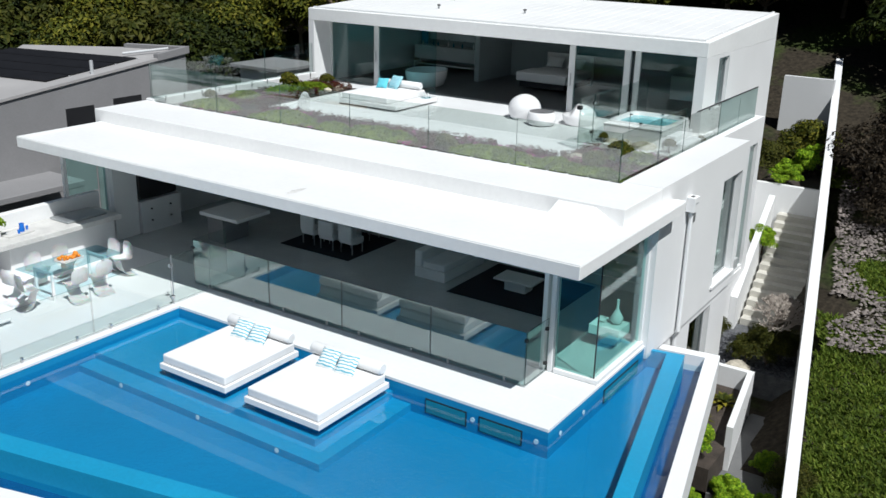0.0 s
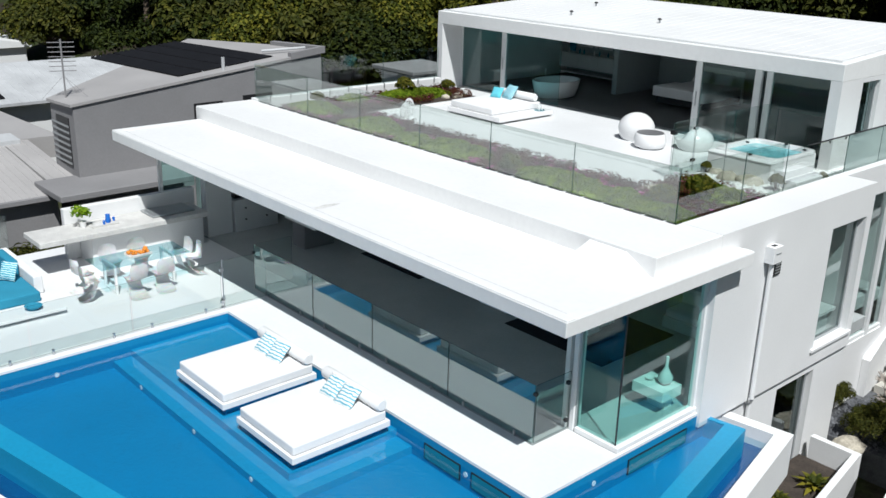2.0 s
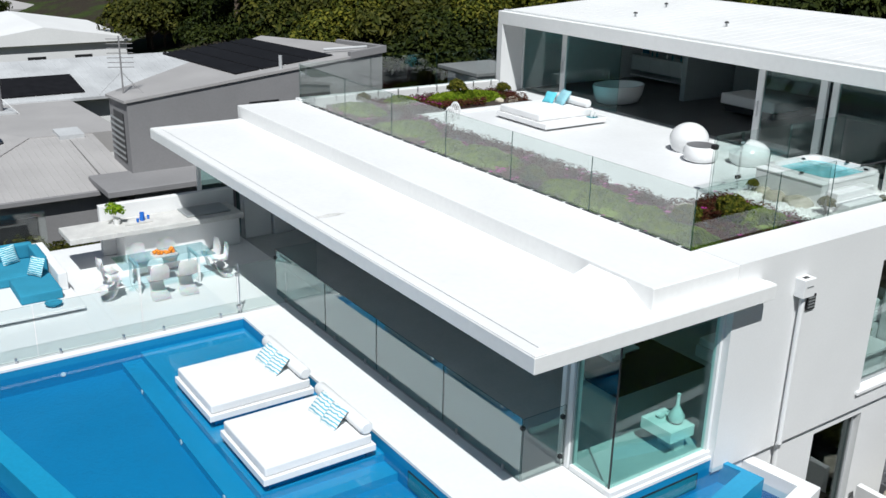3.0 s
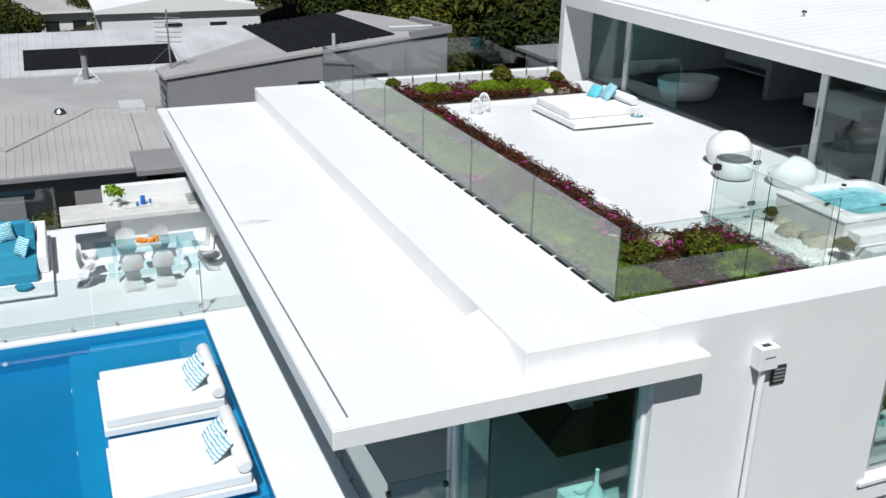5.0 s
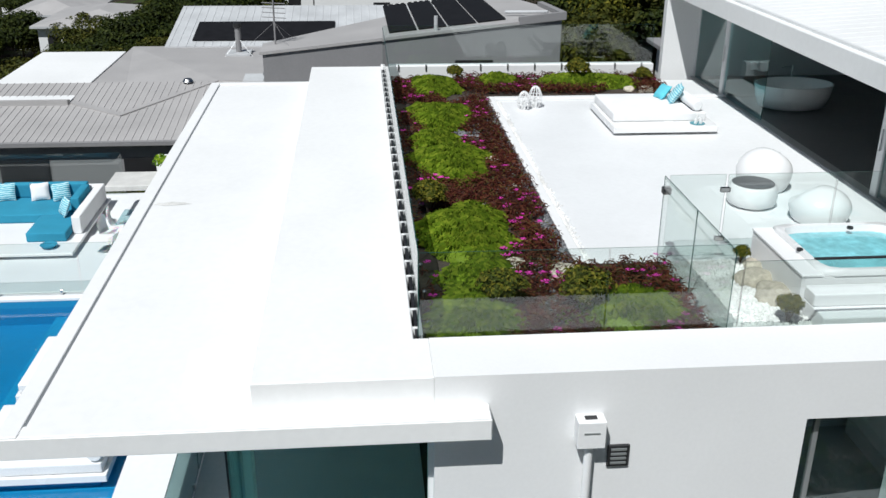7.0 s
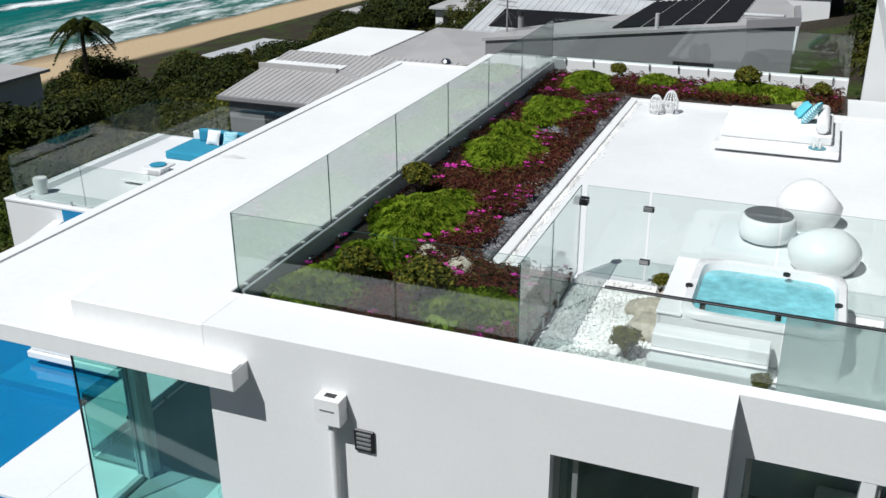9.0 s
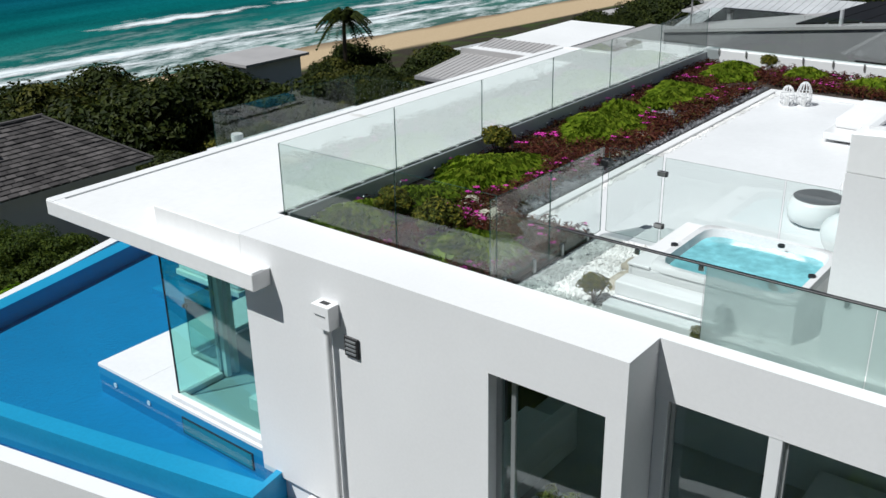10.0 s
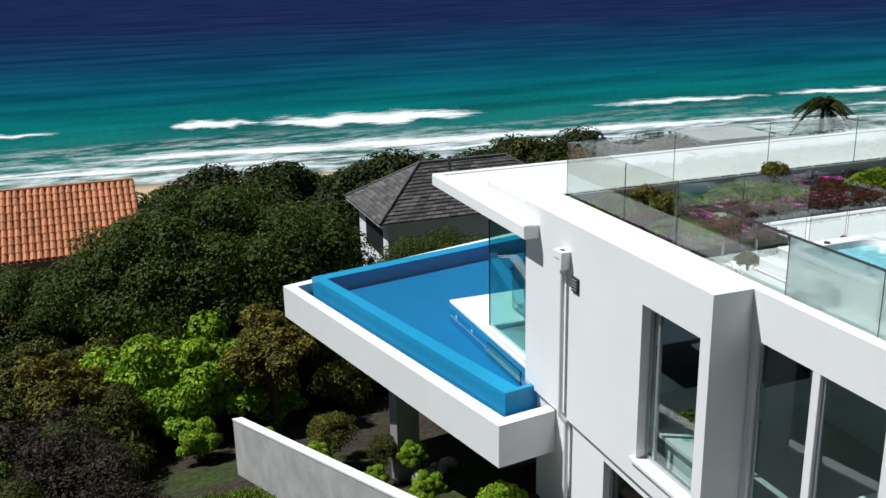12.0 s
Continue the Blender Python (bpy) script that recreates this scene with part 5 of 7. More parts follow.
pod_chair((-6.96, 11.18, FLOOR2), -135, 0.74, "tall rounded white pod chair beside the round table")
pod_chair((-5.26, 11.45, FLOOR2), -66, 0.60, "low rounded white pod chair by the glass fence")
t = thing("side_table", "round white drum table with a dark grey top", "table", (-6.08, 10.62, FLOOR2))
part("drum", lathe(B(), [(0.30, 0), (0.40, 0.06), (0.43, 0.20), (0.40, 0.36), (0.36, 0.40)], n=32), PLASTIC, t, smooth=60)
part("top", lathe(B(), [(0.355, 0.395), (0.36, 0.41), (0.34, 0.415)], n=32), mat("grey_tabletop", (0.13, 0.13, 0.135), 0.5, 0.15, 5, 0.1), t, "dark grey top")


def lantern(at, r, h):
    l = thing("lantern", "white woven cane lantern on the terrace", "lantern", at, group="white lanterns")
    for k in range(12):
        a = 2 * math.pi * k / 12
        pts = [(r * 0.75, 0.0), (r, h * 0.25), (r * 0.98, h * 0.6), (r * 0.6, h * 0.9), (r * 0.3, h)]
        bm = B()
        for (r0, z0), (r1, z1) in zip(pts, pts[1:]):
            rod(bm, (r0 * math.cos(a), r0 * math.sin(a), z0), (r1 * math.cos(a + 0.12), r1 * math.sin(a + 0.12), z1), 0.011, n=5)
        part("rib", bm, PLASTIC, l)
    for rr, z in ((r * 0.78, 0.012), (r, h * 0.3), (r * 0.95, h * 0.6), (r * 0.32, h)):
        bm = B()
        for k in range(16):
            a, b = 2 * math.pi * k / 16, 2 * math.pi * (k + 1) / 16
            rod(bm, (rr * math.cos(a), rr * math.sin(a), z), (rr * math.cos(b), rr * math.sin(b), z), 0.011, n=5)
        part("ring", bm, PLASTIC, l)
    part("candle", rod(B(), (0, 0, 0.0), (0, 0, h * 0.45), r * 0.4), CERAMIC, l)


lantern((-12.82, 7.74, FLOOR2), 0.15, 0.42)
lantern((-13.0, 8.04, FLOOR2), 0.16, 0.50)


def spa():
    s = thing("spa", "white hot tub filled with bubbling turquoise water", "hot tub")
    x0, x1, y0, y1, top = -3.68, -1.98, 9.62, 11.72, 3.82
    for u0, u1, v0, v1 in ((x0 + 0.015, x1 - 0.015, y0 + 0.015, y0 + 0.05), (x0 + 0.015, x1 - 0.015, y1 - 0.05, y1 - 0.015), (x0 + 0.015, x0 + 0.05, y0 + 0.053, y1 - 0.053), (x1 - 0.05, x1 - 0.015, y0 + 0.053, y1 - 0.053)):
        part("cabinet_panel", box(B(), u0, u1, v0, v1, FLOOR2, top - 0.06, 0.004), WHITE, s)
    bm = B()
    part("deck", box(B(), x0, x1, y0, y0 + 0.30, top - 0.058, top - 0.02, 0.008), WHITE, s)
    y0 += 0.26
    n = 48
    loops = []
    for sc, z, e in ((1.0, top - 0.055, 16), (1.0, top, 16), (0.98, top + 0.03, 12), (0.89, top + 0.025, 8), (0.86, top - 0.06, 7), (0.66, top - 0.45, 5)):
        ring = []
        for k in range(n):
            a = 2 * math.pi * k / n
            ca, sa = math.cos(a), math.sin(a)
            q = (abs(ca) ** e + abs(sa) ** e) ** (-1 / e)
            ring.append(bm.verts.new(((x0 + x1) / 2 + (x1 - x0) / 2 * sc * q * ca, (y0 + y1) / 2 + (y1 - y0) / 2 * sc * q * sa, z)))
        loops.append(ring)
    for a, b in zip(loops, loops[1:]):
        for k in range(n):
            bm.faces.new((a[k], a[(k + 1) % n], b[(k + 1) % n], b[k]))
    bm.faces.new(loops[-1])
    part("shell", bm, SPA_SHELL, s, "moulded white acrylic rim", smooth=50)
    bm = B()
    ring = []
    for k in range(n):
        a = 2 * math.pi * k / n
        ca, sa = math.cos(a), math.sin(a)
        q = (abs(ca) ** 7 + abs(sa) ** 7) ** (-1 / 7)
        ring.append(bm.verts.new(((x0 + x1) / 2 + (x1 - x0) / 2 * 0.858 * q * ca, (y0 + y1) / 2 + (y1 - y0) / 2 * 0.858 * q * sa, top - 0.07)))
    bm.faces.new(ring)
    part("water", bm, SPA_WATER, s, "pale turquoise bubbling water")
    for x, y in ((-2.7, 9.90), (-3.45, 11.0), (-2.15, 11.4), (-2.75, 11.62)):
        part("control", rod(B(), (x, y, top + 0.02), (x, y, top + 0.05), 0.045, n=14), BLACK, s)
    st = thing("spa_step", "white moulded step beside the hot tub", "step", (-1.62, 10.35, 3.286))
    part("tread", box(B(), -0.30, 0.30, -0.7, 0.6, 0.0, 0.22, 0.02, 2), PLASTIC, st)
    part("tread", box(B(), -0.30, 0.0, -0.7, 0.6, 0.222, 0.40, 0.02, 2), PLASTIC, st)


spa()


# ---- side wall fittings ----
def downpipe():
    d = thing("downpipe", "white rainwater head and downpipe on the side wall", "downpipe")
    bm = box(B(), 0.002, 0.20, 6.20, 6.52, 2.76, 3.10, 0.006)
    part("rain_head", bm, WHITE, d)
    part("slot", box(B(), 0.198, 0.206, 6.27, 6.45, 2.95, 2.97), GREY_FRAME, d)
    part("mouth", box(B(), 0.05, 0.13, 6.29, 6.43, 3.095, 3.104), BLACK, d)
    part("pipe", rod(B(), (0.09, 6.36, 2.76), (0.09, 6.36, -0.22), 0.05, n=14), WHITE, d, smooth=40)
    part("elbow", rod(B(), (0.09, 6.36, -0.20), (0.0, 6.46, -0.36), 0.055, n=14), WHITE, d, smooth=40)
    part("pipe", rod(B(), (0.0, 6.46, -0.34), (0.0, 6.46, -3.5), 0.05, n=14), WHITE, d, smooth=40)
    v = thing("wall_vent", "dark square louvred vent on the white wall", "vent")
    part("frame", box(B(), 0.002, 0.035, 6.60, 6.86, 2.38, 2.68, 0.012), BLACK, v)
    for i in range(4):
        part("slat", box(B(), 0.035, 0.05, 6.64, 6.82, 2.43 + i * 0.06, 2.455 + i * 0.06), GREY_FRAME, v)
    r = part("roof_drain", lathe(B(), [(0.05, 0), (0.06, 0.012), (0.03, 0.02)], n=16), GREY_FRAME, smooth=50)
    r.location = (-0.33, 2.28, 3.286)
    tagged(r, "small grey roof drain cap", "drain")
    for x, y in ((-12.2, 14.2), (-9.0, 14.6), (-13.0, 16.4)):
        z = 5.88 + (y - 12.06) * 0.06
        a = thing("roof_vent", "small dark vent pipe on the pavilion roof", "vent", (x, y, z), group="pavilion roof vents")
        part("pipe", rod(B(), (0, 0, -0.02), (0, 0, 0.10), 0.03), GREY_FRAME, a)
        part("cap", lathe(B(), [(0.07, 0.10), (0.055, 0.135), (0.02, 0.15)], n=14), BLACK, a)


downpipe()


# ---- side yard ----
PATH_GREY = mat("dark_path_concrete", (0.13, 0.13, 0.13), 0.85, 0.15, 1.5, 0.1, 20)


def side_yard():
    line = lambda y: 4.27 - 0.209 * y
    bm = B()
    pts = [(line(y), y) for y in (-3.3, 28.0)]
    poly = [(pts[0][0], pts[0][1]), (pts[1][0], pts[1][1]), (pts[1][0] + 0.24, pts[1][1]), (pts[0][0] + 0.24, pts[0][1])]
    prism(bm, poly, lambda x, y: -3.09 + 0.25 * y - 2.6, lambda x, y: -3.09 + 0.25 * y)
    structure("boundary_wall", bm, CONCRETE, "raw concrete boundary wall stepping up the slope")
    bm = B()
    poly = [(pts[0][0] - 0.015, pts[0][1] - 0.015), (pts[1][0] - 0.015, pts[1][1]), (pts[1][0] + 0.255, pts[1][1]), (pts[0][0] + 0.255, pts[0][1] - 0.015)]
    prism(bm, poly, lambda x, y: -3.088 + 0.25 * y, lambda x, y: -3.04 + 0.25 * y)
    structure("wall_capping", bm, WHITE, "white painted capping of the boundary wall")
    # stairs up the side of the house
    s = thing("side_stairs", "pale concrete stairs climbing beside the white wall", "stairs", kind="structure")
    for i in range(13):
        y, z = 13.95 + i * 0.36, -2.6 + i * 0.19
        part("step", prism(B(), [(-0.45 - 0.03 * i, y), (line(y) - 0.02, y), (line(y) - 0.1, y + 0.38), (-0.45 - 0.03 * i, y + 0.38)], -3.6, z, 0.0), STAIR, s)
    structure("stair_landing", prism(B(), [(-0.68, 10.8), (line(10.8), 10.8), (line(13.93), 13.93), (-0.68, 13.93)], -3.6, -2.8), GRAVEL, "dark gravel landing at the foot of the stairs")
    structure("path", prism(B(), [(0.6, 5.0), (line(5), 5.0), (line(9.4), 9.4), (1.35, 9.4)], -3.6, -3.35), PATH_GREY, "dark grey paved path beside the pool")
    structure("garden_wall_upper", prism(B(), [(-1.75, 18.65), (line(18.65), 18.65), (line(18.65), 18.85), (-1.75, 18.85)], -3.6, 0.62), WHITE, "white retaining wall above the stairs")
    structure("garden_wall_rear", prism(B(), [(-2.6, 24.0), (line(24.0), 24.0), (line(24.0), 24.2), (-2.6, 24.2)], -1.0, 3.6), WHITE, "white rear garden wall")
    structure("garden_terrace_soil", prism(B(), [(-1.79, 18.86), (line(18.86), 18.86), (line(24), 24.0), (-1.79, 24.0)], -3.6, 0.5), SOIL, "raised soil bed above the stairs")
    structure("stair_side_wall", prism(B(), [(-0.68, 13.4), (-0.47, 13.4), (-0.9, 18.1), (-1.1, 18.1)], -3.6, lambda x, y: -1.75 + (y - 13.4) * 0.45), WHITE, "white stair side wall")
    bm = prism(B(), [(0.11, 9.36), (1.25, 9.36), (1.25, 9.52), (0.11, 9.52)], -3.6, -2.2)
    prism(bm, [(1.10, 9.355), (1.252, 9.355), (1.72, 6.2), (1.56, 6.2)], -3.6, -2.2)
    structure("planter_wall", bm, WHITE, "white L-shaped planter wall")
    structure("planter_soil", prism(B(), [(-0.08, 5.0), (1.6, 5.0), (1.6, 6.2), (1.12, 9.34), (-0.08, 9.34)], -3.6, -2.75), SOIL, "dark soil in the planter")
    structure("undercroft", box(B(), -10.0, -0.4, -7.0, 2.29, -3.62, -3.5), SOIL, "shaded earth below the pool")
    for x, y in ((1.3, 0.2), (-3.5, -4.6), (-8.0, -5.4)):
        c = thing("pool_column", "square grey column carrying the pool", "column", (x, y, 0), kind="structure")
        part("shaft", box(B(), -0.3, 0.3, -0.3, 0.3, -6.5, -1.31, 0.01), GREY_WALL, c)


STAIR = mat("pale_stair_concrete", (0.50, 0.48, 0.43), 0.8, 0.1, 2, 0.06, 20)
side_yard()


# ---- neighbours ----
def ribbed_roof(parent, corners, m, step=0.36, h=0.02, thick=0.12):
    """A sloping metal roof over four corners (in order), with ribs from the first side to the third."""
    a, b, c, d = (Vector(p) for p in corners)
    bm = B()
    up = Vector((0, 0, 1))
    lo = [bm.verts.new(p - up * thick) for p in (a, b, c, d)]
    hi = [bm.verts.new(p) for p in (a, b, c, d)]
    fs = [bm.faces.new(lo[::-1]), bm.faces.new(hi)] + [bm.faces.new((lo[i], lo[(i + 1) % 4], hi[(i + 1) % 4], hi[i])) for i in range(4)]
    bmesh.ops.recalc_face_normals(bm, faces=fs)
    roof = part("roof", bm, m, parent, "ribbed metal roof")
    n = max(2, int((b - a).length / step))
    for i in range(n):
        t = (i + 0.5) / n
        p, q = a.lerp(b, t), d.lerp(c, t)
        side = (b - a).normalized() * 0.025
        bm = B()
        vs = [bm.verts.new(x - up * 0.005) for x in (p - side, p + side, q + side, q - side)]
        vt = [bm.verts.new(x + up * h) for x in (p - side * 0.5, p + side * 0.5, q + side * 0.5, q - side * 0.5)]
        bm.faces.new(vt)
        for k in range(4):
            bm.faces.new((vs[k], vs[(k + 1) % 4], vt[(k + 1) % 4], vt[k]))
        part("rib", bm, m, roof)
    return roof


def neighbours():
    zt = lambda x, y: 3.12 + 0.109 * (y - 0.9) + 0.04 * (x + 20.8)
    h = thing("grey_house", "grey rendered house with a sloping roof and solar mats", "house")
    plan = [(-20.8, 0.9), (-20.8, 10.25), (-24.0, 10.1), (-29.4, 9.3), (-22.6, 0.85)]
    part("wall", prism(B(), plan, -4, lambda x, y: zt(x, y) - 0.02), GREY_WALL, h)
    over = [(-20.74, 0.80), (-20.74, 10.3), (-24.0, 10.15), (-29.5, 9.35), (-22.66, 0.76)]
    part("roof", prism(B(), over, lambda x, y: zt(x, y) - 0.09, lambda x, y: zt(x, y)), GREY_ROOF, h, "pale grey flat-sheet roof")
    part("parapet", prism(B(), [(-20.72, 8.9), (-20.72, 10.38), (-24.0, 10.23), (-24.0, 10.05), (-20.95, 10.2), (-20.95, 8.9)], lambda x, y: zt(x, y) - 0.1, lambda x, y: zt(x, y) + 0.14), GREY_WALL, h)
    for y0, y1, z0, z1 in ((5.0, 6.1, 2.0, 2.7), (6.9, 8.1, 2.55, 2.8)):
        w = part("window", box(B(), -20.83, -20.78, y0, y1, z0, z1), BLACK, h, "dark window")
        part("frame", box(B(), -20.80, -20.76, y0 - 0.05, y1 + 0.05, z0 - 0.05, z0), GREY_FRAME, w)
    w = part("window", box(B(), -21.0 - 1.6, -21.2, 0.86, 0.91, 1.0, 2.6), BLACK, h, "dark slatted window")
    for i in range(7):
        part("slat", box(B(), -22.6, -21.2, 0.83, 0.86, 1.1 + i * 0.2, 1.16 + i * 0.2), GREY_FRAME, w)
    part("eave", box(B(), -21.2, -19.0, -0.4, 4.2, 0.55, 0.75, 0.02), GREY_WALL, h)
    for i in range(4):
        y0 = 4.85 + i * 0.95
        pts = [(-29.0, y0), (-21.5, y0), (-21.5, y0 + 0.88), (-29.0, y0 + 0.88)]
        part("solar_mat", prism(B(), pts, lambda x, y: zt(x, y) + 0.005, lambda x, y: zt(x, y) + 0.05), SOLAR, h, "black pool-heating mat")
        part("pipe", rod(B(), (-29.1, y0 + 0.90, zt(-29.1, y0 + 0.9) + 0.015), (-21.4, y0 + 0.90, zt(-21.4, y0 + 0.9) + 0.015), 0.014, n=6), PALE_ROOF, h)
        for k in range(4):
            y = y0 + 0.05 + k * 0.22
            part("mat_header", rod(B(), (-29.06, y, zt(-29, y) + 0.04), (-29.06, y + 0.13, zt(-29, y) + 0.05), 0.035, n=6), SOLAR, h)
    part("vent_pipe", rod(B(), (-21.0, 6.3, 3.6), (-21.0, 6.3, 4.15), 0.06), PALE_ROOF, h)
    part("roof_pipe", rod(B(), (-22.4, 8.7, zt(-22.4, 8.7) + 0.13), (-21.3, 9.9, zt(-21.3, 9.9) + 0.13), 0.05), PALE_ROOF, h)
    a = thing("antenna", "television antenna mast on the grey roof", "antenna", (-22.1, 1.2, zt(-22.1, 1.2)))
    part("mast", rod(B(), (0, 0, -0.05), (0, 0, 1.85), 0.028), GREY_WALL, a)
    for i in range(7):
        part("element", rod(B(), (-0.14, -0.38, 0.85 + i * 0.15), (0.14, 0.38, 0.85 + i * 0.15), 0.014, n=6), GREY_WALL, a)
    part("boom", rod(B(), (0.03, 0.0, 0.8), (0.03, 0, 1.82), 0.02, n=6), GREY_WALL, a)
    for dx, dy in ((0.7, 0.5), (-0.6, 0.6), (0.1, -0.8)):
        part("guy_wire", rod(B(), (0, 0, 0.7), (dx, dy, 0.03), 0.005, n=5), GREY_WALL, a)
    # low-roofed wing in front
    h = thing("grey_bungalow", "low grey bungalow with a ribbed metal roof", "house")
    part("wall", box(B(), -31.0, -20.42, -8.9, 0.0, -4.5, 0.45), GREY_WALL, h)
    ribbed_roof(h, [(-20.2, -9.2, 0.5), (-20.2, 0.0, 0.5), (-25.5, 0.0, 1.15), (-25.5, -9.2, 1.15)], GREY_ROOF, 0.24)
    heights = {(-23.4, -5.9): 0.95, (-22.2, -4.0): 0.80, (-25.5, -1.2): 1.19, (-25.3, 2.0): 1.17, (-33.4, 2.0): 0.94, (-33.4, -5.9): 0.94}
    part("upper_roof", prism(B(), list(heights), 0.4, lambda x, y: heights[round(x, 2), round(y, 2)], 0.0), GREY_ROOF, h, "smooth grey upper roof")
    part("white_roof", prism(B(), [(-23.45, -9.3), (-23.45, -5.92), (-32.0, -5.92), (-32.0, -9.3)], 0.4, 1.0), ROOF_WHITE, h, "white flat roof beside the grey one")
    part("white_roof_edge", prism(B(), [(-23.44, -9.35), (-23.3, -9.35), (-23.3, -5.95), (-23.44, -5.9)], 0.7, 1.06), GREY_ROOF, h)
    ribbed_roof(h, [(-19.6, 0.02, 0.55), (-19.6, 0.9, 0.55), (-25.5, 0.9, 1.15), (-25.5, 0.02, 1.15)], GREY_ROOF)
    part("gutter", box(B(), -20.26, -20.12, -9.2, 0.1, 0.36, 0.51, 0.01), GREY_WALL, h)
    part("skylight", prism(B(), [(-26.05, -0.3), (-25.05, -0.3), (-25.05, 0.55), (-26.05, 0.55)], lambda x, y: 0.9, lambda x, y: 1.24 - 0.06 * (x + 25.05)), PALE_ROOF, h, "pale roof skylight")
    part("flue", rod(B(), (-31.1, -1.1, 0.9), (-31.1, -1.1, 2.15), 0.12, n=16), GREY_WALL, h, "grey metal flue")
    part("cowl", lathe(B(), [(0.11, 0), (0.17, 0.04), (0.17, 0.20), (0.05, 0.24)], (-31.1, -1.1, 2.1), n=16), BLACK, h, "dark flue cowl")
    for dx, dy in ((0.5, 0.6), (0.5, -0.5)):
        part("flue_stay", rod(B(), (-31.1, -1.1, 1.7), (-31.1 + dx, -1.1 + dy, 1.02), 0.013, n=6), FRAME_WHITE, h)
    part("flashing", box(B(), -31.6, -30.6, -1.6, -0.6, 0.95, 1.12, 0.01), PALE_ROOF, h)
    part("roof_vent", lathe(B(), [(0.13, 0), (0.2, 0.06), (0.14, 0.15), (0.04, 0.18)], (-25.35, -2.27, 1.14), n=18), STEEL, h)
    for y0, y1 in ((-7.4, -5.9), (-3.6, -2.2)):
        w = part("window", box(B(), -20.45, -20.38, y0, y1, -2.0, -0.1), BLACK, h, "dark window")
        for i in range(4):
            part("shutter_slat", box(B(), -20.38, -20.34, y0, y1, -1.9 + i * 0.2, -1.78 + i * 0.2), FRAME_WHITE, w)
    h = thing("garden_shed", "low pale building with a dark flat roof", "shed")
    part("wall", box(B(), -21.4, -19.4, 13.6, 15.6, -2.0, 3.15), WHITE, h)
    part("roof", box(B(), -21.7, -19.1, 13.3, 15.9, 3.152, 3.30, 0.02), GREY_WALL, h, "dark flat roof")
    # long pale building behind
    h = thing("pale_house", "long house with a weathered pale metal roof", "house")
    part("wall", box(B(), -38.4, -33.5, -4.0, 9.5, -4.5, 1.0), WHITE, h)
    ribbed_roof(h, [(-33.0, -4.5, 1.0), (-33.0, 10.0, 1.0), (-38.5, 10.0, 1.9), (-38.5, -4.5, 1.9)], PALE_ROOF)
    part("solar_mat", prism(B(), [(-36.0, -3.4), (-33.6, -3.4), (-33.6, 2.8), (-36.0, 2.8)], lambda x, y: 1.02 + 0.164 * (-33 - x), lambda x, y: 1.07 + 0.164 * (-33 - x)), SOLAR, h, "black solar mat")
    h = thing("white_house", "white house with a low pitched roof", "house")
    part("wall", box(B(), -66, -55.7, 1.0, 11.2, -5, 0.35), WHITE, h)
    part("roof", prism(B(), [(-66.4, 0.6), (-55.4, 0.6), (-55.4, 6.0), (-55.4, 11.5), (-66.4, 11.5), (-66.4, 6.0)], 0.3, lambda x, y: 0.5 + 0.16 * (5.5 - abs(y - 6.0))), ROOF_WHITE, h)
    for y in (7.8, 4.9):
        part("window", box(B(), -55.73, -55.67, y, y + 1.1, -0.77, -0.47), BLACK, h)
    h = thing("blue_house", "small blue-grey house among trees", "house")
    part("wall", box(B(), -78, -68, 20, 30, -2, 3.8), mat("blue_paint", (0.12, 0.20, 0.30), 0.7), h)
    part("roof", prism(B(), [(-79, 19), (-67, 19), (-67, 31), (-79, 31)], 3.8, lambda x, y: 4.0 + 0.25 * (6 - abs(y - 25))), GREY_ROOF, h)
    rng = random.Random(11)
    spots = [(-85, -20, -4.0), (-98, -28, -5.0), (-84, -2, -0.5), (-110, -14, -2.5), (-96, 8, 1.0), (-120, -36, -6.5), (-100, -40, -8), (-39.9, -41.8, -3.6, 2.6, 2.0), (-75, -42, -8.5), (-130, 0, 0.5), (-112, 20, 3)]
    for x, y, z, *size in spots:
        z -= 2.1
        h = thing("beach_house", "distant white beach house among trees", "house", (x, y, 0), rng.uniform(-12, 12), group="distant houses")
        w, l = size or (rng.uniform(4, 6), rng.uniform(3.5, 5))
        part("wall", box(B(), -w, w, -l, l, -14, z), WHITE, h)
        rise = rng.choice((0.05, 0.2, 0.28))
        part("roof", prism(B(), [(-w - 0.5, -l - 0.5), (w + 0.5, -l - 0.5), (w + 0.5, l + 0.5), (-w - 0.5, l + 0.5)], z, lambda a, b: z + 0.2), rng.choice((ROOF_WHITE, PALE_ROOF, GREY_ROOF)), h)
        if rise > 0.1:
            bm = B()
            vs = [bm.verts.new(p) for p in ((-w - 0.5, -l - 0.5, z + 0.2), (w + 0.5, -l - 0.5, z + 0.2), (w + 0.5, l + 0.5, z + 0.2), (-w - 0.5, l + 0.5, z + 0.2), (-w * 0.4, 0, z + 0.2 + rise * l), (w * 0.4, 0, z + 0.2 + rise * l))]
            for f in ((0, 1, 5, 4), (2, 3, 4, 5), (1, 2, 5), (3, 0, 4)):
                bm.faces.new([vs[i] for i in f])
            part("hip", bm, GREY_ROOF, h)
        for k in range(3):
            part("window", box(B(), -w + 1 + k * 2.6, -w + 2.2 + k * 2.6, -l - 0.04, -l, z - 1.9, z - 0.7), BLACK, h)
            part("window", box(B(), w, w + 0.04, -l + 0.8 + k * 2.2, -l + 1.9 + k * 2.2, z - 1.9, z - 0.7), BLACK, h)


neighbours()


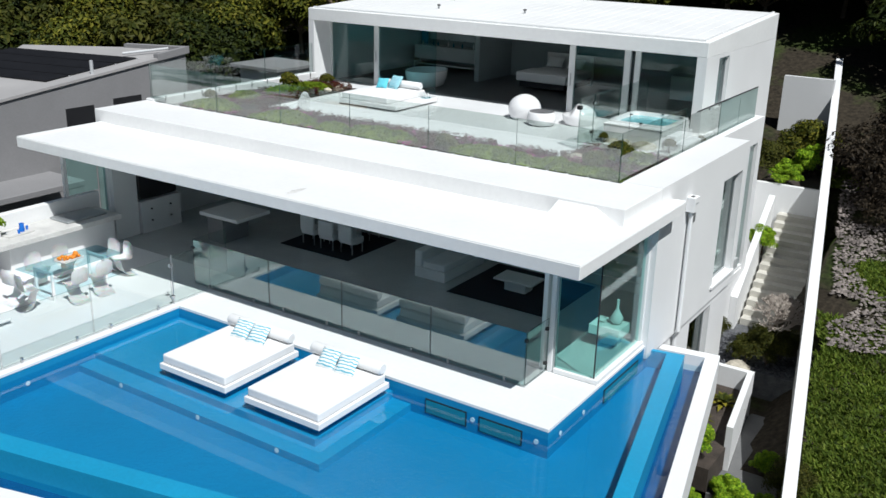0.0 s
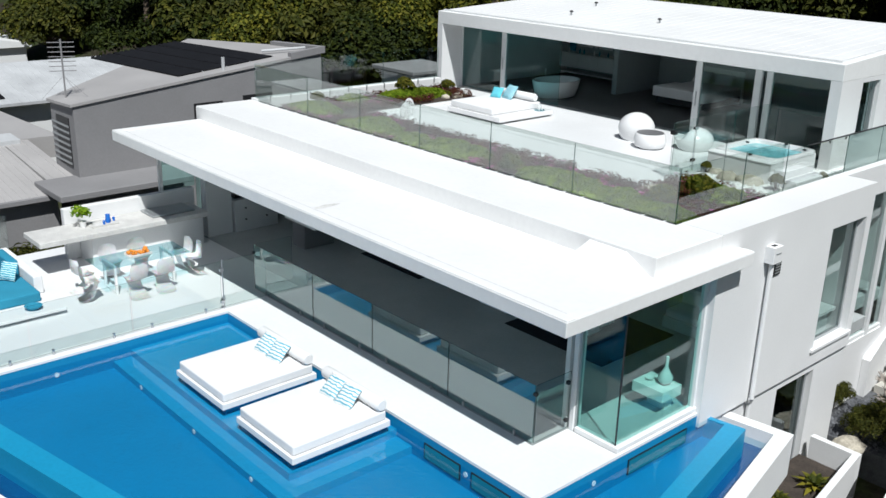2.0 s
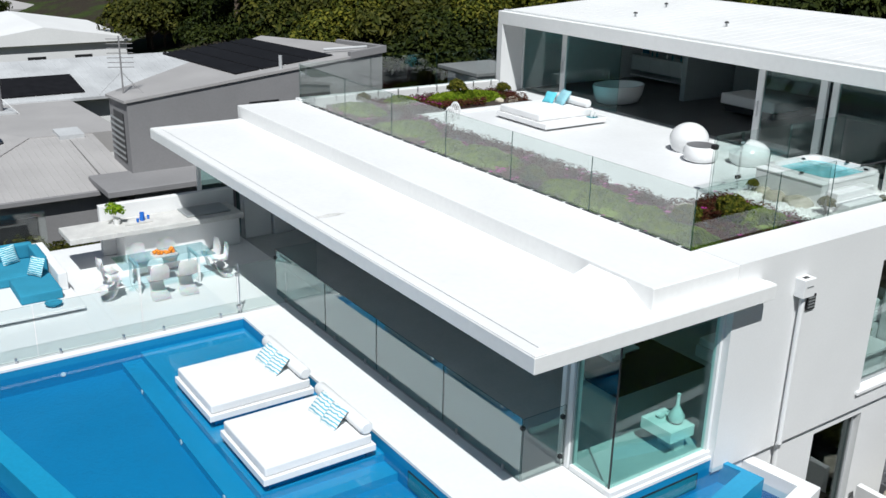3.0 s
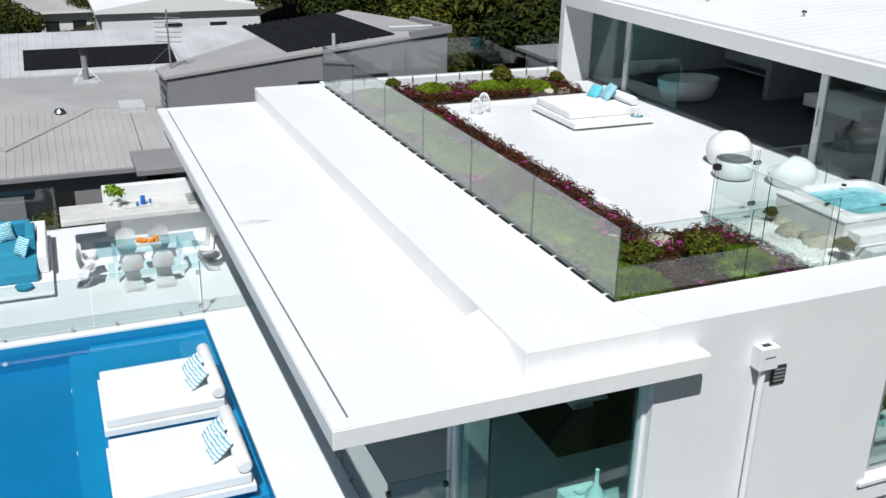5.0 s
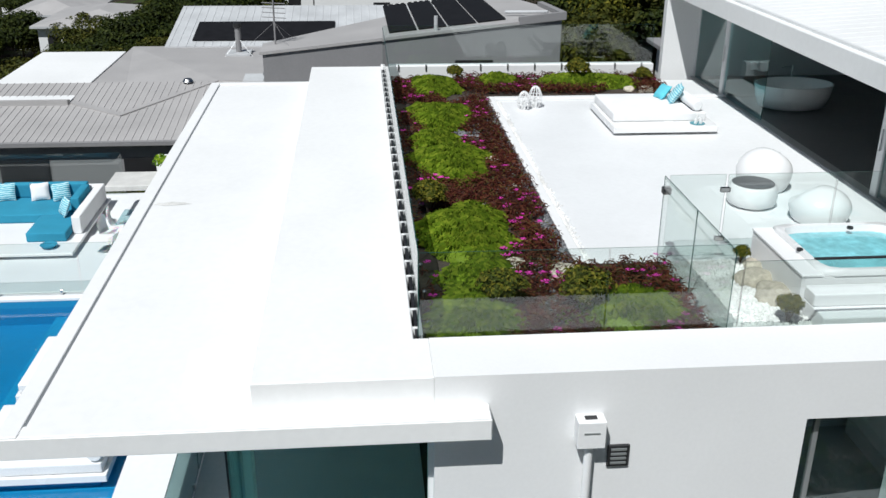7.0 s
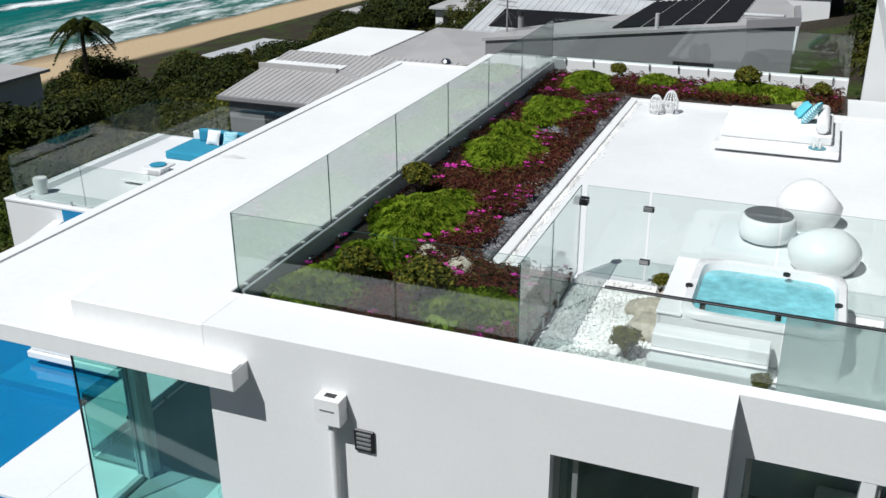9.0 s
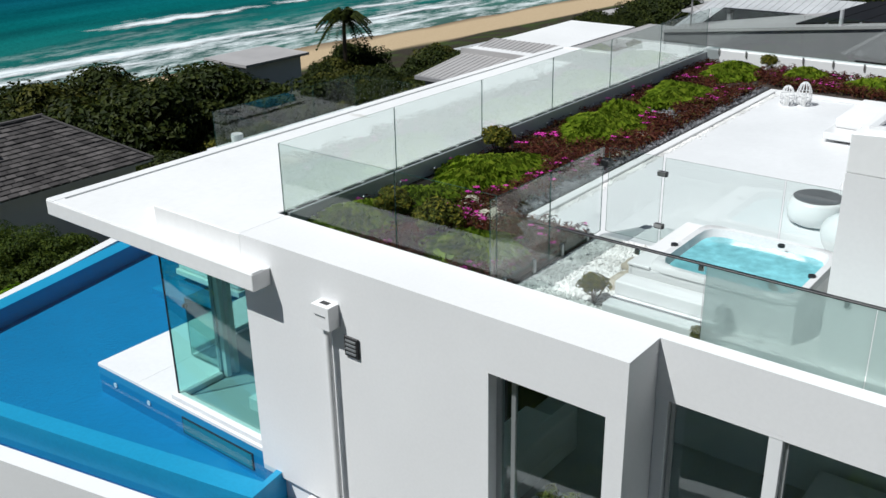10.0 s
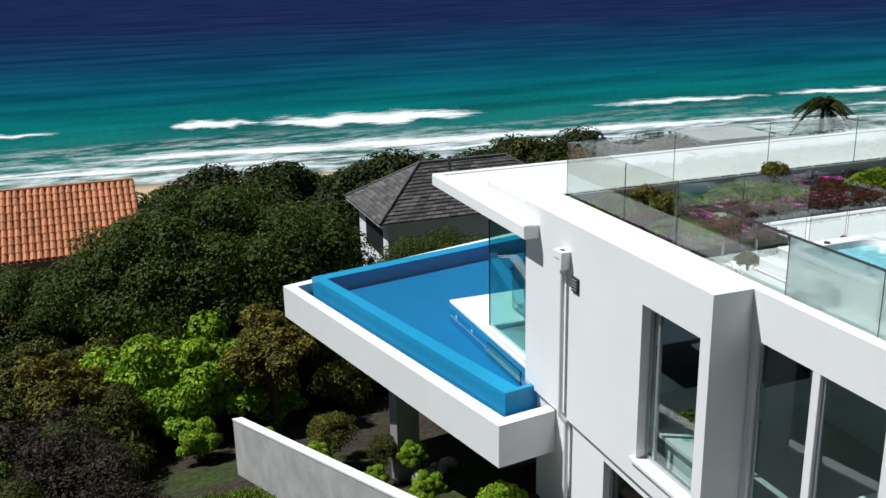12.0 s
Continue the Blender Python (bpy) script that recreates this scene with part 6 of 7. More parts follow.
def shingle_house():
    h = thing("shingle_house", "white house with a dark shingled hip roof", "house")
    x0, x1, y0, y1, ze, zr = -15.8, -4.5, -27.4, -21.0, -3.9, -1.75
    part("wall", box(B(), x0 + 0.6, x1 - 0.6, y0 + 0.6, y1 - 0.6, -11, ze), WHITE, h)
    ym = (y0 + y1) / 2
    n = 16
    bm = B()
    rng = random.Random(3)
    for i in range(n):
        t0, t1 = i / n, (i + 1) / n
        def ring(t, lift):
            ins = t * (y1 - y0) / 2
            z = ze + (zr - ze) * t + lift
            return [(x0 + ins * 1.0, y0 + ins, z), (x1 - ins, y0 + ins, z), (x1 - ins, y1 - ins, z), (x0 + ins, y1 - ins, z)]
        a, b = ring(t0, 0.07), ring(min(1, t1 + 0.02), 0.01)
        for k in range(4):
            p, q, r, s = Vector(a[k]), Vector(a[(k + 1) % 4]), Vector(b[(k + 1) % 4]), Vector(b[k])
            m = max(1, int((q - p).length / 0.45))
            for j in range(m):
                u0, u1 = j / m, (j + 0.94) / m
                dz = Vector((0, 0, rng.uniform(-0.012, 0.012)))
                vs = [bm.verts.new(v + dz) for v in (p.lerp(q, u0), p.lerp(q, u1), s.lerp(r, u1), s.lerp(r, u0))]
                bm.faces.new(vs)
                dn = [bm.verts.new(v - Vector((0, 0, 0.08))) for v in (p.lerp(q, u0), p.lerp(q, u1))]
                bm.faces.new((vs[0], dn[0], dn[1], vs[1]))
    rf = part("roof", bm, SHINGLE_ROOF, h, "dark weathered shingle roof")
    rf["kind"] = "stuff"
    bm = prism(B(), [(x0 + 0.05, y0 + 0.05), (x1 - 0.05, y0 + 0.05), (x1 - 0.05, y1 - 0.05), (x0 + 0.05, y1 - 0.05)], ze - 0.12, ze)
    part("eave", bm, WHITE, h)
    v = [Vector(p) for p in ((x0 + 0.1, y0 + 0.1, ze), (x1 - 0.1, y0 + 0.1, ze), (x1 - 0.1, y1 - 0.1, ze), (x0 + 0.1, y1 - 0.1, ze), (x0 + 3.2, ym, zr - 0.03), (x1 - 3.2, ym, zr - 0.03))]
    bm = B()
    w = [bm.verts.new(p) for p in v]
    for f in ((0, 1, 5, 4), (2, 3, 4, 5), (1, 2, 5), (3, 0, 4)):
        bm.faces.new([w[i] for i in f])
    part("roof_deck", bm, SHINGLE, h)
    part("ridge", rod(B(), (x0 + 3.1, ym, zr + 0.04), (x1 - 3.1, ym, zr + 0.04), 0.09, n=8), SHINGLE, h)
    for cx, cy in ((x0, y0), (x1, y0), (x1, y1), (x0, y1)):
        part("hip", rod(B(), (cx, cy, ze + 0.06), (x0 + 3.2 if cx == x0 else x1 - 3.2, ym, zr + 0.05), 0.07, n=8), SHINGLE, h)
    part("flue", rod(B(), (-9.0, -23.2, -2.4), (-9.0, -23.2, -1.3), 0.1), STEEL, h)
    part("window", box(B(), -5.13, -5.08, -25.5, -22.5, -6.0, -4.6), BLACK, h)


def per_island_mat(name, lo, hi):
    m, nt, p, out = node_mat(name)
    geo = nt.nodes.new("ShaderNodeNewGeometry")
    c = ramp(nt, geo.outputs["Random Per Island"], [(0, lo), (1, hi)]).outputs[0]
    n = tex_noise(nt, 1.5, 4)
    nt.links.new(blend(nt, 1.0, c, ramp(nt, n.outputs[0], [(0.3, (0.75, 0.75, 0.75)), (0.7, (1.2, 1.2, 1.2))]).outputs[0], "MULTIPLY"), p.inputs["Base Color"])
    p.inputs["Roughness"].default_value = 0.85
    return m


SHINGLE_ROOF = per_island_mat("shingles", (0.045, 0.040, 0.040), (0.12, 0.108, 0.105))
shingle_house()


def terracotta_house():
    h = thing("tiled_house", "house with an orange terracotta tiled roof", "house")
    zs = lambda y: -4.2 + (-22.9 - y) * 0.66
    part("wall", box(B(), 7.6, 27, -30.0, -23.6, -11, -4.5), CONCRETE, h)
    part("roof", prism(B(), [(6.3, -22.9), (28, -22.9), (28, -26.6), (6.3, -26.6)], lambda x, y: zs(y) - 0.2, lambda x, y: zs(y)), TERRACOTTA, h)
    part("roof", prism(B(), [(6.3, -26.6), (28, -26.6), (28, -30.4), (6.3, -30.4)], lambda x, y: -1.96 + (y + 26.6) * 0.6, lambda x, y: -1.76 + (y + 26.6) * 0.6), TERRACOTTA, h)
    part("ridge", rod(B(), (6.3, -26.6, -1.72), (28, -26.6, -1.72), 0.12, n=8), TERRACOTTA, h)
    bm = rod(B(), (0, 0.0, 0), (0, -0.44, 0.29), 0.135, 0.11, n=8)
    tile = bpy.data.meshes.new("tile")
    bm.to_mesh(tile)
    bm.free()
    tile.materials.append(TERRACOTTA)
    rt = random.Random(6)
    for i in range(33):
        for j in range(9):
            o = new("tile", tile)
            o.parent = h
            o.location = (6.4 + i * 0.29 + rt.uniform(-0.01, 0.01), -22.9 - j * 0.41, zs(-22.9 - j * 0.41) + 0.02)
    bm = B()
    for i in range(33, 74):
        rod(bm, (6.4 + i * 0.29, -22.9, zs(-22.9) + 0.02), (6.4 + i * 0.29, -26.5, zs(-26.5) + 0.02), 0.10, n=6)
    part("far_tiles", bm, TERRACOTTA, h)["kind"] = "stuff"
    part("fascia", box(B(), 6.3, 28, -22.95, -22.8, -4.7, -4.22), mat("pink_fascia", (0.45, 0.22, 0.15), 0.8), h)
    for i in range(9):
        part("vent_hole", box(B(), 9.8 + i * 0.8, 10.15 + i * 0.8, -23.6, -23.56, -5.5, -5.2), BLACK, h)
    part("lower_roof", prism(B(), [(8.6, -21.4), (28, -21.4), (28, -23.4), (8.6, -23.4)], lambda x, y: -6.6 - (y + 21.4) * 0.3, lambda x, y: -6.45 - (y + 21.4) * 0.3), TERRACOTTA, h)
    bm = B()
    for i in range(64):
        rod(bm, (8.7 + i * 0.29, -21.35, -6.43), (8.7 + i * 0.29, -23.35, -5.84), 0.09, n=6)
    part("lower_tiles", bm, TERRACOTTA, h)["kind"] = "stuff"


terracotta_house()


# ---- plants ----
def tree_thing(name, label, seed, rx, ry, rz, trunk, lobes, lobe, count, leaf, m, bark=BARK, group="trees on the slope"):
    """A tree with its foot at the origin: tapered trunk, limbs to the lobes, and a crown of single leaves."""
    rng = np.random.default_rng(seed)
    t = thing(name, label, "tree", group=group)
    c, r = crown_lobes(rng, rx, ry, rz, lobes, lobe)
    c[:, 2] += trunk + rz * 0.35
    bm = B()
    rod(bm, (0, 0, -0.4), (0.1, 0.05, trunk), 0.05 * trunk + 0.08, 0.03 * trunk + 0.05, n=9)
    for k in range(0, lobes, max(1, lobes // 9)):
        mid = Vector((0.1, 0.05, trunk)).lerp(Vector(c[k]), 0.5) + Vector((0, 0, 0.2))
        rod(bm, (0.1, 0.05, trunk * 0.92), mid, 0.03 * trunk + 0.03, 0.03, n=6)
        rod(bm, mid, c[k], 0.035, 0.012, n=5)
    part("trunk", bm, bark, t)
    q, f = leaves(rng, c, r, count, leaf)
    mesh_part("crown", q.tolist(), f.tolist(), m, t)
    return t


def spiky_tree(seed, label):
    """A screw pine: branching stems with tufts of long drooping blades."""
    rng = np.random.default_rng(seed)
    t = thing("screw_pine", label, "tree", group="screw pines behind the house")
    bm = B()
    verts, faces = [], []
    rod(bm, (0, 0, -0.4), (0, 0, 2.2), 0.16, 0.12, n=8)
    for k in range(26):
        d = rng.normal(size=3)
        d /= np.linalg.norm(d)
        c = np.array([d[0] * 2.3, d[1] * 2.3, 3.6 + d[2] * 1.9])
        rod(bm, (0, 0, 2.1), tuple(c), 0.07, 0.04, n=5)
        for j in range(60):
            a, tilt, ln = rng.random() * 6.283, rng.uniform(-0.1, 1.3), rng.uniform(0.6, 1.1)
            out = np.array([math.cos(a) * math.cos(tilt), math.sin(a) * math.cos(tilt), math.sin(tilt)])
            side = np.array([-math.sin(a), math.cos(a), 0]) * 0.035
            m1 = c + out * ln * 0.6
            tip = c + out * ln + np.array([0, 0, -0.35 * ln])
            i = len(verts)
            verts += [tuple(c - side), tuple(c + side), tuple(m1 + side), tuple(m1 - side), tuple(tip)]
            faces += [(i, i + 1, i + 2, i + 3), (i + 3, i + 2, i + 4)]
    part("trunk", bm, BARK, t)
    mesh_part("crown", verts, faces, LEAF_YELLOW, t)
    return t


def palm_thing(label):
    rng = np.random.default_rng(21)
    t = thing("palm_tree", label, "palm tree", group="palms")
    bm = B()
    pts = [(0, 0, -0.5), (0.1, 0, 2), (0.15, 0.1, 4.2), (0.1, 0.1, 6.2)]
    for a, b, r0, r1 in zip(pts, pts[1:], (0.24, 0.2, 0.17), (0.2, 0.17, 0.15)):
        rod(bm, a, b, r0, r1, n=8)
    part("trunk", bm, BARK, t)
    verts, faces = [], []
    for k in range(70):
        a, tilt, ln = k * 2.4, rng.uniform(-0.7, 1.35), rng.uniform(2.0, 2.7)
        out = np.array([math.cos(a), math.sin(a), 0])
        side = np.array([-math.sin(a), math.cos(a), 0])
        for s in range(16):
            u = (s + 1) / 16
            p = np.array([0.1, 0.1, 6.2]) + out * ln * u * math.cos(tilt) + np.array([0, 0, ln * (u * math.sin(tilt) - 0.75 * u * u)])
            for sg in (-1, 1):
                tip = p + side * sg * 0.62 * (1 - 0.6 * u) + out * 0.3 + np.array([0, 0, -0.2])
                i = len(verts)
                verts += [tuple(p), tuple(p + out * 0.26), tuple(tip)]
                faces.append((i, i + 1, i + 2))
    mesh_part("crown", verts, faces, LEAF_FAR, t)
    return t


def plant(base, x, y, s=1.0, turn=0.0, z=None):
    m = pose(x, y, ground_z(x, y) if z is None else z, 0, 0, turn) @ Matrix.Scale(s, 4)
    c = copy_thing(base, m)
    c.scale = (s, s, s)
    return c


def trees():
    broad = tree_thing("broad_tree", "dense dark green coastal tree on the slope", 1, 3.2, 3.0, 2.4, 1.3, 46, 1.0, 21000, 0.095, LEAF_DARK)
    broad.matrix_basis = pose(4.2, -18.5, -9.6, 0, 0, 0)
    olive = tree_thing("olive_tree", "olive-green coastal tree with an uneven crown", 2, 2.3, 2.1, 2.2, 1.1, 46, 0.85, 11000, 0.10, LEAF_OLIVE)
    olive.matrix_basis = pose(1.2, -12.8, -8.0, 0, 0, 40)
    bright = tree_thing("bright_tree", "bright lime-green round tree among shrubs", 3, 1.6, 1.6, 1.7, 0.8, 44, 0.50, 13000, 0.085, LEAF_BRIGHT)
    bright.matrix_basis = pose(6.2, -8.2, -6.9, 0, 0, 0)
    yellow = tree_thing("yellow_tree", "yellow-green leafy tree on the slope", 4, 2.1, 2.1, 2.0, 1.0, 34, 0.85, 8500, 0.115, LEAF_MOSS)
    yellow.matrix_basis = pose(-3.5, -14.0, -8.2, 0, 0, 0)
    far_dark = tree_thing("far_tree", "distant dense dark green tree", 12, 3.3, 3.1, 2.5, 1.0, 50, 1.1, 9000, 0.15, LEAF_FAR, group="distant trees")
    far_dark.matrix_basis = pose(-30, -40, -12.0, 0, 0, 0)
    far_olive = tree_thing("far_tree", "distant olive-green tree in the scrub", 13, 2.7, 2.5, 2.3, 0.8, 40, 0.95, 6000, 0.155, LEAF_OLIVE, group="distant trees")
    far_olive.matrix_basis = pose(-36, -37, -12.0, 0, 0, 0)
    low = tree_thing("scrub_bush", "low tangled coastal scrub bush", 14, 1.9, 1.8, 1.1, 0.2, 34, 0.6, 3200, 0.11, LEAF_OLIVE, group="scrub bushes")
    low.matrix_basis = pose(9.0, -5.5, -6.2, 0, 0, 0)
    spread = tree_thing("spreading_tree", "wide dense dark green coastal tree with a domed crown", 31, 6.1, 4.6, 2.9, 4.6, 190, 1.05, 70000, 0.085, LEAF_DARK)
    spread.matrix_basis = pose(3.9, -13.6, -8.3, 0, 0, 0)
    plant(spread, -6.5, -17.5, 0.62, 130, -9.0)
    plant(spread, 12.5, -16.5, 0.72, 200, -8.9)
    bronze = tree_thing("bronze_tree", "tree with bronze and orange-brown new leaves", 32, 1.5, 1.5, 1.7, 2.0, 40, 0.5, 10000, 0.08, LEAF_BRONZE)
    bronze.matrix_basis = pose(3.3, -7.4, -6.6, 0, 0, 0)
    plant(bronze, 9.8, -7.6, 0.9, 60)
    bramble = tree_thing("bramble", "tangle of dry brown and dark stems", 33, 2.2, 2.2, 1.6, 0.3, 50, 0.7, 9000, 0.075, LEAF_DRY, group="brambles on the slope")
    bramble.matrix_basis = pose(2.0, 20.6, 0.2, 0, 0, 0)
    for x, y, s in ((2.6, 18.6, 0.6), (3.0, 22.8, 1.1), (9.6, -1.2, 0.9), (10.6, -4.0, 1.0), (8.4, 0.8, 0.6)):
        plant(bramble, x, y, s, 70 * x)
    rng = random.Random(5)
    for x, y, s, b in ((-0.5, -17.5, 0.95, broad), (8.2, -17.0, 0.9, broad), (2.5, -23.5, 1.05, broad), (6.3, -23.0, 0.8, broad), (7.3, -9.2, 1.15, bright), (5.2, -8.6, 1.2, bright), (3.2, -8.0, 0.55, bright),
                       (10.5, -10.5, 0.9, olive), (12.0, -6.0, 0.8, olive), (9.5, -4.0, 0.5, broad), (12.5, -1.5, 0.55, broad), (8.6, -7.0, 0.6, olive), (10.8, 1.0, 0.5, olive),
                       (6.0, -5.5, 0.45, bright), (14.0, -9.0, 0.95, broad), (15.0, -3.0, 0.85, olive), (-8.0, -14.5, 0.9, yellow), (-12.0, -14.0, 0.9, olive), (-16.0, -15.0, 1.0, olive),
                       (-20.0, -18.0, 1.0, broad), (-13.0, -11.5, 0.8, yellow), (-17.0, -12.0, 0.85, yellow), (-20.5, -14.0, 0.85, broad), (0.5, -10.5, 0.65, olive), (-1.0, -14.5, 0.7, yellow), (-3.6, -11.6, 1.45, bright), (-6.5, -12.0, 1.2, bright), (-1.2, -10.6, 0.8, bright), (-9.5, -12.5, 1.1, yellow), (-10.0, -11.5, 0.6, olive), (7.8, -25.5, 1.15, broad), (10.2, -21.5, 1.1, broad), (5.4, -20.6, 1.05, broad), (8.8, -13.8, 0.9, yellow), (0.8, -8.6, 0.5, yellow), (-6.2, -19.0, 0.85, broad), (-2.6, -20.6, 0.9, broad), (-9.6, -18.6, 0.85, broad), (-5.0, -16.4, 0.8, yellow), (-1.0, -23.0, 0.9, broad)):
        plant(b, x, y, s * rng.uniform(0.95, 1.08), rng.uniform(0, 360))
    for i in range(110):
        x, y = rng.uniform(-6, 17), rng.uniform(-22, -2)
        if x < 4.27 - 0.209 * y + 0.8 and y > -9:
            continue
        plant(low, x, y, rng.uniform(0.6, 1.15), rng.uniform(0, 360))
    for i in range(84):
        x = -95 + i * 1.42 + rng.uniform(-1, 1)
        y = -33 - rng.uniform(0, 15) - 3 if x > -30 else -31 - rng.uniform(0, 15 if x > -50 else 9)
        s = rng.uniform(1.15, 1.6) if x > -38 else rng.uniform(0.5, 0.9)
        plant(rng.choice((far_dark, far_olive, far_dark)), x, y, s, rng.uniform(0, 360))
    for i in range(34):
        x, y = rng.uniform(-60, -19), rng.uniform(-33, -17)
        plant(rng.choice((far_dark, far_olive, yellow)), x, y, rng.uniform(0.7, 1.05), rng.uniform(0, 360))
    # behind and beside the house, up the slope
    spiky = spiky_tree(6, "screw pine with tufts of long yellow-green blades")
    spiky.matrix_basis = pose(-24.5, 24.0, ground_z(-24.5, 24) - 0.4, 0, 0, 0)
    for x, y, s in ((-28.0, 26.0, 1.05), (-20.5, 26.5, 1.0), (-17.0, 24.0, 0.8), (-33, 27, 1.1)):
        plant(spiky, x, y, s, rng.uniform(0, 360))
    for i in range(46):
        x, y = rng.uniform(-66, -27), rng.uniform(13, 30)
        if x > -31 and y < 15 or (x > -43 and y < 14):
            continue
        plant(rng.choice((far_dark, far_dark, far_olive, yellow)), x, y, rng.uniform(0.8, 1.25), rng.uniform(0, 360))
    for x, y, s, b in ((4.2, 22.5, 0.6, bright), (6.0, 23.0, 0.75, bright), (5.5, 26.0, 0.9, bright), (8.5, 24.0, 0.8, broad), (3.2, 25.0, 0.6, bright), (7.5, 19.0, 0.8, low), (6.2, 16.0, 0.7, low), (9.0, 17.0, 0.9, low), (6.5, 12.5, 0.6, low), (8.3, 14.5, 0.7, low), (7.6, 21.5, 1.0, low)):
        plant(b, x, y, s, rng.uniform(0, 360))
    for i in range(46):
        x = -62 + i * 1.6
        y = rng.uniform(27, 44)
        plant(rng.choice((far_dark, far_dark, far_olive)), x, y, rng.uniform(0.95, 1.4), rng.uniform(0, 360))
    for i in range(14):
        plant(far_dark, -66 + i * 6, 52 + rng.uniform(-3, 3), 1.8, rng.uniform(0, 360))
    for x, y, s in ((4.5, 27, 0.9), (7.5, 25, 0.8), (6, 31, 1.1), (9.5, 30, 1.1), (3.0, 32, 1.0), (12, 26, 1.0), (11, 35, 1.3), (8.0, 20.5, 0.5), (7.5, 17.5, 0.45), (5.0, 12.0, 0.25), (5.2, 15.0, 0.3)):
        plant(broad if s > 0.55 else bright, x, y, s, rng.uniform(0, 360))
    for i in range(26):
        x, y = rng.uniform(-64, -41), rng.uniform(-20, -1)
        plant(rng.choice((far_dark, far_dark, far_olive)), x, y, rng.uniform(0.7, 0.95), rng.uniform(0, 360))
    for i in range(44):
        x, y = rng.uniform(-118, -58), rng.uniform(-37, 8)
        plant(rng.choice((far_dark, far_dark, far_olive)), x, y, rng.uniform(0.75, 1.15), rng.uniform(0, 360))
    for i in range(40):
        x, y = rng.uniform(-64, -26), rng.uniform(-46, -29)
        plant(rng.choice((far_dark, far_dark, far_olive)), x, y, rng.uniform(0.75, 1.0), rng.uniform(0, 360))
    pt = palm_thing("tall coconut palm above the coastal scrub")
    pt.matrix_basis = pose(-52.0, -44.2, -10.6, 0, 0, 0)
    for x, y, s in ((-41.0, 18.0, 1.1), (-46, 15, 1.0)):
        plant(pt, x, y, s, rng.uniform(0, 360))
    # shrubs beside the house
    for x, y, s, b, z in ((1.0, 5.6, 0.30, bright, -2.85), (2.2, 4.0, 0.26, bright, -3.7), (2.6, 1.8, 0.22, bright, -3.9), (1.9, 0.2, 0.2, olive, -4.2), (3.2, 6.0, 0.25, olive, -3.5), (2.9, 3.0, 0.24, bright, -3.8), (3.4, -0.6, 0.25, bright, -4.4),
                          (-0.9, 19.2, 0.32, bright, 0.4), (-0.5, 21.0, 0.42, bright, 0.4), (-0.9, 22.4, 0.5, yellow, 0.4), (-2.0, 19.6, 0.4, olive, 0.4), (-0.75, 16.6, 0.3, bright, -1.2), (-0.7, 12.2, 0.2, olive, -2.8),
                          (2.8, -1.9, 0.3, yellow, -4.7), (4.3, -3.9, 0.3, bright, -5.6), (2.3, -2.9, 0.22, olive, -5.0)):
        plant(b, x, y, s, rng.uniform(0, 360), z)
    # bare frangipani
    f = thing("frangipani", "bare grey frangipani tree with forked branches", "tree", (1.0, 11.6, -2.8))
    bm = B()
    r2 = random.Random(9)

    def fork(p, d, ln, r, n):
        q = p + d * ln
        rod(bm, p, q, r, r * 0.75, n=6)
        if n:
            for k in range(3):
                dd = (d + Vector((r2.uniform(-1, 1), r2.uniform(-1, 1), r2.uniform(-0.1, 0.5))) * 0.95).normalized()
                fork(q, dd, ln * 0.80, r * 0.74, n - 1)
    fork(Vector((0, 0, 0)), Vector((0, 0, 1)), 0.55, 0.055, 6)
    part("branchwork", bm, TWIG, f)
    for x, y, s in ((1.1, 11.4, 0.30), (0.55, 11.2, 0.22), (1.3, 12.1, 0.25)):
        plant(olive, x, y, s, 90 * x, -2.82)
    sv, sf = [], []
    g2 = np.random.default_rng(41)
    for k in range(1500):
        y = g2.uniform(10.85, 13.25)
        o = g2.normal(size=(6, 3)) * 0.2 + np.array([[1, 0, 0], [0, 1, 0], [-1, 0, 0], [0, -1, 0], [0, 0, 0.7], [0, 0, -0.6]])
        sv.extend((np.array([g2.uniform(-0.6, 4.2 - 0.209 * y), y, -2.79]) + o * g2.uniform(0.025, 0.06)).tolist())
        i = 6 * k
        sf.extend([(i + u, i + v, i + 4) for u, v in ((0, 1), (1, 2), (2, 3), (3, 0))])
    tagged(mesh_part("dark_pebbles", sv, sf, per_island_mat("dark_pebble_stones", (0.03, 0.032, 0.038), (0.16, 0.165, 0.18))), "dark loose pebbles on the landing", "pebbles", kind="stuff")
    for x, y, s, z in ((2.0, 5.2, 0.32, -3.55), (2.5, 6.6, 0.30, -3.4), (1.75, 3.2, 0.34, -3.6), (2.35, 4.6, 0.40, -3.6), (1.5, 1.4, 0.3, -3.7), (1.4, 4.4, 0.28, -3.6), (2.9, 4.9, 0.3, -3.5)):
        plant(bright, x, y, s * 0.72, 50 * x, z)
    for i, (x, y, w) in enumerate(((0.44, 0.06, 0.12), (0.38, 0.47, 0.15), (0.75, 0.56, 0.18), (0.07, 0.09, 0.21), (1.08, 0.72, 0.24))):
        o = part("rock", rock_bm(40 + i, w * 1.2, w, w * 0.7), ROCKW, smooth=60)
        o.matrix_basis = pose(x, y, ground_z(x, y) + 0.12, 0, 0, 53 * i)
        tagged(o, "pale stone on the dark garden soil", "rock", "stones below the pool")
    for x, y, w in ((-18.2, -2.4, 0.85), (-18.4, -1.0, 0.8)):
        plant(olive, x, y, w, 90 * y, -3.6)
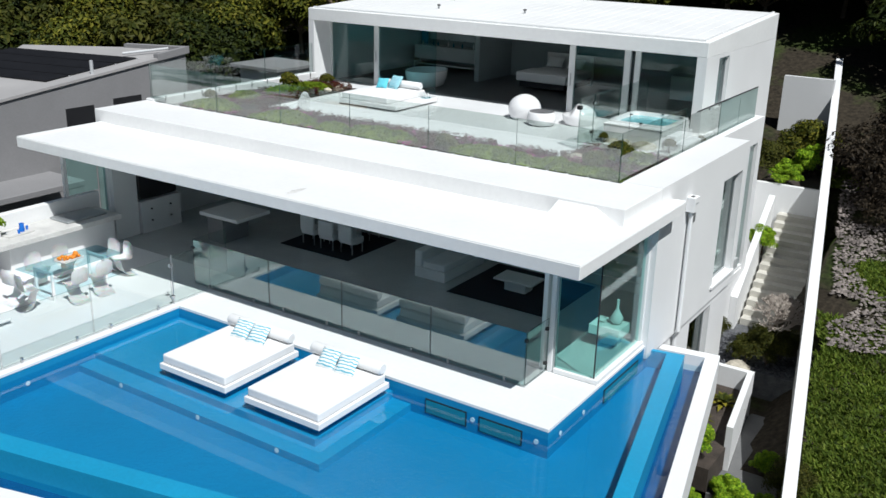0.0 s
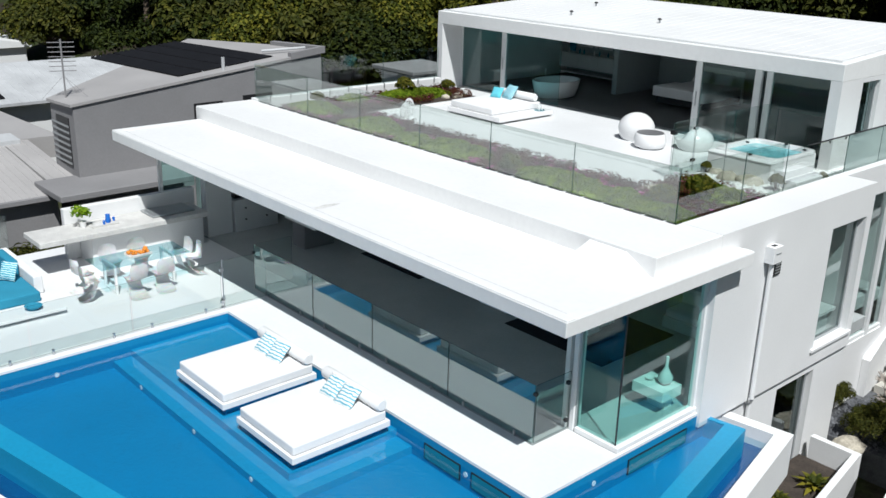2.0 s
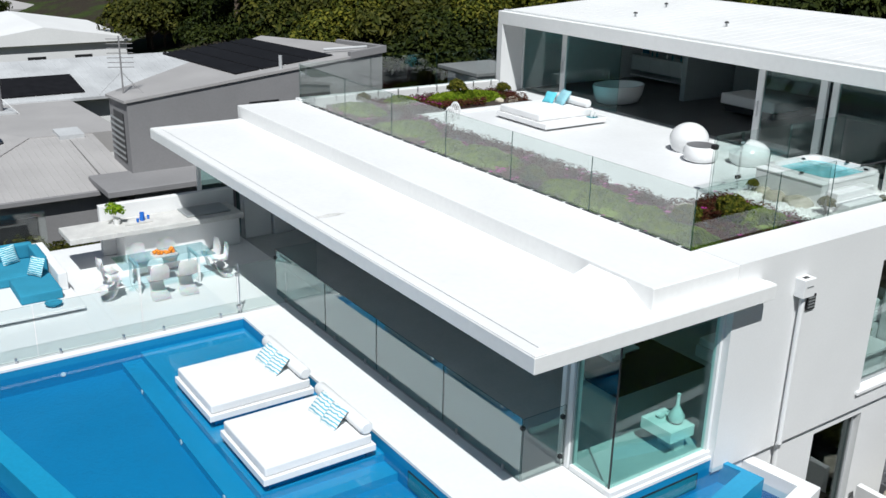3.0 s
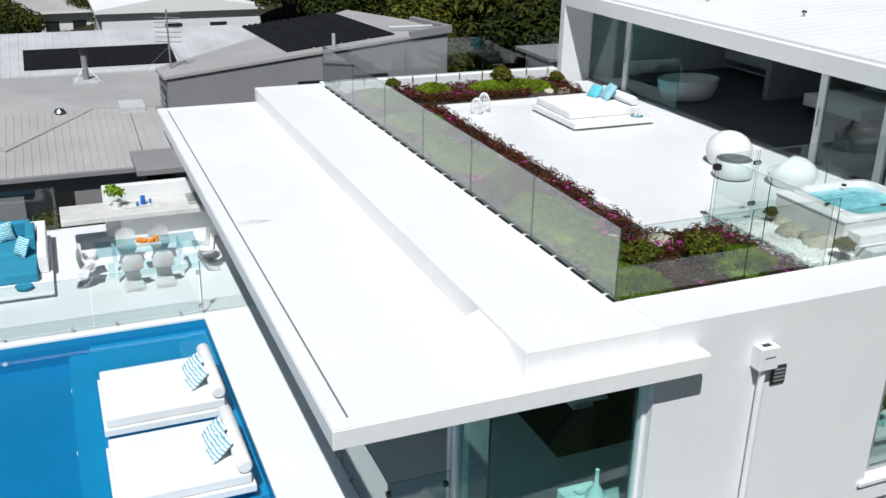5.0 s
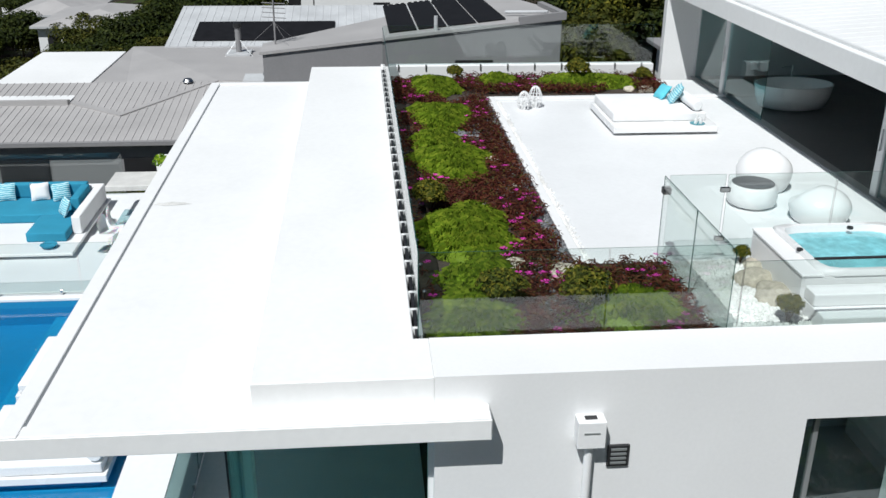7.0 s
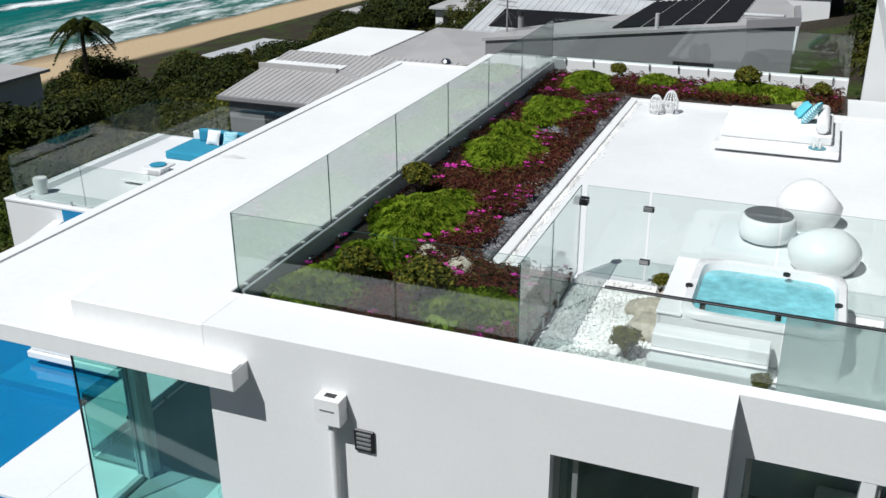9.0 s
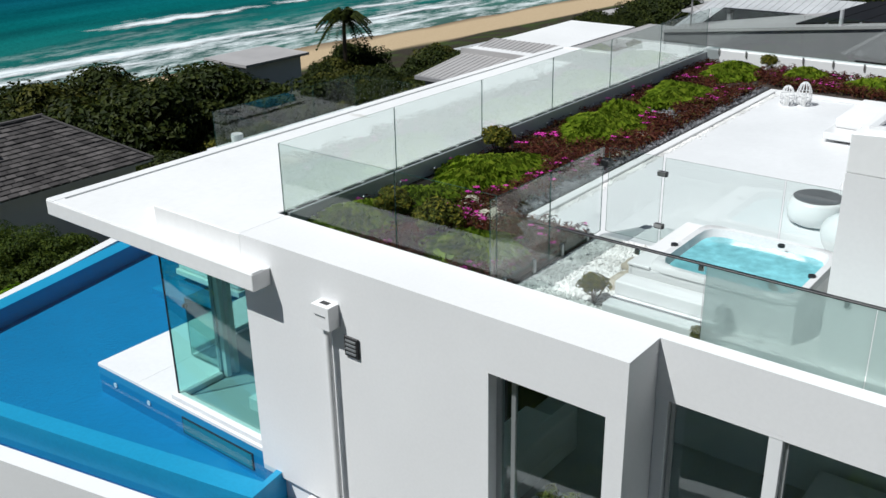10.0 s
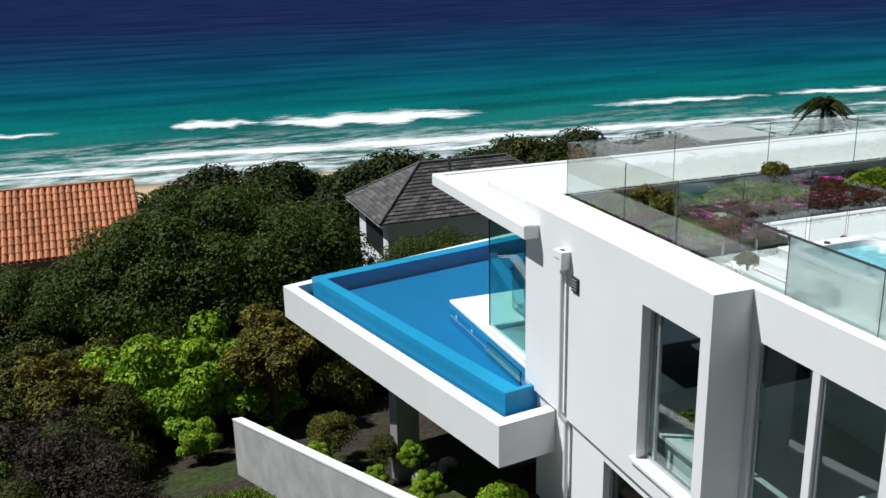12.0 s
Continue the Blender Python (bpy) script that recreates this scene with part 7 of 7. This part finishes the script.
    # rosette plants in the planter
    for x, y, s in ((0.85, 8.3, 1.0), (0.6, 7.2, 0.7)):
        a = thing("rosette_plant", "bromeliad rosette with dark striped leaves", "plant", (x, y, -2.76), group="rosettes in the planter")
        verts, faces = [], []
        for k in range(26):
            an, tilt, ln = k * 2.4, 0.25 + 0.035 * k, s * (0.62 - 0.008 * k)
            o = np.array([math.cos(an) * math.cos(tilt), math.sin(an) * math.cos(tilt), math.sin(tilt)])
            sd = np.array([-math.sin(an), math.cos(an), 0]) * 0.065 * s
            base, mid, tip = o * 0.03, o * ln * 0.55, o * ln + np.array([0, 0, -0.14 * s])
            i = len(verts)
            verts += [tuple(v) for v in (base - sd * 0.5, base + sd * 0.5, mid + sd, mid - sd, tip)]
            faces += [(i, i + 1, i + 2, i + 3), (i + 3, i + 2, i + 4)]
        mesh_part("leaves", verts, faces, LEAF_SHRUB, a)


trees()


def lawn():
    rng = np.random.default_rng(31)
    n = 95000
    x, y = rng.uniform(0, 13, n), rng.uniform(-1.5, 22, n)
    keep = x > 4.27 - 0.209 * y + 0.4
    x, y = x[keep], y[keep]
    patch = np.array([noise.noise(Vector((a * 0.3, b * 0.3, 3))) for a, b in zip(x, y)])
    off = x - (4.27 - 0.209 * y)
    keep = np.where(y < 13, patch > np.where(off < 3.0, -0.6, -0.12), (off > 4.2) | (patch > 0.22))
    x, y = x[keep], y[keep]
    verts, faces = [], []
    for a, b in zip(x, y):
        z = ground_z(a, b) - 0.02
        for k in range(2):
            an = rng.random() * 6.283
            w, h = 0.045, rng.uniform(0.06, 0.18)
            lean = rng.normal(size=2) * 0.09
            i = len(verts)
            verts += [(a + k * 0.05 - w * math.cos(an), b - w * math.sin(an), z), (a + k * 0.05 + w * math.cos(an), b + w * math.sin(an), z), (a + lean[0], b + lean[1], z + h)]
            faces.append((i, i + 1, i + 2))
    rv, rf = [], []
    for k in range(2600):
        b = rng.uniform(11.5, 21)
        a = 4.27 - 0.209 * b + 0.7 + abs(rng.normal()) * 1.5
        if noise.noise(Vector((a * 0.5, b * 0.5, 8))) < -0.12:
            continue
        z, r, i = ground_z(a, b), rng.uniform(0.03, 0.09), len(rv)
        o = rng.normal(size=(6, 3)) * 0.2 + np.array([[1, 0, 0], [0, 1, 0], [-1, 0, 0], [0, -1, 0], [0, 0, 0.6], [0, 0, -0.6]])
        rv.extend((np.array([a, b, z + 0.1]) + o * r).tolist())
        rf.extend([(i + u, i + v, i + 4) for u, v in ((0, 1), (1, 2), (2, 3), (3, 0))])
    tagged(mesh_part("rubble", rv, rf, per_island_mat("pink_rubble", (0.10, 0.085, 0.078), (0.27, 0.23, 0.21))), "pale pinkish rubble on the slope", "rubble", kind="stuff")
    tagged(mesh_part("grass", verts, faces, LEAF_LAWN), "sunlit rough green lawn on the slope", "grass", kind="stuff")


LEAF_LAWN = leaf_mat("lawn_blades", [(0, (0.055, 0.095, 0.012)), (0.5, (0.105, 0.16, 0.020)), (1, (0.17, 0.21, 0.035))], 0.7)
lawn()


# ---- roof garden ----
MOUNDS = [(-4.75, 5.5, 1.25, 0.72), (-8.35, 5.6, 1.08, 0.68), (-11.7, 5.68, 1.05, 0.66), (-14.6, 5.75, 0.95, 0.55), (-14.85, 9.6, 0.55, 1.4), (-1.85, 5.25, 0.8, 0.55),
          (-1.85, 7.35, 0.55, 0.72), (-2.95, 5.5, 0.55, 0.50), (-9.6, 5.4, 0.55, 0.45), (-14.9, 7.4, 0.5, 0.5)]


def in_bed(x, y):
    if not (-15.66 < x < -1.05 and 4.62 < y < 11.6):
        return False
    if y < 6.86:
        return True
    return x < -13.98 or (x > -3.4 and y < 8.2)


def roof_garden():
    bm = box(B(), -15.72, -1.0, 4.562, 6.98, 3.256, 3.325)
    box(bm, -15.72, -13.90, 6.98, 11.74, 3.256, 3.325)
    box(bm, -3.6, -1.0, 6.98, 8.235, 3.256, 3.325)
    structure("garden_soil", bm, SOIL, "dark planting soil of the roof garden")
    structure("garden_gravel", box(B(), -13.8, -3.6, 6.72, 6.978, 3.325, 3.335), GRAVEL, "grey gravel strip along the kerb")
    structure("spa_gravel", box(B(), -3.70, -1.0, 8.32, 13.0, 3.257, 3.285), PEBBLE, "white pebble bed round the spa")
    rng = np.random.default_rng(7)
    # gravel stones
    verts, faces = [], []

    def stone(x, y, z, r):
        i = len(verts)
        d = rng.normal(size=(6, 3)) * 0.15 + np.array([[1, 0, 0], [0, 1, 0], [-1, 0, 0], [0, -1, 0], [0, 0, 0.8], [0, 0, -0.6]])
        verts.extend((np.array([x, y, z]) + d * r).tolist())
        faces.extend([(i + a, i + b, i + 4) for a, b in ((0, 1), (1, 2), (2, 3), (3, 0))] + [(i + b, i + a, i + 5) for a, b in ((0, 1), (1, 2), (2, 3), (3, 0))])
    for k in range(2400):
        stone(rng.uniform(-13.8, -3.6), 6.95 - abs(rng.normal()) * (0.12 + 0.16 * max(0, noise.noise(Vector((k * 0.0, rng.random(), 0))))), 3.345, rng.uniform(0.018, 0.042))
    for cx, cy, n, s in ((-10.3, 6.3, 380, 0.55), (-2.9, 6.6, 300, 0.4), (-13.0, 6.5, 120, 0.3), (-7.0, 6.6, 150, 0.4)):
        for k in range(n):
            stone(cx + rng.normal() * s, min(6.94, cy + rng.normal() * s * 0.45), 3.342, rng.uniform(0.02, 0.05))
    tagged(mesh_part("gravel", verts, faces, STONES), "loose grey gravel between plants and kerb", "gravel", kind="stuff")
    verts, faces = [], []
    for k in range(2600):
        stone(rng.uniform(-3.65, -1.05), rng.uniform(8.36, 9.93) if k % 4 else rng.uniform(9.9, 12.9), 3.295, rng.uniform(0.018, 0.042))
    tagged(mesh_part("pebbles", verts, faces, WHITE_STONES), "loose white pebbles round the spa", "pebbles", kind="stuff")
    verts, faces = [], []
    for k in range(1500):
        stone(rng.uniform(-13.6, -3.8), 7.17 + abs(rng.normal()) * 0.05, 3.268, rng.uniform(0.012, 0.028))
    tagged(mesh_part("edge_pebbles", verts, faces, WHITE_STONES), "narrow strip of white pebbles along the kerb", "pebbles", kind="stuff")
    # mounds of fine grass
    for i, (x, y, rx, ry) in enumerate(MOUNDS):
        n = int(3400 * rx * ry / 0.5)
        a, r = rng.random(n) * 6.283, np.sqrt(rng.random(n))
        edge = 1 + 0.18 * np.sin(3 * a + i) + 0.1 * np.sin(7 * a + 2 * i)
        px, py = rx * r * np.cos(a) * edge, ry * r * np.sin(a) * edge
        lump = np.array([noise.noise(Vector((u * 3.5, v * 3.5, i))) for u, v in zip(px, py)])
        pz = 0.25 * (1 - r ** 2) + 0.07 * lump
        an, ln = rng.random(n) * 6.283, rng.uniform(0.08, 0.19, n)
        v, f = [], []
        for u, w, z, d, l in zip(px, py, pz, an, ln):
            k = len(v)
            c, s = math.cos(d), math.sin(d)
            v += [(u - s * 0.008, w + c * 0.008, z - 0.03), (u + s * 0.008, w - c * 0.008, z - 0.03), (u + c * l * 0.45, w + s * l * 0.45, z + l * 0.55), (u + c * l, w + s * l, z + l * 0.30)]
            f.append((k, k + 1, k + 2, k + 3))
        g = thing("grass_mound", "low mound of fine bright green grass", "plant", (x, y, 3.335), group="grass mounds in the roof garden")
        mesh_part("turf", v, f, LEAF_GRASS, g)
        bm = B()
        bmesh.ops.create_icosphere(bm, subdivisions=3, radius=1)
        for q in bm.verts:
            q.co = Vector((q.co.x * rx * 0.95, q.co.y * ry * 0.95, max(-0.02, q.co.z * 0.235 + 0.03 * noise.noise(q.co * 3))))
        part("cushion", bm, LEAF_GRASS, g)
    # maroon ground cover with magenta flowers
    pts = []
    while len(pts) < 5200:
        x, y = rng.uniform(-15.6, -1.1), rng.uniform(4.65, 11.6)
        if not in_bed(x, y):
            continue
        if any(((x - a) / b) ** 2 + ((y - c) / d) ** 2 < 0.95 for a, c, b, d in MOUNDS):
            continue
        if noise.noise(Vector((x * 0.9, y * 0.9, 5))) < -0.28:
            continue
        if y < 5.0 and x > -13 and rng.random() < 0.7:
            continue
        pts.append((x, y))
    c = np.array([(x, y, 3.35 + rng.uniform(0, 0.09 if y < 6.2 else 0.16)) for x, y in pts])
    q, f = leaves(rng, c, np.full((len(c), 1), 0.11), 36000, 0.048, narrow=0.22, upward=0.9, fill=0.8)
    q[:, 2] = np.maximum(q[:, 2], 3.328)
    tagged(mesh_part("ground_cover", q.tolist(), f.tolist(), LEAF_RED), "maroon succulent ground cover in the roof garden", "plant", kind="stuff")
    verts, faces = [], []
    for k in range(420):
        x, y = pts[rng.integers(0, len(pts))]
        if noise.noise(Vector((x * 0.8, y * 0.8, 9))) < 0.02:
            continue
        x, y, z, r = x + rng.normal() * 0.05, y + rng.normal() * 0.05, 3.47 + rng.uniform(0, 0.06), rng.uniform(0.035, 0.07)
        for j in range(7):
            a = j * 0.9 + rng.random()
            i = len(verts)
            verts += [(x, y, z), (x + r * math.cos(a), y + r * math.sin(a), z + 0.012), (x + r * math.cos(a + 0.6), y + r * math.sin(a + 0.6), z + 0.012)]
            faces.append((i, i + 1, i + 2))
    tagged(mesh_part("flowers", verts, faces, FLOWER), "scattered magenta daisy-like flowers", "flower", kind="stuff")
    # shrubs
    first = None
    for x, y, s, z in ((-2.10, 5.66, 1.2, 3.325), (-1.90, 6.71, 1.12, 3.325), (-5.73, 4.98, 1.0, 3.325), (-15.35, 6.35, 0.75, 3.325), (-15.0, 9.5, 1.1, 3.325), (-14.75, 11.15, 0.8, 3.325), (-1.65, 9.35, 0.62, 3.29), (-1.35, 10.9, 0.42, 3.29), (-3.55, 9.45, 0.45, 3.29)):
        if first is None:
            first = thing("shrub", "rounded bronze-green shrub in the roof garden", "shrub", (x, y, z), group="roof garden shrubs")
            c, r = crown_lobes(rng, 0.27, 0.27, 0.24, 28, 0.14)
            c[:, 2] += 0.38
            bm = B()
            for k in range(0, 26, 4):
                rod(bm, (0, 0, -0.03), tuple(c[k]), 0.014, 0.006, n=5)
            part("stems", bm, BARK, first)
            q, f = leaves(rng, c, r, 2600, 0.034)
            mesh_part("leaves", q.tolist(), f.tolist(), LEAF_SHRUB, first)
        else:
            o = copy_thing(first, pose(x, y, z, 0, 0, 77 * x) @ Matrix.Scale(s, 4))
            o.scale = (s, s, s)
    rocks = ((-5.93, 5.9, 0.15, ROCKW), (-3.1, 6.72, 0.27, ROCKW), (-3.53, 6.08, 0.18, ROCKW), (-7.15, 6.72, 0.14, ROCKW), (-11.4, 6.0, 0.16, ROCKW), (-14.9, 7.03, 0.17, ROCKW), (-14.2, 11.1, 0.17, ROCKW), (-14.35, 10.7, 0.14, ROCKW),
             (-3.7, 6.35, 0.13, ROCKW), (-8.6, 6.43, 0.13, ROCKW), (-2.95, 9.40, 0.25, ROCK), (-2.40, 9.50, 0.27, ROCK), (-3.35, 9.62, 0.19, ROCK), (0.5, 10.6, 0.35, ROCK))
    for i, (x, y, s, m) in enumerate(rocks):
        o = part("rock", rock_bm(i + 1, s * 1.25, s, s * 0.7), m, smooth=60)
        o.matrix_basis = pose(x, y, 3.29 if m is ROCK and y < 10 else (-2.8 if y > 10 and x > 0 else 3.34), 0, 0, 47 * i)
        tagged(o, "rounded brown boulder on white pebbles" if m is ROCK else "small pale garden rock among the plants", "rock", "garden rocks")


STONES = per_island_mat("gravel_stones", (0.07, 0.072, 0.08), (0.26, 0.265, 0.28))
WHITE_STONES = per_island_mat("pebble_stones", (0.70, 0.69, 0.67), (0.86, 0.85, 0.83))
roof_garden()
